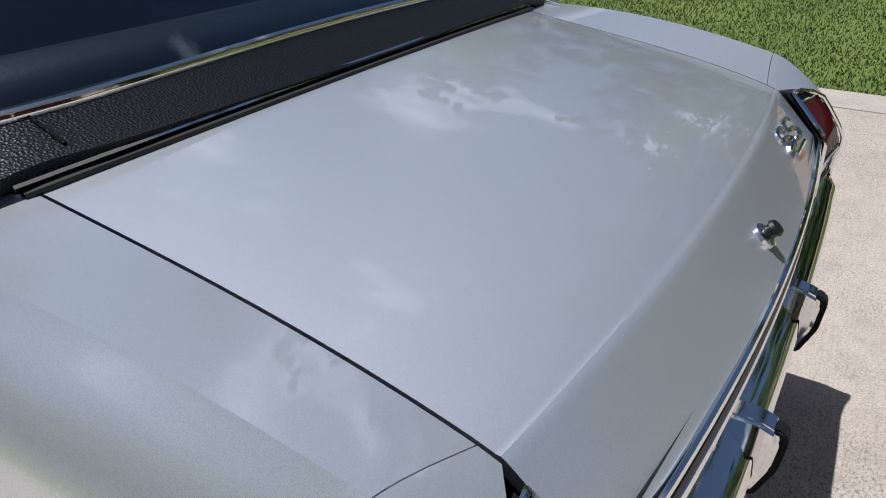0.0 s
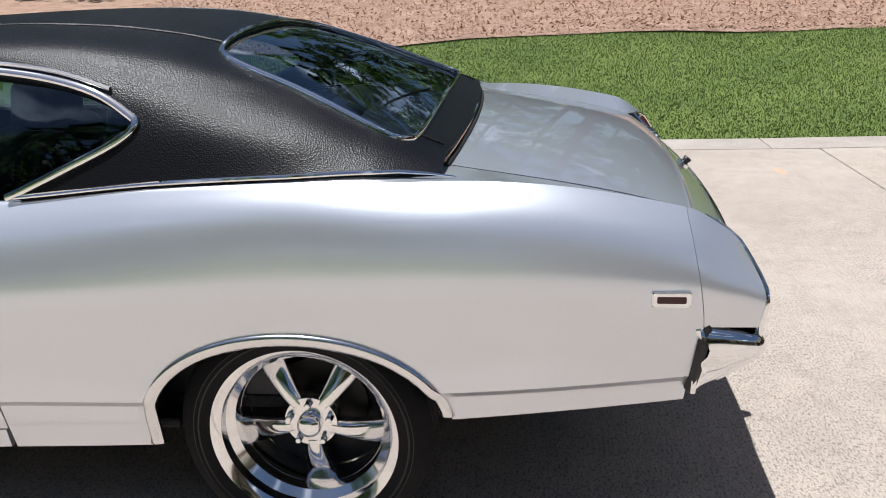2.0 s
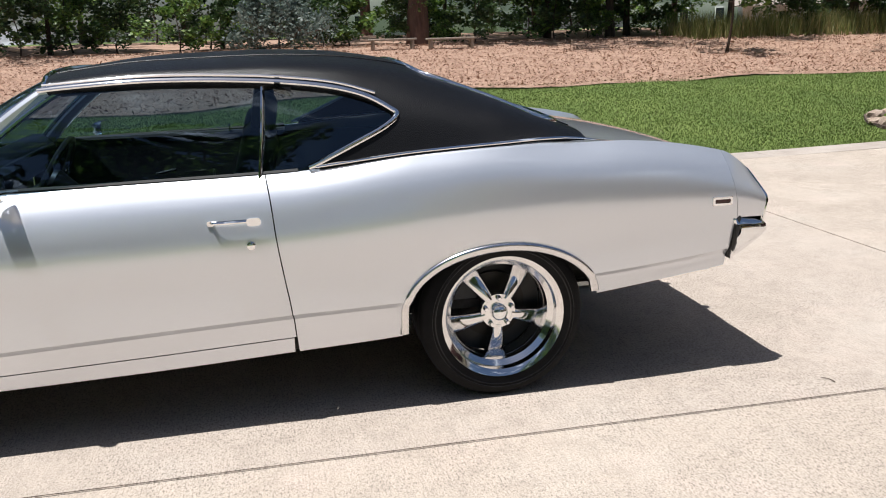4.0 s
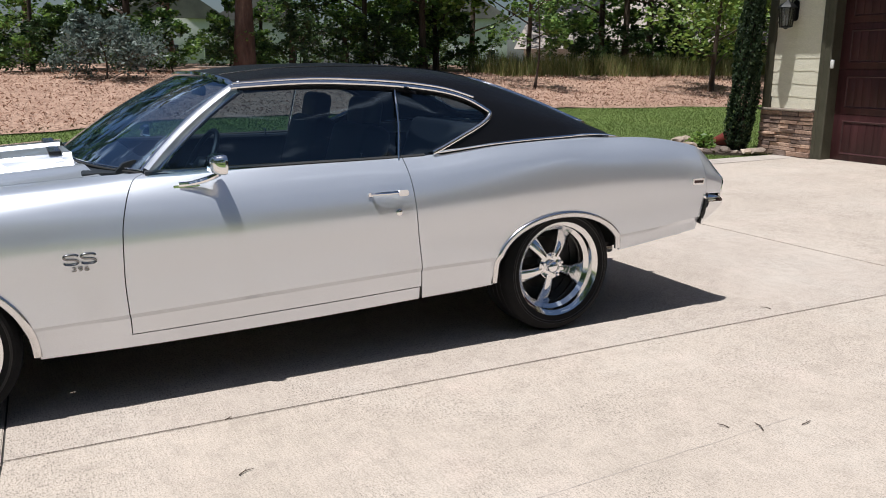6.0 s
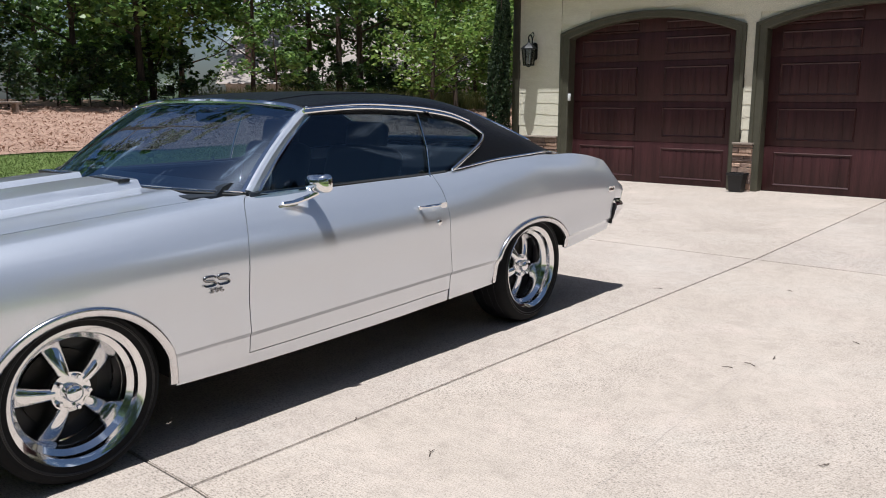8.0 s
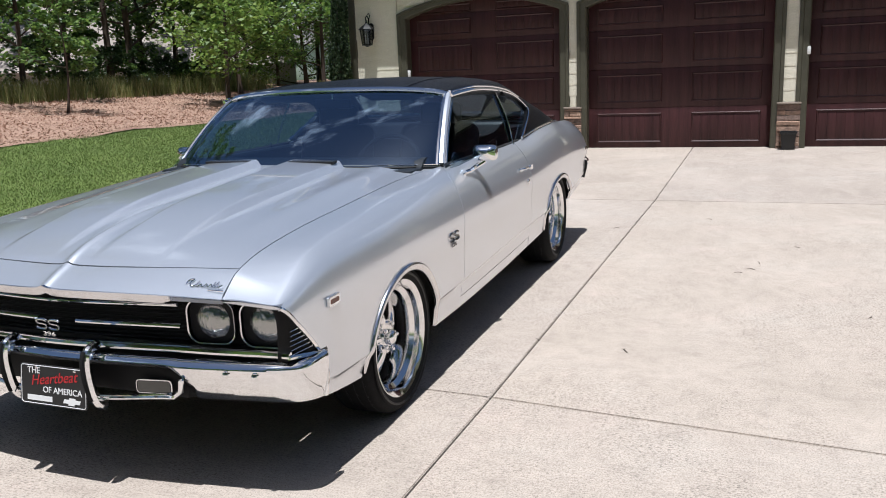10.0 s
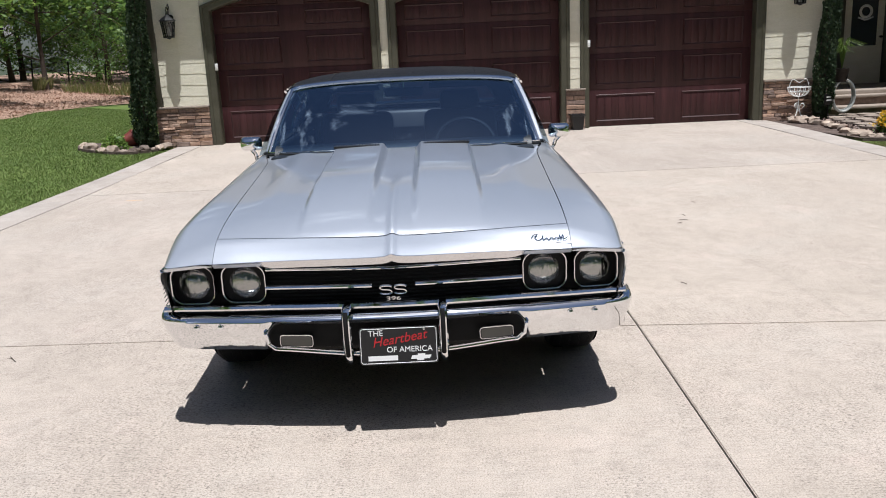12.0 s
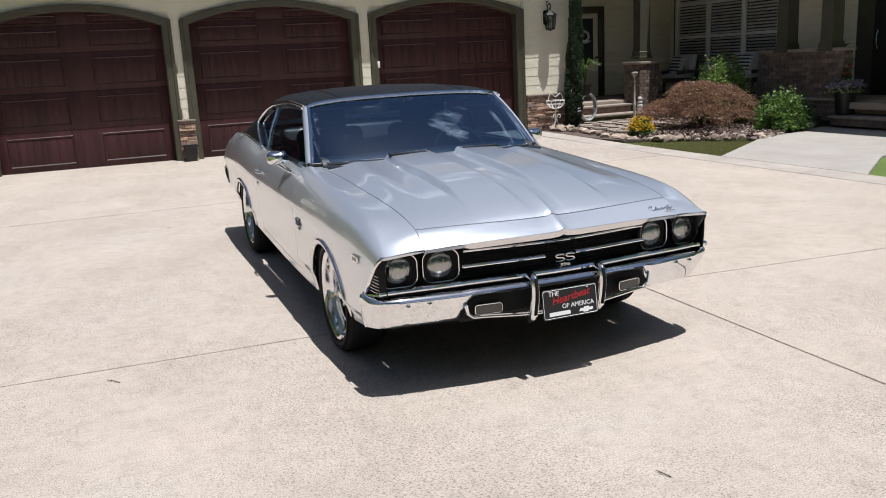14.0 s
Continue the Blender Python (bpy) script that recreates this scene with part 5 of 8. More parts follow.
def hood_z(x, y):
    w = abs(y)
    edge = float(RAIL_Z[7](x))
    half = float(RAIL_W[7](x))
    crown = .042 * (1 - (w / half) ** 2) * smooth(-2.6, -1.7, x)
    fade = smooth(-2.28, -1.55, x)
    bulge = .034 * fade * smooth(.072, .108, w) * (1 - smooth(.356, .386, w))
    ridge = (.003 * bell(y, 0, .05) + .008 * bell(y, 0, .016)) * (1 - smooth(-1.95, -1.45, x))
    flank = .010 * smooth(-2.2, -1.2, x) * bell(w, .56, .06)
    return edge + crown + bulge + ridge + flank


HOOD_FRONT, HOOD_REAR = -2.245, -.86


def hood_rear(y):
    return HOOD_REAR + .10 * (abs(y) / .75) ** 2


P = []
nx, ny = 90, 180
for i in range(nx + 1):
    row = []
    for j in range(ny + 1):
        v = 2 * j / ny - 1
        a, b = HOOD_FRONT + .045 * abs(v) ** 2, hood_rear(v * .75)
        x = a + (b - a) * i / nx
        y = v * (float(RAIL_W[7](x)) - .004)
        row.append(Vector((x, y, hood_z(x, y))))
    P.append(row)
bm = grid_mesh(P, flip=True)
flange(bm, .016)
hood = part("hood", bm, PAINT, car, "silver hood with twin raised domes and a centre ridge", 30)
for side in (-1, 1):
    bm = bmesh.new()
    y0 = side * .245
    x0 = -.905
    z0 = hood_z(x0, y0)
    add_box(bm, (x0 + .002, y0, z0 - .0015), (.052, .25, .014), .003, Matrix.Rotation(radians(-2), 3, "Y"))
    vent = part("hood_vent", bm, BLACK, hood, "dark slotted vent insert at the rear of the dome")
    for k in range(17):
        part("vent_slat", box((x0 + .002, y0 + (k - 8) * .0145, z0 + .0052), (.044, .004, .003), .001, Matrix.Rotation(radians(-2), 3, "Y")), BRUSHED, vent)

P = []
for i in range(15):
    t = i / 14
    row = []
    for j in range(161):
        v = 2 * j / 160 - 1
        a = nose_x(v * .70)
        b = HOOD_FRONT + .045 * v * v - .004
        x = a + (b - a) * t
        y = v * .697
        u = -2.31 + (x - a) * ((b + 2.31) / (b - a))
        row.append(Vector((x, y, hood_z(u, y) - .004 * (1 - t) ** 3)))
    P.append(row)
bm = grid_mesh(P, flip=True)
flange(bm, .02)
nose = part("nose_panel", bm, PAINT, car)


def lip_curve(z, out=0.0, w=.90, n=41):
    return [Vector((nose_x(w * (2 * j / (n - 1) - 1)) - out, w * (2 * j / (n - 1) - 1), z)) for j in range(n)]


bm = bmesh.new()
top, low = lip_curve(.712, .004, .90, 81), lip_curve(.668, -.010, .90, 81)
for k in range(len(top)):
    w = abs(low[k].y)
    top[k].z = hood_z(-2.31, min(w, .70)) + .001 - .013 * smooth(.72, .9, w)
    low[k].z = top[k].z - .030 + .018 * smooth(.46, .54, w)
A, B, C = [bm.verts.new(v) for v in top], [bm.verts.new(v) for v in low], [bm.verts.new(v + Vector((.04, 0, 0))) for v in low]
D = [bm.verts.new(v + Vector((.03, 0, 0))) for v in top]
for r, q in ((A, B), (B, C), (D, A)):
    for k in range(len(r) - 1):
        bm.faces.new((r[k], r[k + 1], q[k + 1], q[k]))
bmesh.ops.recalc_face_normals(bm, faces=bm.faces)
part("nose_lip_trim", bm, BRUSHED, car, "bright metal strip along the nose")


CREASE = 2.412


def deck_z(x, y):
    c = CREASE + .040 * (1 - (y / .70) ** 2)
    u = min(x, c)
    edge, half = RAIL_Z[7](u), RAIL_W[7](u)
    z = edge + .030 * (1 - (y / half) ** 2)
    over = max(0.0, x - c)
    return z - (.98 * over - .006 * (1 - math.exp(-over / .004)))


P = []
cols = [1.803 + (CREASE - .012 - 1.803) * k / 46 for k in range(47)] + [CREASE - .006, CREASE - .002, CREASE + .002, CREASE + .007, CREASE + .014] + [CREASE + .014 + (.112 - .014) * k / 14 for k in range(1, 15)]
for x0 in cols:
    row = []
    for j in range(61):
        v = 2 * j / 60 - 1
        x = x0 + .045 * (1 - v * v) * (1 - smooth(1.8, 2.1, x0)) + .040 * (1 - v * v) * smooth(1.9, 2.40, x0) - .012 * v * v * smooth(CREASE, 2.524, x0)
        half = RAIL_W[7](min(x0, CREASE)) - .005 - .012 * smooth(CREASE, 2.55, x0)
        y = v * half
        row.append(Vector((x, y, deck_z(x, y))))
    P.append(row)
bm = grid_mesh(P, flip=True)
flange(bm, .016)
boot = part("boot_lid", bm, PAINT, car, "silver boot lid with a folded rear edge", 22)

# --- roof: rails from the belt line up to the middle ---
ROOF = [
    ((-.30, .866, .950), (0, .866, .952), (.6, .866, .960), (1.1, .874, 1.003), (1.42, .876, 1.020), (1.62, .862, 1.028), (1.83, .80, 1.022)),
    ((-.30, .812, 1.14), (.6, .812, 1.14), (1.04, .812, 1.145), (1.42, .805, 1.115), (1.62, .775, 1.085), (1.83, .74, 1.032)),
    ((-.30, .728, 1.276), (-.15, .73, 1.288), (.14, .738, 1.300), (.55, .745, 1.286), (.8, .750, 1.268), (1.04, .742, 1.240), (1.42, .70, 1.178), (1.62, .69, 1.115), (1.83, .67, 1.035)),
    ((-.30, .64, 1.305), (-.15, .64, 1.326), (.14, .645, 1.350), (.55, .645, 1.354), (.8, .635, 1.344), (1.04, .615, 1.312), (1.2, .60, 1.275), (1.42, .585, 1.208), (1.62, .58, 1.128), (1.83, .56, 1.042), (1.87, .55, 1.032)),
    ((-.30, .33, 1.322), (-.15, .33, 1.346), (.14, .33, 1.376), (.55, .33, 1.384), (.8, .33, 1.374), (1.04, .32, 1.344), (1.2, .31, 1.305), (1.42, .30, 1.232), (1.62, .30, 1.140), (1.83, .29, 1.050), (1.87, .29, 1.038)),
    ((-.30, 0, 1.326), (-.15, 0, 1.351), (.14, 0, 1.383), (.55, 0, 1.392), (.8, 0, 1.382), (1.04, 0, 1.352), (1.2, 0, 1.312), (1.42, 0, 1.238), (1.62, 0, 1.145), (1.83, 0, 1.053), (1.87, 0, 1.040)),
]
ROOF_W = [pchip([p[0] for p in r], [p[1] for p in r]) for r in ROOF]
ROOF_Z = [pchip([p[0] for p in r], [p[2] for p in r]) for r in ROOF]


def roof_at(x, s, side=-1, sink=0.0):
    """A point of the roof; s: 0 at the belt, 5 in the middle."""
    s = min(max(s, 0), 5 - 1e-9)
    i, k = int(s), 5
    t = s - i
    out = []
    for F in (ROOF_W, ROOF_Z):
        a = [float(f(x)) for f in F]
        p0 = a[i - 1] if i else 2 * a[0] - a[1]
        p3 = a[i + 2] if i + 2 <= k else (a[k - 1] if F is ROOF_Z else -a[k - 1])
        p1, p2 = a[i], a[i + 1]
        out.append(0.5 * (2 * p1 + (p2 - p0) * t + (2 * p0 - 5 * p1 + 4 * p2 - p3) * t * t + (3 * p1 - p0 - 3 * p2 + p3) * t ** 3))
    return Vector((x, side * (out[0] - sink * .8), out[1] - sink * .5))


ROOF_S = [5 * i / 60 for i in range(61)]
# side window, as an outline of x and height on that surface
SIDE_WIN = smooth_loop([(-.30, .90), (-.30, 1.262), (-.16, 1.278), (.14, 1.289), (.40, 1.283), (.62, 1.268), (.80, 1.245), (.92, 1.212), (1.005, 1.170), (1.025, 1.145), (.985, 1.108), (.87, 1.05), (.74, .993), (.66, .90)], 5)
REAR_WIN = [(1.135, 0), (1.14, .25), (1.16, .46), (1.19, .55), (1.26, .595), (1.40, .635), (1.55, .685), (1.65, .715), (1.702, .705), (1.725, .64), (1.733, .40), (1.735, 0)]
REAR_LOOP = [(x, -y) for x, y in REAR_WIN] + [(x, y) for x, y in REAR_WIN[::-1][1:-1]]


def roof_front(s):
    return -.185 - .06 * smooth(2, 5, s) if s > 1.9 else -.29


def z_to_s(x, z):
    lo, hi = 0.0, 4.0
    for _ in range(22):
        mid = (lo + hi) / 2
        if roof_at(x, mid).z < z:
            lo = mid
        else:
            hi = mid
    return lo


def w_to_s(x, w):
    lo, hi = 0.0, 5.0
    for _ in range(22):
        mid = (lo + hi) / 2
        if -roof_at(x, mid).y > w:
            lo = mid
        else:
            hi = mid
    return lo


def roof_sheet():
    P = []
    rows = ROOF_S + [10 - s for s in ROOF_S[::-1][1:]]
    n = 120
    for s in rows:
        a = roof_front(min(s, 10 - s))
        row = []
        for i in range(n + 1):
            x = a + (1.800 + .043 * smooth(1.5, 5, min(s, 10 - s)) - a) * i / n
            row.append(roof_at(x, s, -1) if s <= 5 else roof_at(x, 10 - s, 1))
        P.append(row)
    bm = grid_mesh(P)

    def in_side(c):
        return in_poly(SIDE_WIN, c.x, c.z) and abs(c.y) > .68

    def snap_side(c):
        x, z = near_poly(SIDE_WIN, c.x, c.z)
        return roof_at(x, z_to_s(x, z), -1 if c.y < 0 else 1)

    def in_rear(c):
        return in_poly(REAR_LOOP, c.x, c.y)

    def snap_rear(c):
        x, y = near_poly(REAR_LOOP, c.x, c.y)
        return roof_at(x, w_to_s(x, abs(y)), -1 if y < 0 else 1)
    cut_hole(bm, in_side, snap_side)
    cut_hole(bm, in_rear, snap_rear)
    gone = [f for f in bm.faces if f.calc_center_median().x < .6 and f.calc_center_median().z < 1.26]
    bmesh.ops.delete(bm, geom=gone, context="FACES")
    bmesh.ops.delete(bm, geom=[v for v in bm.verts if not v.link_faces], context="VERTS")
    flange(bm, .022)
    return bm


roof = part("vinyl_roof", roof_sheet(), VINYL, car, "grained black vinyl roof covering", 40)
for s in (3.62, 6.38):
    pts = [roof_at(-.2 + 1.36 * i / 30, s if s < 5 else 10 - s, -1 if s < 5 else 1) + Vector((0, 0, .0005)) for i in range(31)]
    part("roof_seam", tube(pts, .004, 6), VINYL, roof)


# glass
def face_out(bm):
    """Turns a pane so that its front looks away from the cabin."""
    bmesh.ops.recalc_face_normals(bm, faces=bm.faces)
    bm.normal_update()
    mid = Vector((.4, 0, .8))
    if sum((f.calc_center_median() - mid).normalized().dot(f.normal) for f in bm.faces) < 0:
        bmesh.ops.reverse_faces(bm, faces=bm.faces)


def glass_patch(name, loop, project, n=34):
    """A pane that fills a closed outline, by rings from the rim to the middle."""
    k = len(loop)
    cx, cy = sum(p[0] for p in loop) / k, sum(p[1] for p in loop) / k
    bm = bmesh.new()
    rings = []
    for j in range(9):
        f = 1 - j / 9
        rings.append([bm.verts.new(project(cx + (a - cx) * f, cy + (b - cy) * f)) for a, b in loop])
    mid = bm.verts.new(project(cx, cy))
    for a, b in zip(rings, rings[1:]):
        for i in range(k):
            bm.faces.new((a[i], a[(i + 1) % k], b[(i + 1) % k], b[i]))
    for i in range(k):
        bm.faces.new((rings[-1][i], rings[-1][(i + 1) % k], mid))
    face_out(bm)
    pane = part(name, bm, GLASS, car, "", 60)
    pane.visible_shadow = False
    return pane


def side_glass_outline(rear):
    if rear:
        return [(.525, .94), (.545, 1.10), (.562, 1.285), (.70, 1.268), (.86, 1.24), (.99, 1.185), (1.035, 1.147), (.985, 1.10), (.87, 1.045), (.76, .985), (.66, .945)]
    return [(-.60, .935), (-.52, 1.0), (-.36, 1.14), (-.21, 1.27), (-.10, 1.287), (.14, 1.297), (.40, 1.292), (.556, 1.28), (.540, 1.10), (.520, .935), (.1, .93), (-.3, .93)]


def door_w(z):
    return float(np.interp(z, [.93, .955, 1.14, 1.29], [.858, .855, .803, .727]))


for side in (-1, 1):
    for rear in (False, True):
        glass_patch("quarter_glass" if rear else "door_glass", side_glass_outline(rear), lambda x, z: Vector((x, side * (door_w(z) - .004), z)))
    # bright moulding round the top and rear of the side window
    top = [roof_at(x, z_to_s(x, z), side, -.005) for x, z in smooth_loop([(-.215, 1.283), (-.1, 1.292), (.14, 1.303), (.40, 1.297), (.62, 1.282), (.80, 1.258), (.93, 1.222), (1.02, 1.172), (1.042, 1.146), (.99, 1.104), (.87, 1.048), (.74, .990), (.70, .975)], 5, False)]
    part("window_moulding", tube(top, .0105, 8, False, .7), CHROME, car)
    drip = [roof_at(x, z_to_s(x, z), side, -.006) for x, z in smooth_loop([(-.20, 1.298), (.14, 1.318), (.40, 1.313), (.62, 1.299), (.82, 1.272), (.97, 1.228)], 5, False)]
    part("drip_rail", tube(drip, .006, 6), CHROME, car)
    post = [Vector((x, side * (door_w(z) + .004), z)) for x, z in ((.523, .945), (.543, 1.10), (.560, 1.285))]
    part("window_post", tube(post, .011, 8, False, .55), CHROME, car)
    belt = [on_side(x, 6.7, side) + Vector((0, 0, .004)) for x in np.linspace(-.60, .535, 24)]
    part("belt_moulding", tube(belt, .007, 6), CHROME, car)
    belt = [on_side(x, 6.85, side) + Vector((0, 0, .002)) for x in np.linspace(-.60, .66, 24)]
    part("belt_seal", tube(belt, .011, 6), WEATHERSTRIP, car)
    base = [roof_at(x, .06, side, -.004) for x in np.linspace(.72, 1.70, 30)] + [Vector((1.77, side * .838, 1.025)), Vector((1.835, side * .828, 1.014))]
    part("vinyl_edge_moulding", tube(base, [.0062] * 28 + [.0055, .005, .004, .0018], 8, False, .8), CHROME, car)

# windscreen, from the cowl to the roof
WS_TOP = [(-.245, 0, 1.332), (-.235, .33, 1.328), (-.215, .55, 1.316), (-.195, .655, 1.302), (-.185, .70, 1.288)]
WS_LOW = [(-.865, 0, .968), (-.835, .33, .966), (-.745, .62, .958), (-.66, .745, .952), (-.60, .80, .946)]


WS_F = [[pchip([-1, -.75, -.5, -.25, 0, .25, .5, .75, 1], [row[abs(k)][a] * (-1 if a == 1 and k < 0 else 1) for k in (-4, -3, -2, -1, 0, 1, 2, 3, 4)]) for a in range(3)] for row in (WS_LOW, WS_TOP)]


def ws(v, t):
    b, a = (Vector([f(v) for f in row]) for row in WS_F)
    return b.lerp(a, t) + Vector((-.55, 0, .9)).normalized() * (.022 * 4 * t * (1 - t))


P = [[ws(v, t) for v in np.linspace(-.985, .985, 49)] for t in np.linspace(0, 1, 17)]
bm = grid_mesh(P)
face_out(bm)
part("windscreen", bm, SCREEN_GLASS, car, "", 60)
part("windscreen_header_moulding", tube([ws(v, 1.0) + Vector((-.008, 0, .004)) for v in np.linspace(-1, 1, 41)], .014, 8, False, .8), CHROME, car)
part("cowl_seal", tube([ws(v, .0) + Vector((-.004, 0, -.003)) for v in np.linspace(-1, 1, 41)], .007, 8), WEATHERSTRIP, car)
P = []
for t in np.linspace(0, 1, 5):
    row = []
    for v in np.linspace(-1, 1, 41):
        b = ws(v, .0) + Vector((.012, 0, -.008))
        y = max(-.735, min(.735, b.y))
        a = Vector((hood_rear(y) - .03, y, hood_z(hood_rear(y) - .03, y) - .020))
        row.append(a.lerp(b, t))
    P.append(row)
bm = grid_mesh(P)
face_out(bm)
part("cowl_panel", bm, PAINT, car, "painted cowl strip under the windscreen")
part("cowl_moulding", tube([ws(v, .012) + Vector((-.006, 0, .005)) for v in np.linspace(-1, 1, 41)], .0035, 6), CHROME, car)
for side in (-1, 1):
    edge = [ws(side * 1.0, t) for t in np.linspace(0, 1, 17)]
    part("windscreen_pillar", tube([p + Vector((.022, -side * .004, 0)) for p in edge], .030, 10, False, .8), PAINT, car)
    part("pillar_moulding", tube([p + Vector((-.008, -side * .012, .006)) for p in edge], .012, 8), CHROME, car)
    inner = [p + Vector((.052, side * .012, .0)) for p in edge]
    part("door_window_moulding", tube(inner, .009, 8), CHROME, car)

# rear window
part_loop = smooth_loop(REAR_LOOP, 3)
glass_patch("rear_window", part_loop, lambda x, y: roof_at(x, w_to_s(x, abs(y)), -1 if y < 0 else 1) - Vector((.004, 0, .010)))
part("rear_window_moulding", tube([roof_at(x, w_to_s(x, abs(y)), -1 if y < 0 else 1) + Vector((0, 0, .001)) for x, y in part_loop], .011, 8, True, .7), CHROME, car)
part("deck_edge_seal", tube([Vector((1.803 + .043 * (1 - v * v), v * .715, 1.014 + .022 * (1 - v * v))) for v in np.linspace(-1, 1, 41)], .006, 8), WEATHERSTRIP, car)
part("deck_edge_moulding", tube([Vector((1.792 + .043 * (1 - v * v), v * .72, 1.024 + .022 * (1 - v * v))) for v in np.linspace(-1, 1, 41)], .006, 8), CHROME, car)
for side in (-1, 1):
    seam_pts = [roof_at(x, w_to_s(x, .64), side) + Vector((0, 0, .002)) for x in (1.735, 1.76, 1.79)]
    part("vinyl_seam", tube(seam_pts, .003, 6), VINYL, roof)

# --- wheels ---
def wheel(name, r, rim_r, width, label):
    """A wheel whose axle lies along y, its face towards -y, round the origin."""
    w = thing(name, "", "")
    turn = Matrix.Rotation(radians(90), 4, "X")           # z of the profile -> -y
    h = width / 2
    prof = [(rim_r - .006, -h * .86), (rim_r + .022, -h * .97), (rim_r + .05, -h), (r - .035, -h * .96), (r - .012, -h * .86), (r, -h * .70),
            (r, h * .70), (r - .012, h * .86), (r - .035, h * .96), (rim_r + .05, h), (rim_r + .022, h * .97), (rim_r - .006, h * .86), (rim_r - .02, 0)]
    tyre = part("tyre", lathe(prof, 64, turn, True), RUBBER, w, "black low-profile tyre", 40)
    bm = bmesh.new()
    for k in range(4):
        add_lathe(bm, [(r + .0008, (k - 1.5) * .045 - .003), (r - .004, (k - 1.5) * .045), (r + .0008, (k - 1.5) * .045 + .003)], 64, turn)
    for rr in (rim_r + .035, r - .045):
        add_lathe(bm, [(rr - .003, h * .985), (rr, h * 1.006), (rr + .003, h * .985)], 64, turn)
    part("tread_groove", bm, BLACK, tyre)
    lip = [(rim_r - .004, -h * .8), (rim_r - .03, -h * .75), (rim_r - .04, -h * .3), (rim_r - .05, h * .05), (rim_r - .042, h * .45), (rim_r - .022, h * .60), (rim_r - .018, h * .80),
           (rim_r - .008, h * .87), (rim_r + .006, h * .93), (rim_r + .010, h * .89), (rim_r + .004, h * .80)]
    rim = part("rim", lathe(lip, 64, turn), POLISHED, w, "polished deep-lipped rim", 30)
    part("rim_ring", lathe([(rim_r - .047, h * .06), (rim_r - .040, h * .16), (rim_r - .047, h * .22)], 64, turn), POLISHED, rim)
    part("brake_disc", lathe([(.06, -h * .45), (.14, -h * .45), (.14, -h * .55), (.06, -h * .55)], 40, turn), material_of_disc, w)
    part("wheel_back", lathe([(.0, -h * .62), (rim_r - .035, -h * .62)], 40, turn), BLACK, w)
    face = h * .34
    for k in range(5):
        a = 2 * math.pi * k / 5 - math.pi / 2
        bm = bmesh.new()
        rows = []
        for t in np.linspace(0, 1, 9):
            rad = .058 + (rim_r - .042 - .058) * t
            half = .023 + .024 * t ** 1.4
            rise = face - .002 - .052 * t ** 1.6
            ring = []
            for q in np.linspace(0, math.pi, 9):
                ring.append(bm.verts.new(turn @ Vector((rad * math.cos(a) - half * math.cos(q) * math.sin(a) * 1.0, rad * math.sin(a) + half * math.cos(q) * math.cos(a), rise - .022 + .024 * math.sin(q) ** .7))))
            ring += [bm.verts.new(turn @ Vector((rad * math.cos(a) - c * half * math.sin(a), rad * math.sin(a) + c * half * math.cos(a), rise - .045))) for c in (-.8, .8)]
            rows.append(ring)
        for u, v in zip(rows, rows[1:]):
            for j in range(len(u)):
                bm.faces.new((u[j], u[(j + 1) % len(u)], v[(j + 1) % len(u)], v[j]))
        bm.faces.new(rows[0])
        bm.faces.new(rows[-1][::-1])
        bmesh.ops.recalc_face_normals(bm, faces=bm.faces)
        part("spoke", bm, POLISHED, w, "", 50)
    part("hub", lathe([(.0, face - .04), (.075, face - .04), (.078, face - .02), (.072, face - .004), (.05, face - .002), (.0, face - .002)], 40, turn), POLISHED, w)
    part("centre_cap", lathe([(.034, face - .004), (.033, face + .022), (.028, face + .030), (.014, face + .036), (0, face + .037)], 32, turn), CHROME, w)
    for k in range(5):
        a = 2 * math.pi * (k + .5) / 5 - math.pi / 2
        m = turn @ Matrix.Translation((.058 * math.cos(a), .058 * math.sin(a), face - .006))
        part("lug_nut", lathe([(.0115, 0), (.0105, .022), (.007, .027), (0, .028)], 6, m), CHROME, w)
    return w


material_of_disc = material("cast_disc", (0.03, 0.028, 0.026), 0.5, 0.7)
fw = wheel("wheel", .318, .243, .225, "")
rw = wheel("wheel", .338, .246, .26, "")
for src, (x, z, y) in ((fw, (-1.4225, .318, .815)), (rw, (1.4225, .338, .800))):
    for side in (-1, 1):
        m = Matrix.Translation((x, side * y, z)) @ Matrix.Rotation(radians(180 if side > 0 else 0), 4, "Z") @ Matrix.Rotation(radians(0 if x > 0 else 22), 4, "Y")
        if side < 0:
            src.matrix_basis = m
            src.parent = car
        else:
            copy_thing(src, m)

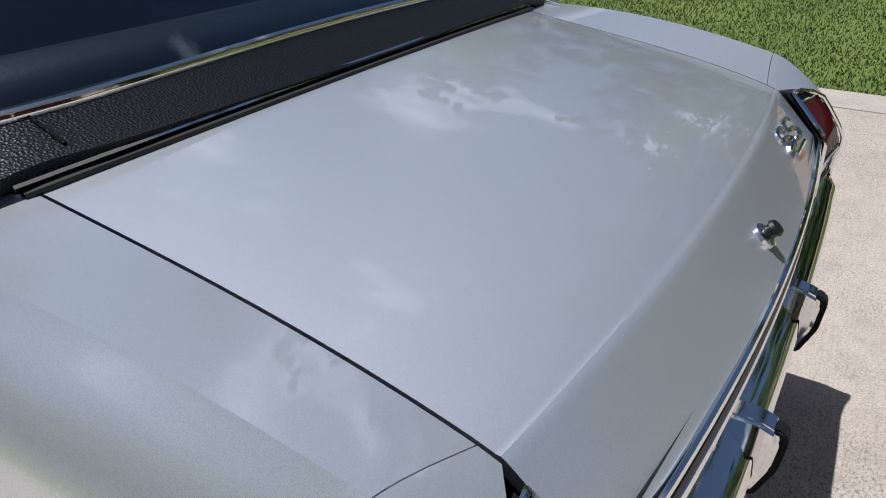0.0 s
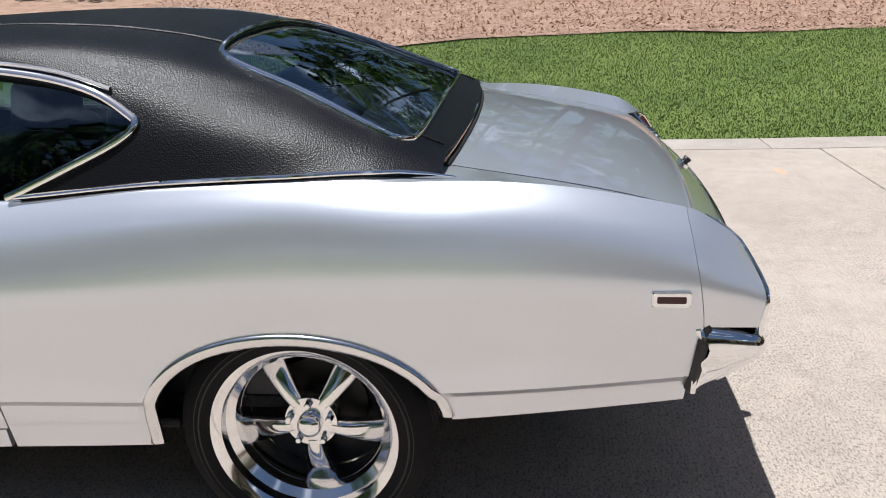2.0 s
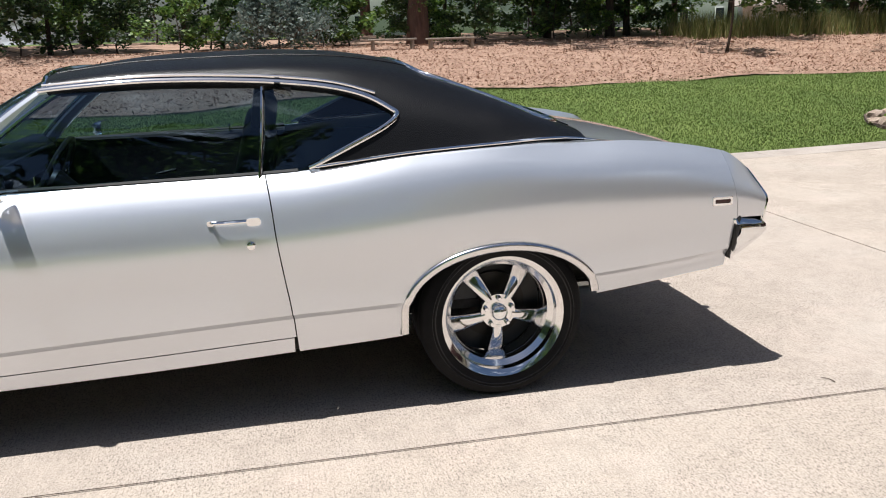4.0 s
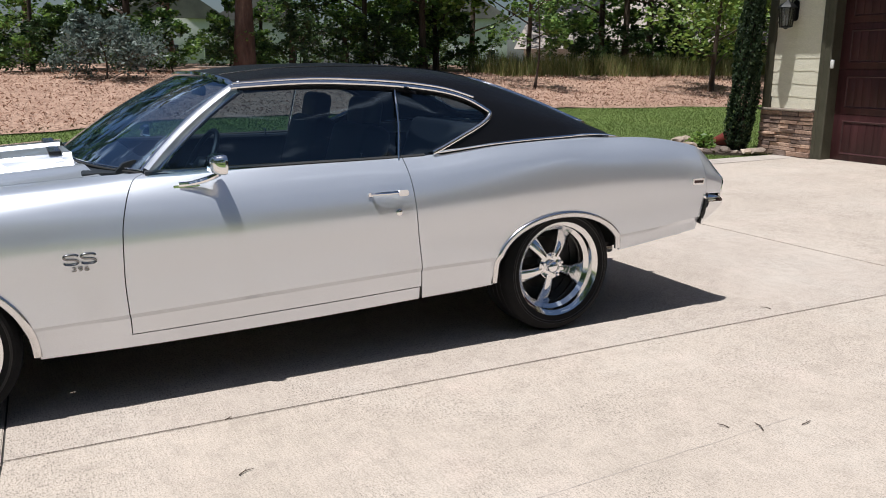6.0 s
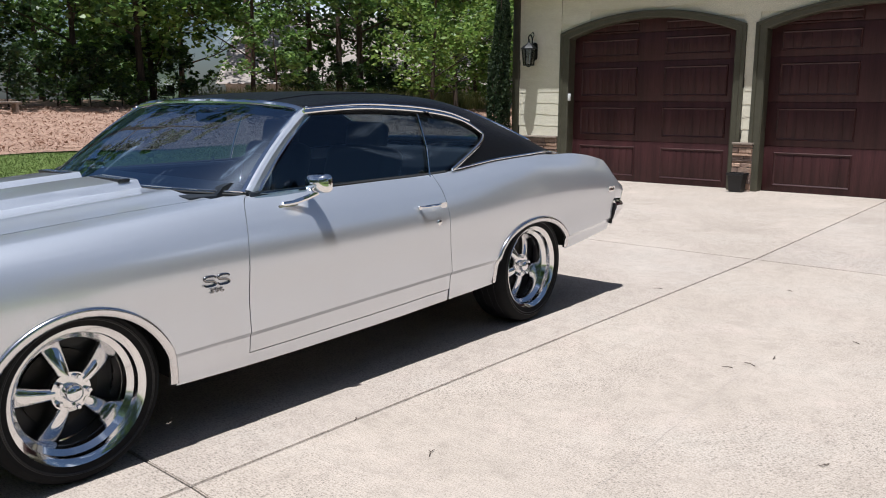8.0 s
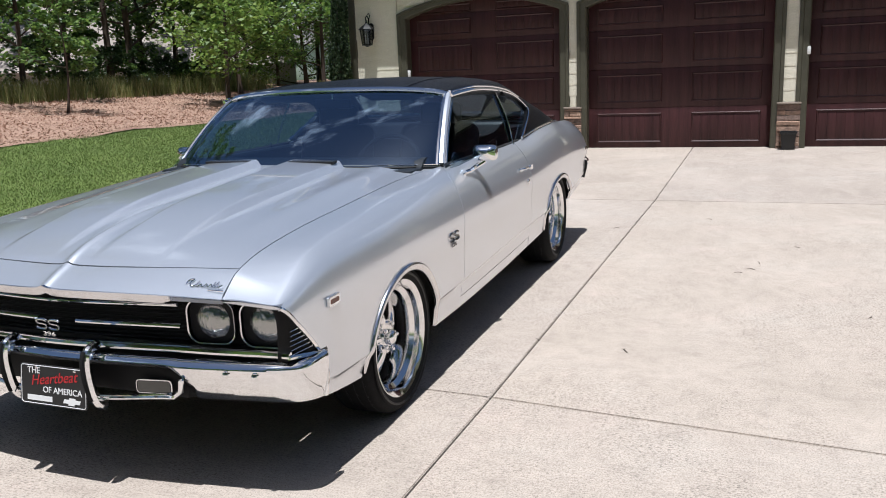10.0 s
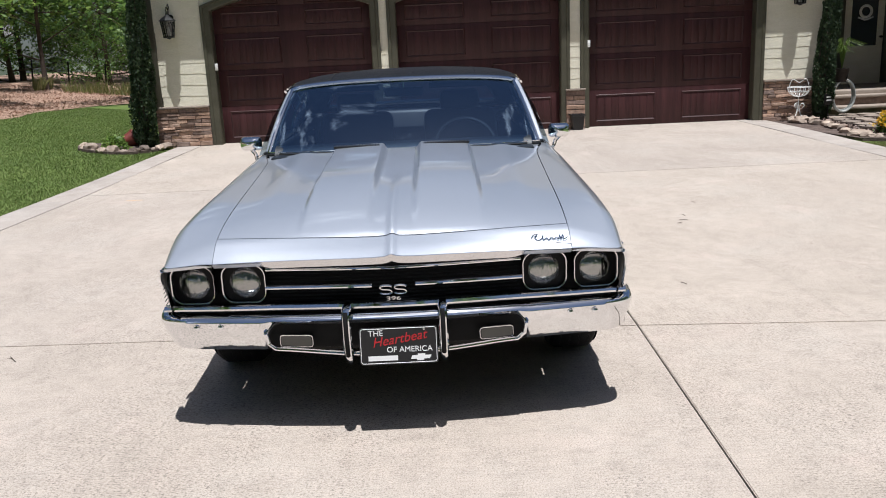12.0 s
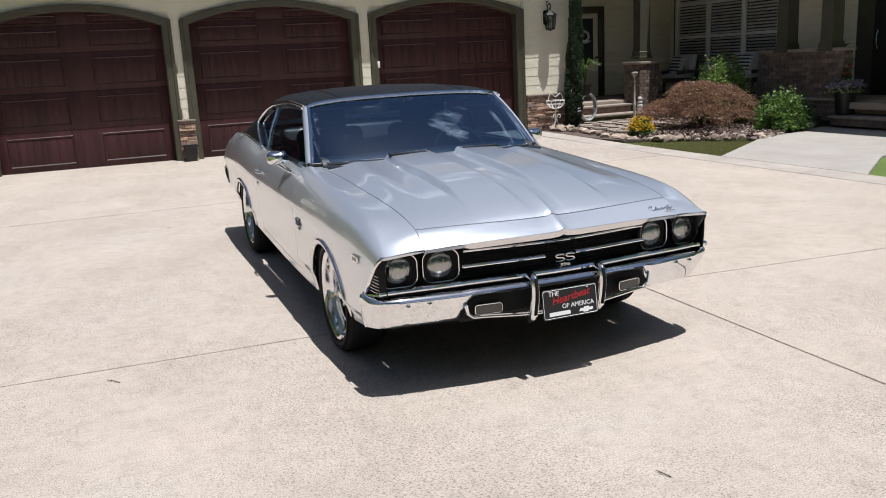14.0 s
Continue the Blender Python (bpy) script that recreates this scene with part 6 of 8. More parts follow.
# arch mouldings and inner wells
for side in (-1, 1):
    for key, (cx, cz, ra, rb) in ARCH.items():
        line = [(cx + ra, z) for z in np.linspace(.2, cz, 8)[:-1]] + [(cx + ra * math.cos(a), cz + rb * math.sin(a)) for a in np.linspace(0, math.pi, 40)] + [(cx - ra, z) for z in np.linspace(cz, .2, 8)[1:]]
        band = []
        for x, z in line:
            if z > section(x, 0)[1] + .004:
                d = Vector((x - cx, 0, max(z - cz, 0) * ra / rb)).normalized()
                at = at_height(x, z, side)
                band.append([at + Vector((d.x * r, side * o, d.z * r)) for r, o in ((.006, -.002), (.005, .007), (-.003, .011), (-.016, .009), (-.026, .005), (-.029, -.004), (-.024, -.014))])
        bm = grid_mesh(band)
        bmesh.ops.recalc_face_normals(bm, faces=bm.faces)
        part("arch_moulding", bm, BRUSHED, car, "bright wheel arch moulding", 60)
        bm = bmesh.new()
        arc = [p for p in line if p[1] > section(p[0], 0)[1] + .004]
        ring = [[bm.verts.new((cx + (x - cx) * f, side * yy, cz + (z - cz) * f)) for x, z in arc] for f, yy in ((1.02, .925), (1.10, .60))]
        ring.append([bm.verts.new((cx + (x - cx) * .02, side * .59, cz)) for x, z in arc])
        for u, v in zip(ring, ring[1:]):
            for k in range(len(u) - 1):
                bm.faces.new((u[k], u[k + 1], v[k + 1], v[k]))
        part("wheel_well", bm, UNDER, car)

# underside and sills
part("floor_pan", box((0, 0, .30), (1.9, 1.66, .09), .02), UNDER, car)
part("front_frame", box((-1.55, 0, .36), (1.2, .95, .16), .02), UNDER, car)
part("rear_frame", box((1.75, 0, .44), (1.35, 1.0, .14), .02), UNDER, car)
part("trunk_floor", box((1.985, 0, .575), (1.07, 1.70, .02), .004), UNDER, car)
part("fuel_tank", box((2.05, 0, .36), (.62, .9, .14), .04), UNDER, car)
for side in (-1, 1):
    part("exhaust_pipe", tube([(-.6, side * .35, .20), (1.1, side * .38, .21), (1.8, side * .46, .30), (2.12, side * .48, .30)], .03, 10), BRUSHED, car)
# unseen strips added beside floor_pan to keep sun from leaking onto the ground
for side in (-1, 1):
    part("sill_light_stop", box((.18, side * .815, .335), (1.76, .09, .03), .006), UNDER, car)
part("rear_axle", tube([(1.4225, -.62, .33), (1.4225, .62, .33)], .045, 12), UNDER, car)
part("inner_fender", box((-1.55, 0, .44), (1.15, 1.20, .015), .004), UNDER, car)
part("toe_board", box((-.90, 0, .42), (.24, 1.56, .015), .004), UNDER, car)
part("firewall", box((-.80, 0, .66), (.05, 1.5, .52), .01), BLACK, car)

# --- front end ---
part("grille_back", box((-2.175, 0, .60), (.03, 1.74, .19), .01), GRILLE, car)
bm = bmesh.new()
for k in range(9):
    z = .548 + .0150 * k
    add_tube(bm, [Vector((nose_x(y) + .085, y, z)) for y in np.linspace(-.50, .50, 21)], .0028, 5)
part("grille_slats", bm, GRILLE, car)
for side in (-1, 1):
    bar = [Vector((nose_x(y) + .045, y, .607)) for y in np.linspace(.085 * side, .505 * side, 16)]
    part("grille_bar", tube(bar, .0085, 8, False, .8), CHROME, car)
part("grille_top_bar", tube([Vector((nose_x(y) + .045, y, .680 - .004 * (1 - abs(y) / .5))) for y in np.linspace(-.50, .50, 31)], .006, 8), CHROME, car)
part("grille_lower_bar", tube([Vector((nose_x(y) + .022, y, .534)) for y in np.linspace(-.915, .915, 51)], .0125, 8, False, .8), CHROME, car)
part("front_valance", box((-2.20, 0, .45), (.05, 1.76, .14), .01), BLACK, car)
for side in (-1, 1):
    for cy, cx in ((.597, -2.232), (.803, -2.222)):
        c = Vector((cx, side * cy, .617))
        yaw = Matrix.Rotation(radians(-6 * side), 4, "Z")
        face = Matrix.Translation(c) @ yaw @ Matrix.Rotation(radians(-90), 4, "Y")       # local z -> -x, local x -> z
        lamp = part("headlight", lathe([(0, .026), (.03, .023), (.050, .016), (.064, .006), (.070, -.004), (.072, -.010)], 40, face), CLEAR_LENS, car, "round sealed headlight with fluted glass", 60)
        part("headlight_ring", lathe([(.0715, -.010), (.072, .004), (.0735, .006), (.075, .002), (.075, -.012)], 40, face), BRUSHED, lamp)
        out, inn = rounded(.156, .180, .048, 7), rounded(.147, .171, .044, 7)
        bm = bmesh.new()
        A = [bm.verts.new(face @ Vector((x, y, .0))) for x, y in out]
        B = [bm.verts.new(face @ Vector((x, y, .024))) for x, y in out]
        C = [bm.verts.new(face @ Vector((x, y, .022))) for x, y in inn]
        for u, v in ((A, B), (B, C)):
            for j in range(len(u)):
                bm.faces.new((u[j], u[(j + 1) % len(u)], v[(j + 1) % len(u)], v[j]))
        bmesh.ops.recalc_face_normals(bm, faces=bm.faces)
        part("headlight_bezel", bm, BRUSHED, lamp, "bright rounded square bezel")
        bm = prism(rounded(.150, .174, .045, 7), .016, face @ Matrix.Translation((0, 0, -.010)))
        part("bezel_plate", bm, GRILLE, lamp)
    # dark wrap-round corner with bright louvres
    rows = [2.5, 2.75, 3.0, 3.4, 3.8, 4.2, 4.6, 5.0, 5.4]
    P = [[on_side(-2.300 + (FRONT_END(s) + .002 + 2.300) * k / 10, s, side, -.006 - .022 * (1 - k / 10) ** 2) for k in range(11)] for s in rows]
    corner = part("corner_panel", grid_mesh(P, flip=side > 0), GRILLE, car, "dark louvred corner beside the headlights")
    for k in range(6):
        z = .530 + .0165 * k
        e = FRONT_END(s_at(-2.20, z)) - .006
        if e > -2.262:
            part("louvre", tube([at_height(x, z, side, -.003) for x in np.linspace(-2.270, e, 6)], .0019, 5), BRUSHED, corner)
    edge = [on_side(FRONT_END(s), s, side, .001) for s in (5.6, 5.2, 4.8, 4.4, 4.0, 3.6, 3.2, 2.9, 2.72, 2.5)]
    part("corner_moulding", tube(edge, .0085, 6), CHROME, corner)
    low_edge = [at_height(x, .492 + .20 * (-2.102 - x), side, .002) for x in np.linspace(-2.102, -2.285, 9)]
    part("corner_moulding", tube(low_edge, .008, 6), CHROME, corner)

# front bumper, a bent bar with a raised centre
def bumper_bar(name, plan, table, sign, label, end_x):
    """A chrome bar swept along half a plan, mirrored; each row of the table: inset, height in the middle, height further out."""
    half = smooth_loop(plan, 12, False)
    path_pts = [(x, -y) for x, y in half[::-1]] + half[1:]
    bm = bmesh.new()
    rings = []
    for k, (x, y) in enumerate(path_pts):
        (xa, ya), (xb, yb) = path_pts[max(k - 1, 0)], path_pts[min(k + 1, len(path_pts) - 1)]
        n = Vector((-(yb - ya), xb - xa, 0)).normalized()
        n = n if n.x * sign < 0 or abs(y) > .9 and n.y * y < 0 else -n
        f = smooth(.47, .525, abs(y))
        n = Vector((-sign, 0, 0))
        ring = [Vector((x, y, zc + (zo - zc) * f)) + n * i for i, zc, zo in table]
        g = (.14 if sign > 0 else .22) * smooth(.86, .955, abs(y))
        for p, (i, zc, zo) in zip(ring, table):
            p.y -= math.copysign(min(i, .12) * g, y)
            p.x = min(p.x, end_x) if sign < 0 else max(p.x, end_x)
        rings.append([bm.verts.new(p) for p in ring])
    for a, b in zip(rings, rings[1:]):
        for j in range(len(a) - 1):
            bm.faces.new((a[j], a[j + 1], b[j + 1], b[j]))
    bmesh.ops.recalc_face_normals(bm, faces=bm.faces)
    flange(bm, .012)
    return part(name, bm, CHROME, car, label, 50)


FRONT_PLAN = [(-2.380, 0), (-2.374, .22), (-2.353, .50), (-2.320, .74), (-2.292, .872), (-2.240, .948), (-2.130, .968)]
bx = pchip([y for x, y in FRONT_PLAN], [x for x, y in FRONT_PLAN])
front_bumper = bumper_bar("front_bumper", FRONT_PLAN, [(.070, .508, .504), (.04, .508, .505), (.02, .506, .502), (.006, .499, .493), (0, .488, .480), (.007, .482, .466), (.018, .470, .444), (.032, .461, .420), (.050, .454, .394), (.070, .449, .366), (.091, .446, .340)], -1, "chrome front bumper with openings for the turn lamps", -2.125)


def pan(z, plan, inset, back):
    """A dark sheet that closes the space behind a bumper."""
    half = [(x + (inset if x < 0 else -inset), max(y - inset, 0)) for x, y in smooth_loop(plan, 4, False)]
    outline = half + [(back, half[-1][1]), (back, -half[-1][1])] + [(x, -y) for x, y in half[::-1]][:-1]
    return prism(outline, .012, Matrix.Translation((0, 0, z)))

part("splash_pan", pan(.492, FRONT_PLAN, .03, -1.95), BLACK, front_bumper)
part("splash_pan", pan(.372, FRONT_PLAN, .085, -1.95), BLACK, front_bumper)
# the lower centre bar that frames the lamp openings
rail_pts = [Vector((float(bx(abs(y))) + .028, y, .338 + .028 * smooth(.10, .52, abs(y)))) for y in np.linspace(-.478, .478, 49)]
rail_pts = [Vector((float(bx(.512)) + .022, -.514, .430)), Vector((float(bx(.508)) + .024, -.506, .388))] + rail_pts + [Vector((float(bx(.508)) + .024, .506, .388)), Vector((float(bx(.512)) + .022, .514, .430))]
part("bumper_lower_bar", tube(rail_pts, .0095, 10), CHROME, front_bumper)
part("bumper_recess", box((-2.285, 0, .408), (.04, 1.04, .11), .01), GRILLE, front_bumper)
for side in (-1, 1):
    y0 = side * .395
    lampbox = part("turn_lamp", prism(rounded(.040, .125, .008), .012, Matrix.Translation((-2.318, y0, .394)) @ Matrix.Rotation(radians(-8 * side), 4, "Z") @ Matrix.Rotation(radians(-90), 4, "Y")), TURN_LENS, car, "small rectangular turn lamp in the bumper")
    m = Matrix.Translation((-2.324, y0, .394)) @ Matrix.Rotation(radians(-8 * side), 4, "Z") @ Matrix.Rotation(radians(-90), 4, "Y")
    part("lamp_frame", tube([m @ Vector((x, y, .004)) for x, y in rounded(.046, .133, .012)], .0022, 6, True), CHROME, lampbox)
    guard = [(-2.345, side * .186, .312), (-2.382, side * .186, .345), (-2.400, side * .186, .42), (-2.402, side * .186, .485), (-2.388, side * .186, .524), (-2.345, side * .186, .532)]
    g = part("bumper_guard", tube(smooth_loop(guard, 5, False), .021, 10, False, .8), CHROME, front_bumper, "upright chrome bumper guard")
    strip = [Vector(p) + Vector((-.020, 0, .003)) for p in guard[1:5]]
    part("guard_cushion", tube(smooth_loop(strip, 5, False), .009, 8), RUBBER, g)
    for y, z in ((.69, .462), (.79, .458)):
        part("bumper_bolt", lathe([(.012, 0), (.011, .004), (.005, .007), (0, .0075)], 16, Matrix.Translation((float(bx(y)) + .004, side * y, z)) @ Matrix.Rotation(radians(-90), 4, "Y")), CHROME, front_bumper)

# front plate with its wording
plate_m = Matrix.Translation((-2.392, -.010, .380)) @ Matrix.Rotation(radians(8), 4, "Y") @ Matrix.Rotation(radians(90), 4, "Z") @ Matrix.Rotation(radians(90), 4, "X") @ Matrix.Rotation(radians(180), 4, "Y")
plate = part("front_plate", prism(rounded(.304, .146, .012), .004, plate_m @ Matrix.Translation((0, 0, -.002))), BLACK, car, "black novelty front plate with red and white lettering")
part("plate_border", tube([plate_m @ Vector((x, y, .0022)) for x, y in rounded(.294, .136, .010)], .0014, 5, True), WHITE_INK, plate)
letters("plate_lettering", "THE", .032, WHITE_INK, plate_m @ Matrix.Translation((-.088, .050, .0025)), plate, .0008)
letters("plate_lettering", "Heartbeat", .052, RED_INK, plate_m @ Matrix.Translation((.002, .026, .0025)) @ Matrix.Rotation(radians(8), 4, "Z"), plate, .0012, "", .35)
letters("plate_lettering", "OF AMERICA", .031, WHITE_INK, plate_m @ Matrix.Translation((.042, -.016, .0028)), plate, .0008)
bm = bmesh.new()
add_box(bm, (0, 0, 0), (.115, .019, .0012), 0)
bm.transform(plate_m @ Matrix.Translation((-.062, -.048, .0028)))
part("plate_name_bar", bm, WHITE_INK, plate)
part("plate_mark", prism([(-.04, -.007), (-.034, .007), (-.012, .007), (-.012, .013), (.016, .013), (.016, .007), (.04, .007), (.034, -.007), (.012, -.007), (.012, -.013), (-.016, -.013), (-.016, -.007)], .0012, plate_m @ Matrix.Translation((.085, -.048, .0022))), WHITE_INK, plate)
for x in (-.075, .10):
    part("plate_screw", lathe([(.006, 0), (.004, .003), (0, .0035)], 12, plate_m @ Matrix.Translation((x, .062, .002))), CHROME, plate)


# --- badges ---
def s_shape(w, h):
    """A squared double-bend stroke."""
    return smooth_loop([(w * .5, h * .34), (w * .30, h * .5), (-w * .30, h * .5), (-w * .5, h * .28), (-w * .28, h * .04), (w * .28, -h * .04), (w * .5, -h * .28), (w * .30, -h * .5), (-w * .30, -h * .5), (-w * .5, -h * .34)], 4, False)


def badge(name, m, size, label, mat=CHROME):
    """A pair of double-bend strokes over a small number."""
    bm = bmesh.new()
    for dx in (-.56, .56):
        add_tube(bm, [m @ Vector((dx * size + x, y, .003)) for x, y in s_shape(size * .92, size * .66)], size * .095, 6, False, .7)
    bmesh.ops.recalc_face_normals(bm, faces=bm.faces)
    b = part(name, bm, mat, car, label, 60)
    letters("badge_number", "396", size * .46, mat, m @ Matrix.Translation((0, -size * .72, .001)) @ Matrix.Diagonal((1.7, 1, 1, 1)), b, .002)
    return b


to_front = Matrix.Rotation(radians(-90), 4, "Z") @ Matrix.Rotation(radians(90), 4, "X")
badge("grille_badge", Matrix.Translation((-2.366, 0, .600)) @ to_front, .050, "chrome grille badge with a number below")
for side in (-1, 1):
    turn = Matrix.Rotation(radians(90), 4, "X") if side < 0 else Matrix.Rotation(radians(180), 4, "Z") @ Matrix.Rotation(radians(90), 4, "X")
    p = at_height(-.88, .648, side, .001)
    badge("fender_badge", Matrix.Translation(p) @ turn, .056, "dark chrome fender badge with a number below", DARK_CHROME)
# script on the nose: a wavy bright stroke with a bar below
for name, pts, r in (("nose_script", [(-.075, .0), (-.068, .016), (-.05, .02), (-.062, .004), (-.05, -.008), (-.035, .0), (-.028, .014), (-.03, -.008), (-.016, .002), (-.008, -.008), (.004, .004), (.012, -.006), (.022, .004), (.03, -.006), (.036, .014), (.04, -.006), (.048, .016), (.052, -.006), (.066, .004)], .0024),):
    m = Matrix.Translation((-2.285, -.62, .752)) @ Matrix.Rotation(radians(-90), 4, "Z") @ Matrix.Rotation(radians(42), 4, "X")
    bm = bmesh.new()
    add_tube(bm, [m @ Vector((x, y, .004)) for x, y in smooth_loop(pts, 4, False)], r, 6)
    add_tube(bm, [m @ Vector((.018, -.018, .003)), m @ Vector((.078, -.018, .003))], .003, 6, False, .6)
    part(name, bm, CHROME, car, "chrome script ornament on the nose")
m = Matrix.Translation((2.478, .47, deck_z(2.478, .47) + .002)) @ Matrix.Rotation(radians(90), 4, "Z") @ Matrix.Rotation(radians(38), 4, "X")
bm = bmesh.new()
for dx in (-.035, .035):
    add_tube(bm, [m @ Vector((dx + x, y, .004)) for x, y in s_shape(.058, .042)], .006, 6)
add_tube(bm, [m @ Vector((-.05, -.036, .003)), m @ Vector((.05, -.036, .003))], .005, 6)
part("boot_badge", bm, CHROME, car, "small chrome badge on the boot lid")

# --- side fittings ---
for side in (-1, 1):
    # door handle
    h = part("door_handle", tube(smooth_loop([at_height(.34, .815, side, .006), at_height(.36, .816, side, .026), at_height(.42, .817, side, .030), at_height(.475, .817, side, .028)], 5, False), [.007] * 5 + [.008] * 11, 8, False, .8), CHROME, car, "chrome door handle")
    c = at_height(.488, .815, side, .014)
    part("push_button", prism(rounded(.050, .028, .011), .016, Matrix.Translation(c + Vector((0, -.009 * -side, 0))) @ Matrix.Rotation(radians(90), 4, "X")), CHROME, h)
    part("handle_foot", prism(rounded(.024, .018, .007), .012, Matrix.Translation(at_height(.338, .813, side, .0)) @ Matrix.Rotation(radians(90), 4, "X")), CHROME, h)
    c = at_height(.472, .725, side, .0)
    part("door_lock", lathe([(.016, 0), (.015, .006), (.009, .009), (0, .008)], 20, Matrix.Translation(c) @ Matrix.Rotation(radians(90 if side < 0 else -90), 4, "X")), CHROME, car)
    # side marker lamps
    for x, z, w, mat in ((2.335, .752, .088, RED_LENS), (-2.035, .655, .078, RED_LENS)):
        c = at_height(x, z, side, .0)
        turn = Matrix.Rotation(radians(90 if side < 0 else -90), 4, "X")
        b = part("side_marker", prism(rounded(w, .036, .004), .010, Matrix.Translation(c) @ turn, .002), CHROME, car, "small chrome-framed side marker lamp")
        part("marker_lens", prism(rounded(w - .022, .016, .003), .0115, Matrix.Translation(c) @ turn), DARK_RED_LENS if x > 0 else AMBER, b)
    # mirror
    foot = at_height(-.43, .900, side, .006)
    head = Vector((-.315, side * .950, .985))
    mm = part("mirror_arm", tube(smooth_loop([foot + Vector((-.05, 0, .002)), foot + Vector((0, side * .012, .006)), foot + Vector((.06, side * .028, .022)), head + Vector((-.015, 0, -.040))], 5, False), [.010] * 6 + [.012] * 6 + [.012] * 4, 8), CHROME, car, "chrome wing mirror")
    part("mirror_foot", prism(rounded(.11, .018, .008), .008, Matrix.Translation(foot + Vector((-.02, -side * .006, -.010))) @ Matrix.Rotation(radians(90 if side < 0 else -90), 4, "X"), .003), CHROME, mm)
    m = Matrix.Translation(head) @ Matrix.Rotation(radians(90), 4, "Y") @ Matrix.Rotation(radians(8 * side), 4, "X")
    shell = bmesh.new()
    out = rounded(.084, .132, .028, 6)
    rings = [[shell.verts.new(m @ Vector((x * f, y * f, d))) for x, y in out] for f, d in ((1, .0), (1.02, -.010), (.92, -.034), (.66, -.052), (.25, -.060))]
    for u, v in zip(rings, rings[1:]):
        for j in range(len(u)):
            shell.faces.new((u[j], u[(j + 1) % len(u)], v[(j + 1) % len(u)], v[j]))
    shell.faces.new(rings[-1])
    bmesh.ops.recalc_face_normals(shell, faces=shell.faces)
    part("mirror_shell", shell, CHROME, mm, "", 60)
    part("mirror_glass", prism(rounded(.077, .124, .026, 6), .002, m @ Matrix.Translation((0, 0, -.002))), CHROME, mm)

# --- rear end ---
part("rear_panel", grid_mesh([[Vector((2.556 - .038 * v * v + dx, v * .69, z)) for v in np.linspace(-1, 1, 31)] for z, dx in ((.815, -.01), (.79, .0), (.74, -.004), (.68, -.03), (.50, -.09))]), BLACK, car, "black panel between the tail lamps")
for z, r, dx, mat, nm in ((.800, .007, .006, CHROME, "rear_panel_moulding"), (.778, .010, .004, BLACK, "rear_panel_strip"), (.752, .007, .006, CHROME, "rear_panel_moulding"), (.722, .007, .0, CHROME, "rear_panel_moulding")):
    part(nm, tube([Vector((2.556 - .038 * v * v + dx, v * .685, z)) for v in np.linspace(-1, 1, 31)], r, 8), mat, car)
for side in (-1, 1):
    # outer edge along the end cap, inner edge beside the boot lid
    steps = np.linspace(6.55, 2.85, 19)
    outer = [on_side(float(REAR_END(s)) + .003, s, side, -.004) for s in steps]
    inner = [Vector((2.558 - .022 - 1.0 * max(0.0, p.z - .795), side * (.715 + .018 * smooth(.8, .9, p.z)), p.z)) for p in outer]

    def lamp_face(u, v, out=0.0):
        k = v * (len(outer) - 1)
        i = min(int(k), len(outer) - 2)
        a, b = outer[i].lerp(outer[i + 1], k - i), inner[i].lerp(inner[i + 1], k - i)
        return a.lerp(b, u) + Vector((.9, 0, .35)) * out
    lens = part("tail_lamp", grid_mesh([[lamp_face(u, v, -.004) for u in np.linspace(.16, .86, 6)] for v in np.linspace(.14, .66, 12)], side > 0), RED_LENS, car, "dark red ribbed tail lamp in a bright frame")
    for k in range(9):
        u = .16 + .70 * (k + .5) / 9
        part("lens_rib", tube([lamp_face(u, v, -.002) for v in np.linspace(.14, .66, 9)], .0036, 5), RED_LENS, lens)
    part("reversing_lamp", grid_mesh([[lamp_face(u, v, -.004) for u in np.linspace(.16, .86, 4)] for v in np.linspace(.74, .92, 4)], side > 0), RED_LENS, lens)
    part("lamp_housing", grid_mesh([[lamp_face(u, v, -.012) for u in np.linspace(0, 1, 6)] for v in np.linspace(0, 1, 14)], side > 0), BLACK, lens)
    part("lamp_back", box((2.40, side * .80, .76), (.10, .12, .16), .01), BLACK, lens)
    rim = [lamp_face(0, v, .001) for v in np.linspace(0, 1, 14)] + [lamp_face(u, 1, .001) for u in (.33, .66, 1)] + [lamp_face(1, v, .001) for v in np.linspace(.93, 0, 13)] + [lamp_face(u, 0, .001) for u in (.66, .33)]
    part("tail_lamp_frame", tube(rim, .0062, 8, True), CHROME, lens)
    for v0, v1 in ((.12, .68), (.73, .93)):
        frame_line = [lamp_face(.13, v, .0) for v in np.linspace(v0, v1, 8)] + [lamp_face(.89, v, .0) for v in np.linspace(v1, v0, 8)]
        part("lens_frame", tube(frame_line, .0036, 6, True), CHROME, lens)
c = Vector((2.520, 0, deck_z(2.520, 0)))
m = Matrix.Translation(c) @ Matrix.Rotation(radians(40), 4, "Y")
lock = part("boot_lock", lathe([(.022, -.004), (.021, .006), (.014, .010), (0, .010)], 20, m), CHROME, car)
part("lock_barrel", lathe([(.012, .0), (.012, .018), (.015, .022), (.012, .028), (0, .028)], 16, m), BLACK, lock)
REAR_PLAN = [(2.596, 0), (2.594, .3), (2.588, .6), (2.580, .80), (2.574, .89), (2.545, .944), (2.430, .956)]
rear_bumper = bumper_bar("rear_bumper", REAR_PLAN, [(i, z, z) for i, z in ((.15, .678), (.10, .672), (.05, .661), (.02, .650), (.005, .638), (0, .622), (.004, .606), (.016, .592), (.05, .564), (.09, .534), (.13, .508), (.155, .500))], 1, "chrome rear bumper", 2.408)
part("splash_pan", pan(.585, REAR_PLAN, .06, 2.30), BLACK, rear_bumper)
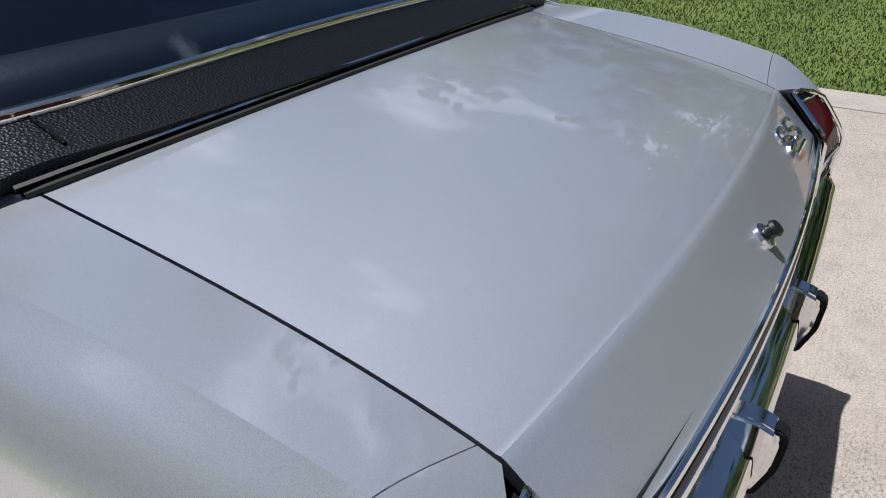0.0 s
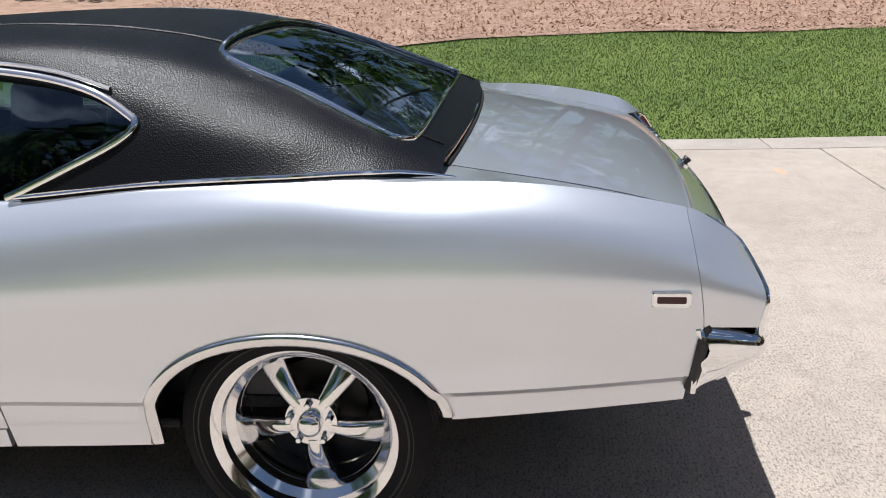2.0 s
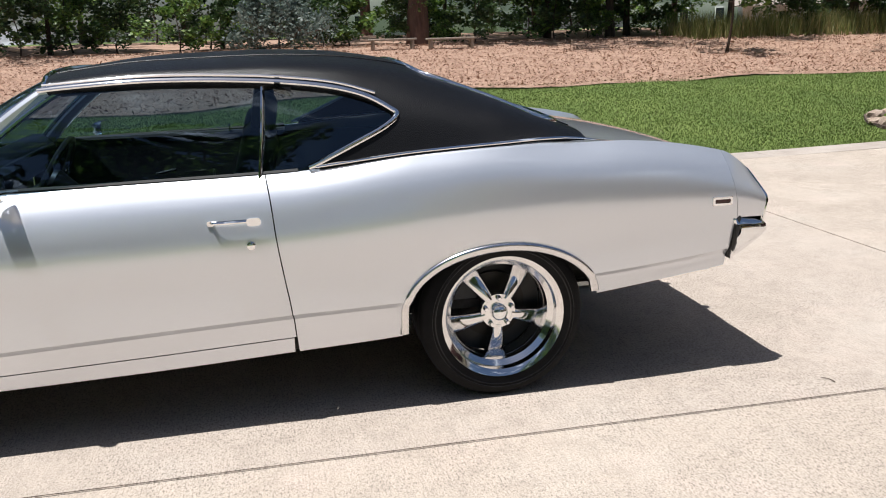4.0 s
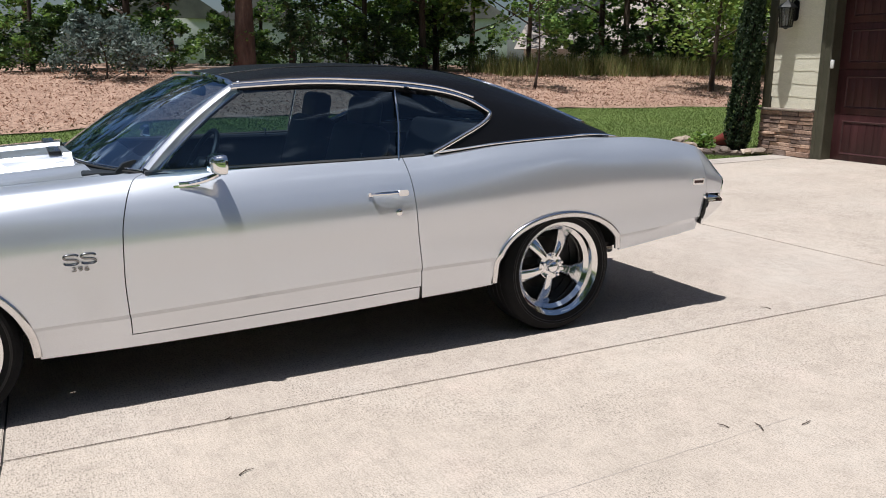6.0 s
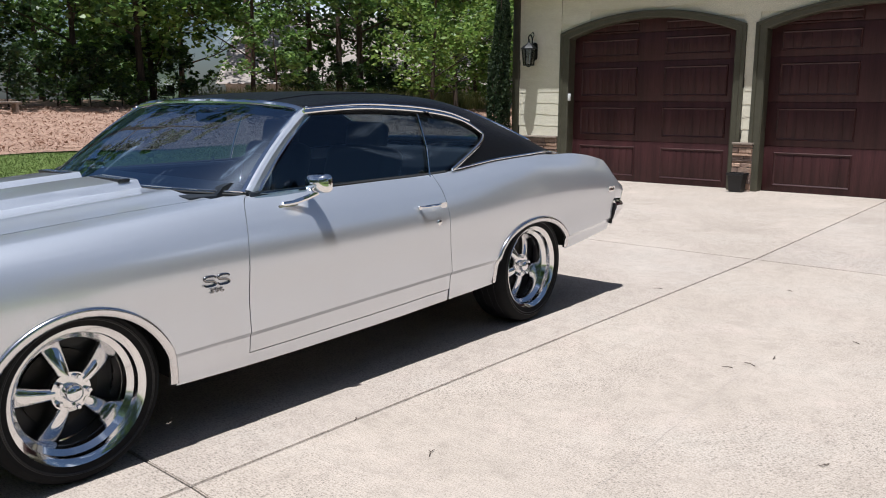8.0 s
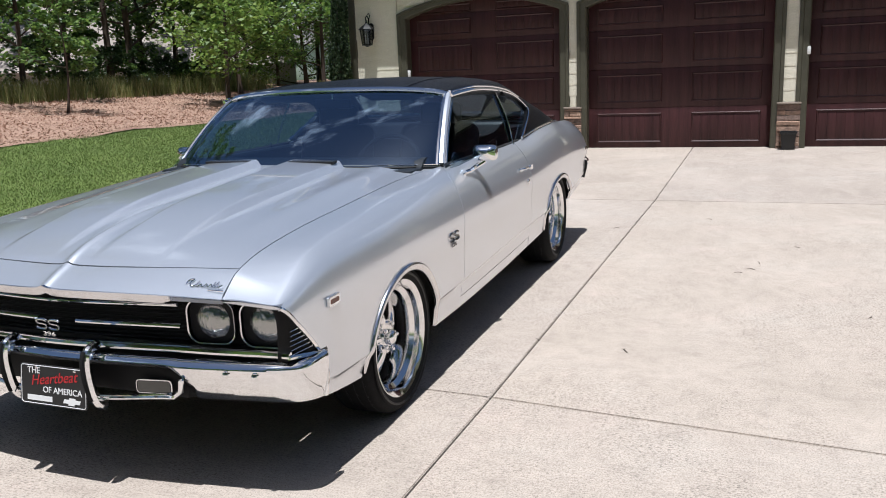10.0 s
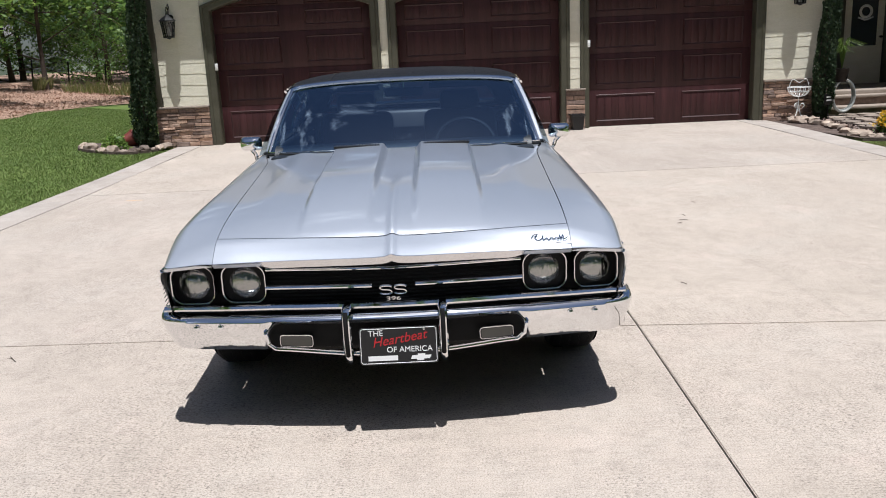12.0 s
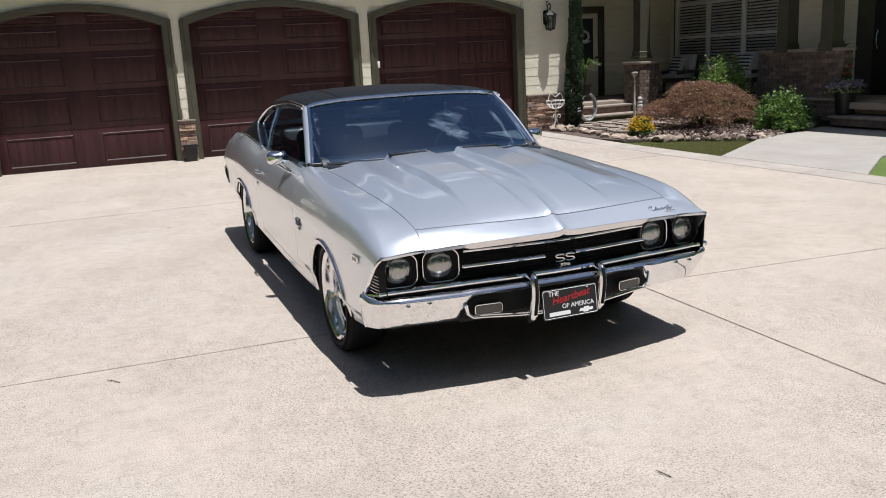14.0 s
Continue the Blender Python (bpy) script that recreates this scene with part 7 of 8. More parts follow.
for side in (-1, 1):
    part("bumper_filler", tube(smooth_loop([(2.428, side * .925, .682), (2.418, side * .940, .640), (2.408, side * .938, .570), (2.396, side * .922, .506)], 4, False), .014, 8), BLACK, rear_bumper)
    # upright guard: a bevelled chrome plate with a black rubber edge
    turn = Matrix.Translation((0, side * .215, 0)) @ Matrix.Rotation(radians(90), 4, "X")
    plate_g = [(2.50, .676), (2.585, .674), (2.612, .664), (2.618, .648), (2.612, .600), (2.590, .548), (2.555, .535), (2.52, .540)]
    gg = part("bumper_guard", prism(plate_g, .046, turn @ Matrix.Translation((0, 0, -.023)), .006), CHROME, rear_bumper, "chrome rear bumper guard with a rubber edge")
    edge_g = [(2.606, .668), (2.622, .662), (2.628, .648), (2.622, .598), (2.598, .543), (2.585, .540), (2.608, .600), (2.613, .648)]
    part("guard_cushion", prism(edge_g, .030, turn @ Matrix.Translation((0, 0, -.015)), .003), RUBBER, gg)
part("rear_valance", box((2.37, 0, .47), (.06, 1.60, .12), .02), PAINT, car)

# --- cabin ---
part("cabin_floor", box((.35, 0, .36), (2.1, 1.56, .04), .01), CARPET, car)
part("dashboard", tube([(-.62, y, .90) for y in np.linspace(-.74, .74, 9)], .095, 14), DASH, car)
part("dash_top", box((-.68, 0, .935), (.30, 1.48, .03), .012), DASH, car)
part("instrument_hood", box((-.52, -.38, .925), (.12, .48, .05), .02), DASH, car)
sw = part("steering_wheel", tube([Matrix.Translation((-.30, -.37, .905)) @ Matrix.Rotation(radians(-62), 4, "Y") @ Vector((.19 * math.cos(a), .19 * math.sin(a), 0)) for a in np.linspace(0, 2 * math.pi, 41)[:-1]], .013, 8, True), BLACK, car)
m = Matrix.Translation((-.30, -.37, .905)) @ Matrix.Rotation(radians(-62), 4, "Y")
part("wheel_hub", lathe([(0, .02), (.05, .015), (.06, -.01), (.03, -.10), (.03, -.25)], 16, m), BLACK, sw)
part("wheel_spoke", tube([m @ Vector((0, -.185, 0)), m @ Vector((0, .185, 0))], .012, 6, False, .5), BRUSHED, sw)


def seat(y, name, label):
    bm = bmesh.new()
    add_box(bm, (.16, y, .60), (.52, .54, .17), .05, Matrix.Rotation(radians(-6), 3, "Y"), 3)
    s = part(name, bm, TRIM_VINYL, car, label)
    part("backrest", box((.47, y, .82), (.15, .52, .56), .06, Matrix.Rotation(radians(16), 3, "Y"), 3), TRIM_VINYL, s)
    part("head_restraint", box((.555, y, 1.145), (.10, .28, .16), .04, Matrix.Rotation(radians(10), 3, "Y"), 3), TRIM_VINYL, s)


seat(-.37, "front_seat", "black vinyl bucket seat with a head restraint")
seat(.37, "front_seat", "black vinyl bucket seat with a head restraint")
part("rear_seat", box((1.02, 0, .60), (.46, 1.20, .16), .05, None, 3), TRIM_VINYL, car)
part("rear_seat_back", box((1.28, 0, .83), (.14, 1.20, .46), .05, Matrix.Rotation(radians(20), 3, "Y"), 3), TRIM_VINYL, car)
part("parcel_shelf", box((1.53, 0, .985), (.42, 1.22, .025), .008), DASH, car)
part("speaker", lathe([(0, .012), (.07, .012), (.085, .004), (.085, 0)], 24, Matrix.Translation((1.52, -.38, .998)) @ Matrix.Diagonal((1, 1.5, 1, 1))), BLACK, car)
part("headliner", grid_mesh([[roof_at(x, s if s <= 5 else 10 - s, -1 if s <= 5 else 1, .03) - Vector((0, 0, .03)) for x in np.linspace(-.15, 1.10, 12)] for s in np.linspace(2.2, 7.8, 21)]), DASH, car)
mir = part("rear_view_mirror", box((-.20, 0, 1.255), (.03, .24, .055), .012), BLACK, car)
part("mirror_stalk", tube([(-.20, 0, 1.27), (-.20, 0, 1.325)], .008, 6), CHROME, mir)
part("steering_column", tube([(-.33, -.37, .88), (-.70, -.37, .72)], .03, 10), BLACK, car)
for side in (-1, 1):
    part("sun_visor", box((-.10, side * .36, 1.288), (.16, .40, .014), .005, Matrix.Rotation(radians(14), 3, "Y")), DASH, car)
    inner = grid_mesh([[Vector((x, side * (.80 - .03 * (z < .7)), z)) for x in np.linspace(-.62, 1.35, 14)] for z in (.36, .55, .75, .90, .935)])
    part("door_inner_panel", inner, DASH, car)
    part("sill_top", tube([(x, side * .815, .940) for x in np.linspace(-.6, .66, 8)], .018, 8), DASH, car)
    part("door_lock_knob", lathe([(.005, 0), (.004, .03), (.007, .036), (0, .042)], 10, Matrix.Translation((.36, side * .80, .95))), CHROME, car)
    part("window_crank", tube([(-.05, side * .77, .74), (.06, side * .755, .76)], .008, 6), CHROME, car)

# ---- plants ----
def leaf_mesh(name, centres, size, seed, aspect=.55, droop=.4, up=0.0):
    """Small bent leaves, one quad each, at the given points."""
    rng = np.random.default_rng(seed)
    c = np.asarray(centres)
    n = len(c)
    a = rng.uniform(0, 2 * np.pi, n)
    u = np.stack([np.cos(a), np.sin(a), rng.normal(up, droop, n)], 1)
    u /= np.linalg.norm(u, axis=1)[:, None]
    v = np.cross(u, rng.normal(0, 1, (n, 3)))
    v /= np.linalg.norm(v, axis=1)[:, None] + 1e-9
    s = (size * rng.uniform(.6, 1.5, n))[:, None]
    V = np.empty((n, 4, 3))
    V[:, 0], V[:, 1], V[:, 2], V[:, 3] = c - s * u, c + s * aspect * v, c + s * u, c - s * aspect * v
    me = bpy.data.meshes.new(name)
    me.from_pydata(V.reshape(-1, 3).tolist(), [], np.arange(4 * n).reshape(n, 4).tolist())
    return me


def limbs(rng, height, spread, n, start=.3, r0=.12, lean=.0, forks=3):
    """A tapered trunk with limbs; returns the bmesh and the tips."""
    bm = bmesh.new()
    bend = [rng.uniform(-1, 1) * lean for _ in range(4)]
    trunk = [Vector((bend[0] * t * height * .1 + .06 * math.sin(5 * t + bend[1]), bend[2] * t * height * .1 + .06 * math.cos(4 * t + bend[3]), height * t)) for t in np.linspace(-.02, 1, 9)]
    add_tube(bm, trunk, [r0 * (1.35 if i == 0 else 1) * (1 - .9 * i / 8) for i in range(9)], 8)
    tips = []
    for k in range(n):
        t = start + (1 - start) * (k + rng.random()) / n
        i = min(int(t * 8), 7)
        b = trunk[i].lerp(trunk[i + 1], t * 8 - i)
        a = k * 2.4 + rng.uniform(-.4, .4)
        l = spread * (1.15 - .75 * (t - start) / (1 - start)) * rng.uniform(.7, 1.15)
        d = Vector((math.cos(a), math.sin(a), rng.uniform(.15, .7)))
        e = b + d * l
        m = b.lerp(e, .5) + Vector((0, 0, -.05 * l))
        add_tube(bm, [b, m, e], [r0 * .35 * (1.1 - t), r0 * .22 * (1.1 - t), .012], 5)
        tips += [(b.lerp(e, .55), l * .30), (e, l * .36)]
        for q in range(forks):
            f = e + Vector((rng.uniform(-1, 1), rng.uniform(-1, 1), rng.uniform(-.2, .8))) * l * .45
            add_tube(bm, [b.lerp(e, .6), f], [r0 * .12, .008], 4)
            tips.append((f, l * .28))
    bmesh.ops.recalc_face_normals(bm, faces=bm.faces)
    return bm, tips, trunk


def make_tree(name, label, seed, height, spread, n, leaves, size, bark, leaf, start=.3, r0=.12, lean=.3, droop=.4, flat=.7, category="tree"):
    rng = random.Random(seed)
    bm, tips, trunk = limbs(rng, height, spread, n, start, r0, lean)
    t = thing(name, label, category)
    part("trunk", bm, bark, t, "", 60)
    g = np.random.default_rng(seed)
    pick = g.integers(0, len(tips), leaves)
    c = np.array([tuple(tips[i][0]) for i in pick])
    r = np.array([tips[i][1] for i in pick])
    d = g.normal(0, 1, (leaves, 3))
    d /= np.linalg.norm(d, axis=1)[:, None]
    c = c + d * (r * g.random(leaves) ** .55)[:, None] * np.array((1, 1, flat))
    mesh_part("crown", leaf_mesh("crown", c, size, seed + 1, droop=droop), leaf, t, "", 180)
    return t


oak = [make_tree("tree", "green broad-leaved tree at the edge of the woods", 11 + k, 8.5 + k, 2.9, 15, 6500, .105, BARK, (LEAF, LEAF_DARK, LEAF)[k], .16 + .06 * k, .13, .4) for k in range(3)]
light = [make_tree("tree", "young light-green leafy tree at the edge of the woods", 31 + k, 6.2 + k, 2.2, 15, 6500, .085, BARK, LEAF_LIGHT if k == 0 else LEAF, .14, .09, .5) for k in range(2)]
pine = [make_tree("pine_tree", "tall pine with a bare reddish trunk", 41 + k, 13 + 2 * k, 2.4, 12, 3500, .12, PINE_BARK, LEAF_DARK, .42, .20, .15, .6) for k in range(2)]
thin = [make_tree("tree", "slender dark tree in the woods", 51 + k, 9.5, 1.7, 13, 3600, .10, BARK, LEAF_DARK, .2, .07, .5) for k in range(2)]
brush = [make_tree("shrub", "low leafy undergrowth at the edge of the woods", 61 + k, 1.5, 1.0, 12, 2600, .055, BARK, (LEAF_DARK, LEAF)[k], .05, .025, .6, category="shrub") for k in range(2)]


def plant(src, x, y, scale=1.0, turn=0.0, sink=.05):
    """Sets a copy of a plant on the ground (the first one moves there itself)."""
    m = Matrix.Translation((x, y, rise(x, y) - sink)) @ Matrix.Rotation(radians(turn), 4, "Z")
    if src.name in placed:
        ob = copy_thing(src, m)
    else:
        placed.add(src.name)
        src.matrix_basis = m
        ob = src
    ob.scale = (scale, scale, scale)
    return ob


placed = set()
rng = random.Random(77)
# the big pine behind the benches and the trees near the lawn
plant(pine[0], 4.55, 17.2, 1.25, 20)
plant(light[0], 16.0, 12.2, .85, 40)
plant(light[1], 13.2, 17.0, .95, 10)
plant(light[0], 20.5, 15.0, 1.0, 200)
plant(light[1], 24.0, 13.5, 1.0, 120)
plant(oak[0], 10.3, 18.3, .95, 70)
plant(oak[2], 18.2, 18.6, 1.0, 250)
for x, y, k in ((28, 8.5, 1), (21, 8.0, 1), (36, 7.5, 1)):
    plant((oak[0], light[1])[k], x, y, 1.0, 50 * x)
full = make_tree("tree", "broad tree with drooping foliage down to the ground", 58, 6.6, 2.7, 26, 30000, .048, BARK, LEAF, .03, .10, .6, .8)
for x, y, k in ((29.5, 13.4, 1.0), (33.0, 11.6, 1.2), (34.0, 15.6, 1.25), (29.0, 17.2, 1.1), (39.0, 13.2, 1.4)):
    plant(full, x, y, k, 67 * x)
# wire fence and weeds on the far bank
fence = thing("wire_fence", "low wire fence with dark steel posts on the bank", "fence")
for k in range(5):
    x, y = 24.6 + .35 * k, 8.9 + 1.5 * k
    part("post", tube([(x, y, rise(x, y) - .1), (x + .05, y - .06, rise(x, y) + 1.0)], .03, 6), IRON, fence)
for z in (.35, .65, .95):
    part("wire", tube([(24.6 + .35 * k, 8.9 + 1.5 * k, rise(24.6, 8.9 + 1.5 * k) + z) for k in range(5)], .006, 4), IRON, fence)


def bank_weeds(rng):
    x, y = rng.uniform(23.2, 24.4), rng.uniform(9.2, 12.6)
    return (x, y, rise(x, y)) if noise.noise((x * 2.2, y * 2.2, 5)) > .05 else (x, 13.5, rise(x, 13.5))


blades("bank_weeds", 1800, bank_weeds, .42, "tufts of tall green and dry weeds by the fence", 16, STRAW, .014, .25)
# woods in rows going back
for row, (y0, step) in enumerate(((18.8, 3.1), (23.0, 4.2), (30.0, 5.5))):
    x = -15.0 - row * 2
    while x < 34 + 5 * row:
        kinds = (oak[1], thin[0], pine[0], thin[1], oak[0], pine[1], oak[2]) if x < 9 else (light[1], oak[0], thin[0], oak[2], light[0], pine[1], oak[1])
        src = rng.choice(kinds)
        xx, yy = x + rng.uniform(-.9, .9), y0 + rng.uniform(-.9, .9)
        if not (row == 0 and (abs(xx - 4.5) < 1.6 or abs(xx - 16) < 1.2)):
            plant(src, xx, yy, rng.uniform(.8, 1.15), rng.uniform(0, 360))
        x += step * rng.uniform(.75, 1.3)
for k in range(34):
    x = -12 + k * 1.15 + rng.uniform(-.4, .4)
    if 11.5 < x < 17 and k % 3:
        continue
    plant(brush[k % 2], x, 17.6 + rng.uniform(-.4, 1.4), rng.uniform(.6, 1.15), rng.uniform(0, 360))
for k in range(18):
    plant(brush[k % 2], -14 + k * 2.8 + rng.uniform(-.5, .5), 24 + rng.uniform(-3, 6), rng.uniform(1.0, 1.9), rng.uniform(0, 360))


def tall_grass(rng):
    x, y = rng.uniform(11.5, 24), rng.uniform(15.8, 18.0)
    return x, y, rise(x, y)


blades("meadow_grass", 9000, tall_grass, .55, "tall dry meadow grass at the edge of the woods", 15, STRAW, .012, .22)

# woods across the street and beyond the front yard, which the paint and the glass mirror
for k in range(15):
    plant((oak[0], oak[2], oak[1], light[1])[k % 4], -30 + 2.1 * k + rng.uniform(-.8, .8), -19 + rng.uniform(-1.5, 1.5), rng.uniform(1.1, 1.45), rng.uniform(0, 360))
for k in range(16):
    plant((oak[1], oak[0], oak[2], light[0])[k % 4], -23 + rng.uniform(-1.5, 1.5), -18 + 2.4 * k + rng.uniform(-.8, .8), rng.uniform(1.1, 1.5), rng.uniform(0, 360))

# saplings on the mulch, and the bluish juniper
make_tree("sapling", "small young tree on the mulch bank", 71, 2.6, .9, 9, 1500, .06, BARK, LEAF, .35, .035, .5).matrix_basis = Matrix.Translation((10.8, 13.1, rise(10.8, 13.1) - .03))
make_tree("juniper_shrub", "bluish-green spreading juniper shrub on the mulch bank", 72, 1.15, .95, 20, 5200, .045, BARK, LEAF_BLUE, .02, .03, .3, .8, 1.0, "shrub").matrix_basis = Matrix.Translation((.95, 15.5, rise(.95, 15.5) - .03))

# low timber benches before the pine
for x, y, l in ((3.65, 15.9, 1.15), (5.05, 15.75, 1.2)):
    b = thing("bench", "low weathered timber bench on the mulch bank", "bench", Matrix.Translation((x, y, rise(x, y) + .0)), "timber benches")
    part("seat", box((0, 0, .25), (l, .26, .05), .01), WOOD_GREY, b)
    for s in (-1, 1):
        part("leg", box((s * (l / 2 - .10), 0, .10), (.07, .22, .28), .008), WOOD_GREY, b)

# far houses behind the woods
def far_house(x, y, w, d, h, turn, roof_mat=FAR_ROOF):
    t = thing("far_house", "pale distant house behind the trees", "house", Matrix.Translation((x, y, 1.0)) @ Matrix.Rotation(radians(turn), 4, "Z"))
    part("wall", box((0, 0, h / 2), (w, d, h), .02), FAR_WALL, t)
    bm = bmesh.new()
    for s in (-1, 1):
        for p in ((-w / 2 - .4, h), (0, h + w * .32), (w / 2 + .4, h)):
            bm.verts.new((p[0], s * (d / 2 + .4), p[1]))
    bm.verts.ensure_lookup_table()
    v = bm.verts
    for f in ((0, 1, 2), (5, 4, 3), (0, 3, 4, 1), (1, 4, 5, 2), (0, 2, 5, 3)):
        bm.faces.new([v[i] for i in f])
    bmesh.ops.recalc_face_normals(bm, faces=bm.faces)
    part("roof", bm, roof_mat, t)
    for k in range(3):
        for z in (1.5, 4.2):
            if z < h - .8:
                wd = part("window", box((-w / 3 + k * w / 3, -d / 2 - .03, z), (1.0, .08, 1.4), .02), WHITE, t)
                part("pane", box((-w / 3 + k * w / 3, -d / 2 - .08, z), (.84, .03, 1.24)), FAR_HOUSE_GLASS, wd)


far_house(12.5, 80, 10, 9, 4.5, 8)
far_house(25, 90, 10, 9, 5, -10)
far_house(46, 82, 11, 9, 5.5, -20)
far_house(31.5, 29, 12, 15, 1.2, 41, FAR_ROOF_TAN)
far_house(74, 46, 10, 9, 4.0, 60)
far_house(66, 25, 8, 8, 2.8, 80)

# ---- shrubs near the house ----
def mound(name, label, x, y, z, rx, rz, leaves, size, mat, seed, category="shrub", droop=.4, hollow=.55, aspect=.55):
    """A rounded bush of leaves on a fan of stems."""
    g = np.random.default_rng(seed)
    t = thing(name, label, category, Matrix.Translation((x, y, z)))
    bm = bmesh.new()
    r = random.Random(seed)
    for k in range(14):
        a, e = r.uniform(0, 6.28), r.uniform(.25, .9)
        add_tube(bm, [(0, 0, 0), (rx * .4 * math.cos(a) * e, rx * .4 * math.sin(a) * e, rz * .5), (rx * .85 * math.cos(a) * e, rx * .85 * math.sin(a) * e, rz * (.95 - .35 * e))], [.016, .010, .004], 5)
    part("stems", bm, BARK, t)
    d = g.normal(0, 1, (leaves, 3))
    d[:, 2] = np.abs(d[:, 2])
    d /= np.linalg.norm(d, axis=1)[:, None]
    lump = 1 + .16 * np.sin(5 * np.arctan2(d[:, 1], d[:, 0]) + seed) * np.cos(4 * d[:, 2]) + .08 * g.normal(0, 1, leaves)
    rad = (hollow + (1 - hollow) * g.random(leaves) ** .5) * lump
    c = d * rad[:, None] * np.array((rx, rx, rz))
    mesh_part("foliage", leaf_mesh("foliage", c, size, seed + 5, aspect, droop), mat, t, "", 180)
    return t


def weeping_maple(x, y, z, reach, height, seed):
    """Arching limbs that end in flat, hanging sprays of fine leaves, layer over layer."""
    g = np.random.default_rng(seed)
    t = thing("japanese_maple", "low weeping maple with reddish-brown feathery leaves", "shrub", Matrix.Translation((x, y, z)))
    part("trunk", tube([(0, 0, -.03), (.03, .01, .16), (-.01, .03, .34)], [.045, .036, .028], 8), BARK, t)
    centres = []
    for k in range(120):
        a = g.uniform(0, 2 * np.pi)
        f = g.random() ** .62
        r = reach * f * g.uniform(.86, 1.10)
        h = height * (1.0 - .52 * f ** 2.3) * g.uniform(.80, 1.06) - (.20 * g.random() if f > .6 else 0)
        tip = np.array((r * math.cos(a), r * math.sin(a), max(h, .12)))
        if k % 4 == 0:
            part("limb", tube(smooth_loop([(-.01, .03, .30), (tip[0] * .45, tip[1] * .45, tip[2] * .97), tuple(tip)], 4, False), [.014 - .0013 * q for q in range(9)], 5), BARK, t)
        n = 290
        out = np.array((math.cos(a), math.sin(a), 0))
        u = g.normal(0, .16, n)
        w = g.normal(0, .11, n)
        drop = -.30 * np.clip(u, 0, 1) - 1.1 * u ** 2 - .9 * w ** 2 + g.normal(0, .022, n)
        centres.append(tip + u[:, None] * out + w[:, None] * np.array((-out[1], out[0], 0)) + drop[:, None] * np.array((0, 0, 1)))
    c = np.concatenate(centres)
    c[:, 2] = np.maximum(c[:, 2], .05)
    mesh_part("foliage", leaf_mesh("foliage", c, .022, seed + 5, .26, .5), LEAF_RED, t, "", 180)


weeping_maple(7.1, -8.65, .05, 1.04, .86, 81)
mound("shrub", "green leafy shrub behind the maple", 7.65, -9.65, .05, .60, 1.22, 7000, .027, LEAF_LIGHT, 82)
mound("shrub", "rounded bright green shrub in the planting bed", 5.72, -9.3, .05, .46, .62, 9000, .024, LEAF, 83, hollow=.45)
mound("yellow_flowers", "clump of yellow flowers at the edge of the bed", 6.72, -6.98, .05, .22, .30, 700, .026, LEAF, 84, "flowers")
mound("yellow_flowers", "yellow blooms above the clump", 6.72, -6.98, .14, .23, .25, 480, .024, PETAL_YELLOW, 85, "flowers", hollow=.8)
mound("shrub", "small sprouting shrub by the porch wall", 5.95, -10.15, .05, .16, .40, 160, .03, LEAF, 86)
for seed, mat, dz, r, h, n in ((87, LEAF_LIGHT, .0, .22, .16, 420), (88, PETAL_LILAC, .03, .32, .16, 420), (92, VARIEGATED, -.06, .31, .20, 500), (89, LEAF, .12, .09, .34, 200), (93, PETAL_RED, .22, .08, .26, 50)):
    mound("pot_flowers", "mixed flowers spilling from the tall pot", 5.40, -10.46, .68 + dz, r, h, n, .026, mat, seed, "flowers", hollow=.4)
mound("porch_plant", "dark leafy pot plant on the porch", 6.33, -11.2, 1.2, .18, .36, 160, .06, LEAF_DARK, 90, "plant")
mound("shrub", "small green plant by the corner rocks", 8.75, 5.35, rise(8.75, 5.35), .22, .22, 300, .04, LEAF_LIGHT, 91)


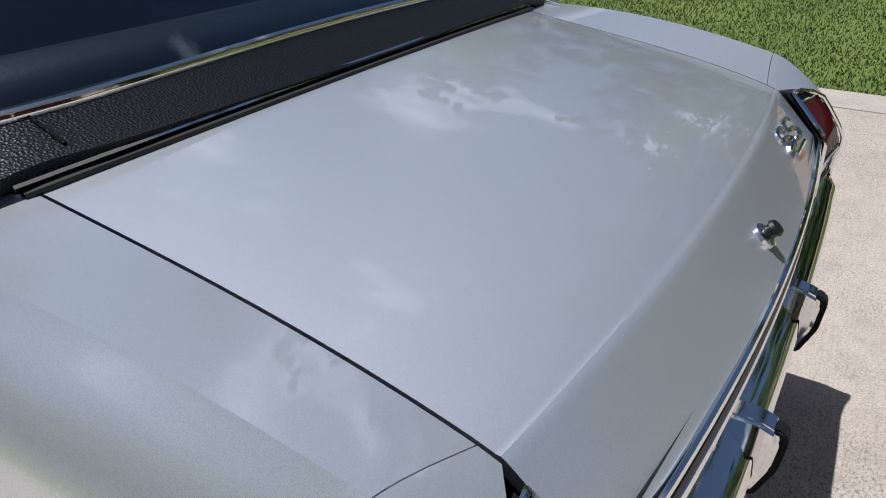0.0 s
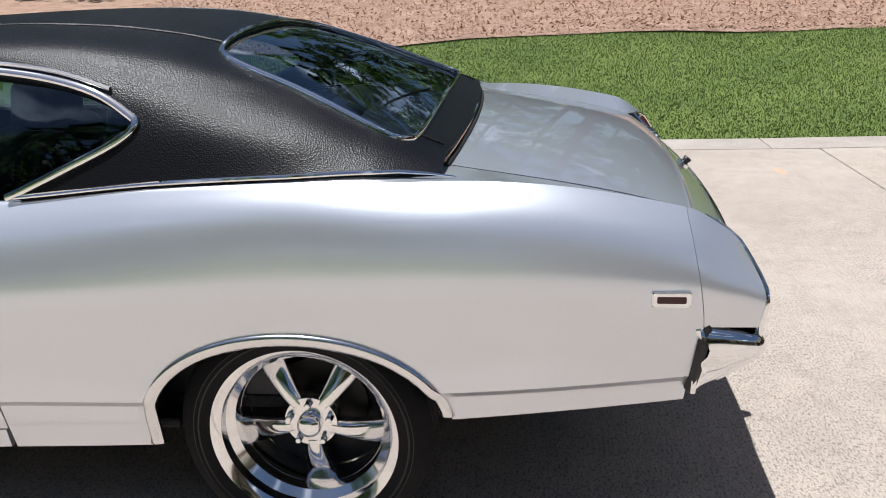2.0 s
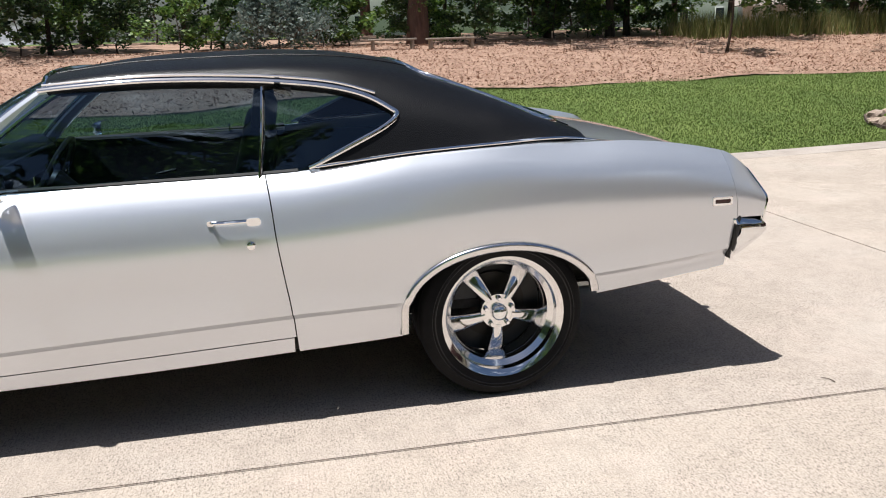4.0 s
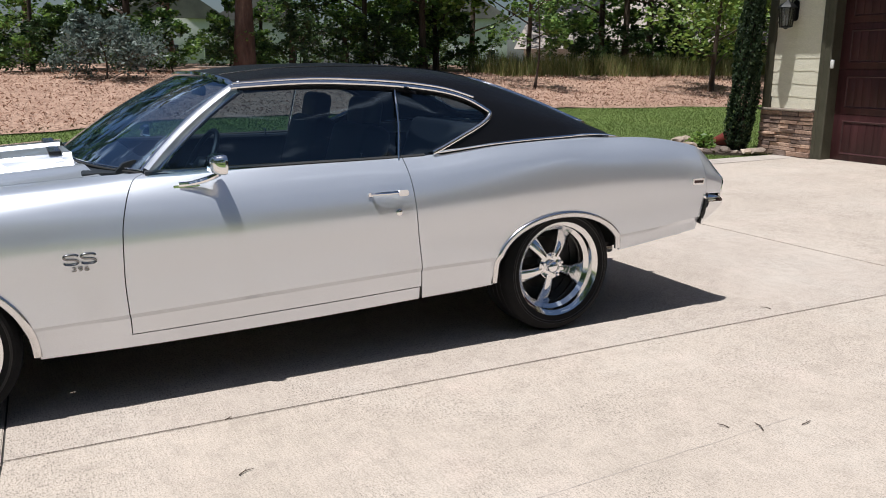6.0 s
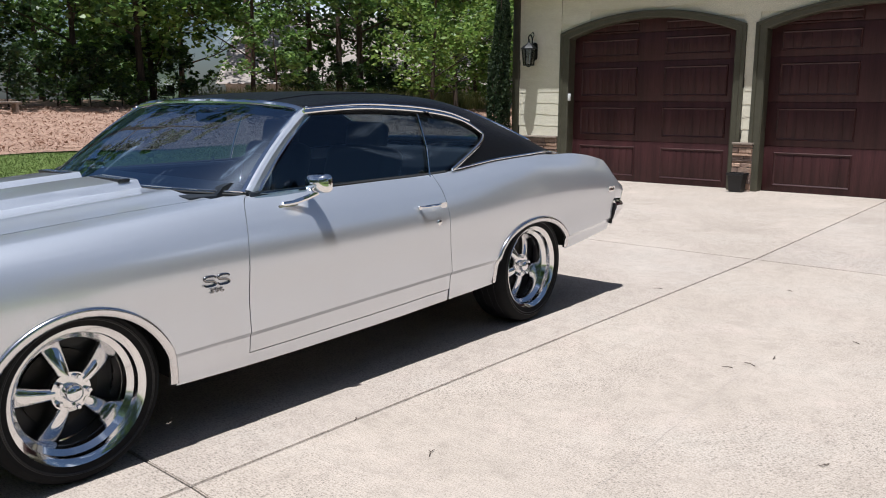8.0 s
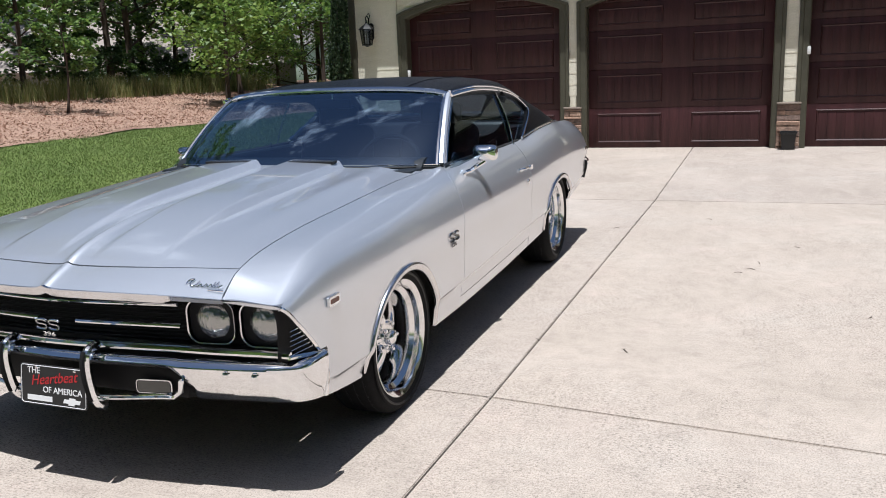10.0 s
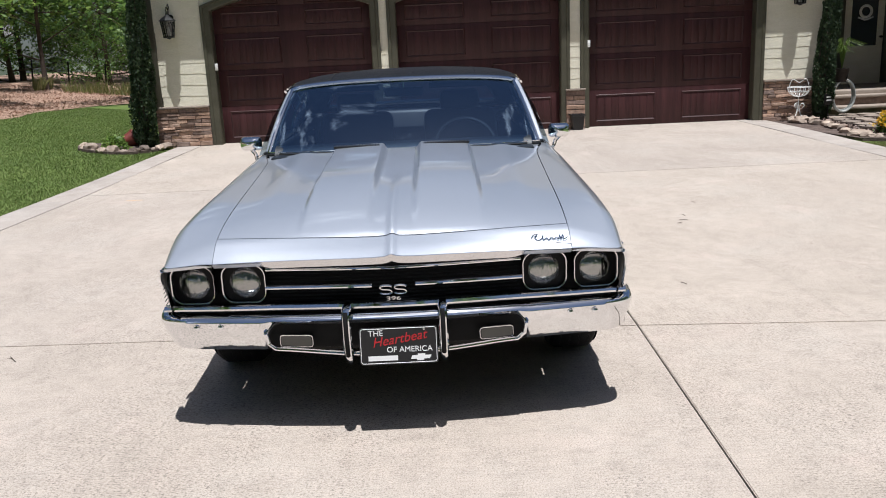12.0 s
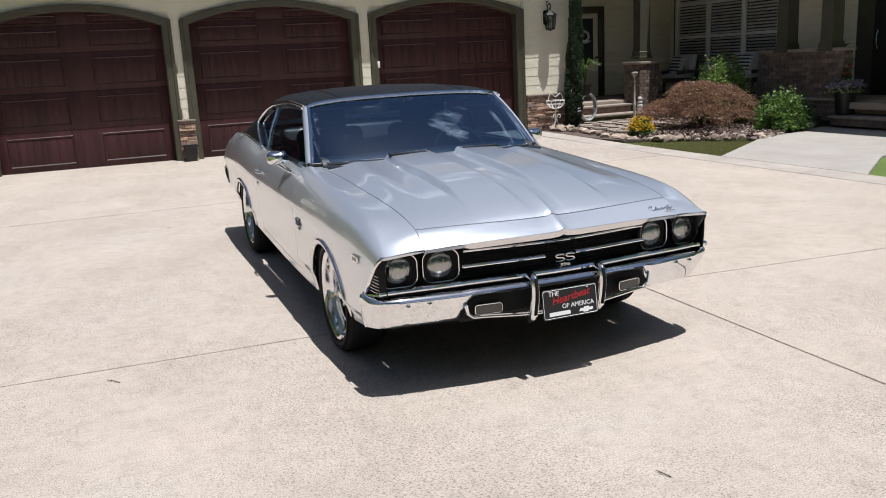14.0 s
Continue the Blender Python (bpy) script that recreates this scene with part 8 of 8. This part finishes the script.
def column_bush(name, label, x, y, z, r, h, leaves, seed):
    g = np.random.default_rng(seed)
    t = thing(name, label, "shrub", Matrix.Translation((x, y, z)), "columnar shrubs")
    bm = bmesh.new()
    for k in range(7):
        a = k * .9
        add_tube(bm, [(.05 * math.cos(a), .05 * math.sin(a), 0), (r * .45 * math.cos(a), r * .45 * math.sin(a), h * .35), (r * .5 * math.cos(a), r * .4 * math.sin(a) - .04 * h, h * .92)], [.022, .016, .006], 5)
    part("stems", bm, BARK, t)
    u = g.random(leaves)
    a = g.uniform(0, 2 * np.pi, leaves)
    prof = r * np.interp(u, [0, .04, .15, .45, .8, 1], [.55, .85, 1.0, .9, .62, .2])
    rad = prof * (.55 + .5 * g.random(leaves) ** .4) * (1 + .14 * np.sin(3 * a + 14 * u) + .10 * np.sin(7 * a - 23 * u))
    c = np.stack([rad * np.cos(a), rad * np.sin(a) - .045 * h * u, .03 + h * u], 1)
    mesh_part("foliage", leaf_mesh("foliage", c, .026, seed + 3, .5, .9, 1.2), LEAF_YEW, t, "", 180)


column_bush("columnar_holly", "narrow dark evergreen column at the garage corner", 9.12, 4.94, rise(9.1, 5.03) - .02, .20, 3.3, 13000, 95)
column_bush("columnar_holly", "narrow dark evergreen column beside the side steps", 9.15, -7.02, .05, .165, 3.2, 13000, 96)
g = thing("ornamental_grass", "arching green ornamental grass beside the column shrub", "grass", Matrix.Translation((9.35, -7.45, 1.0)))
bm = bmesh.new()
r = random.Random(5)
for k in range(70):
    a, l = r.uniform(0, 6.28), r.uniform(.3, .6)
    add_tube(bm, [(0, 0, -.1), (.15 * l * math.cos(a), .15 * l * math.sin(a), l * .75), (.62 * l * math.cos(a), .62 * l * math.sin(a), l * .55)], [.006, .005, .002], 3)
part("grass_blades", bm, LEAF_LIGHT, g)
part("hanging_pot", lathe([(0, -.32), (.09, -.32), (.13, -.10), (.14, -.08), (.12, -.08), (0, -.12)], 18), WICKER, g)

# grass in the small corner by the walk
def corner_lawn(rng):
    while True:
        x, y = rng.uniform(3.6, 6.4), rng.uniform(-8.1, -6.15)
        if in_poly([(6.3, -6.2), (3.75, -6.2), (4.95, -7.95), (5.8, -7.1), (6.2, -6.6)], x, y):
            return x, y, -.035


blades("corner_grass", 32000, corner_lawn, .024, "short patchy yellowing grass beside the walk", 25, STRAW, .005)
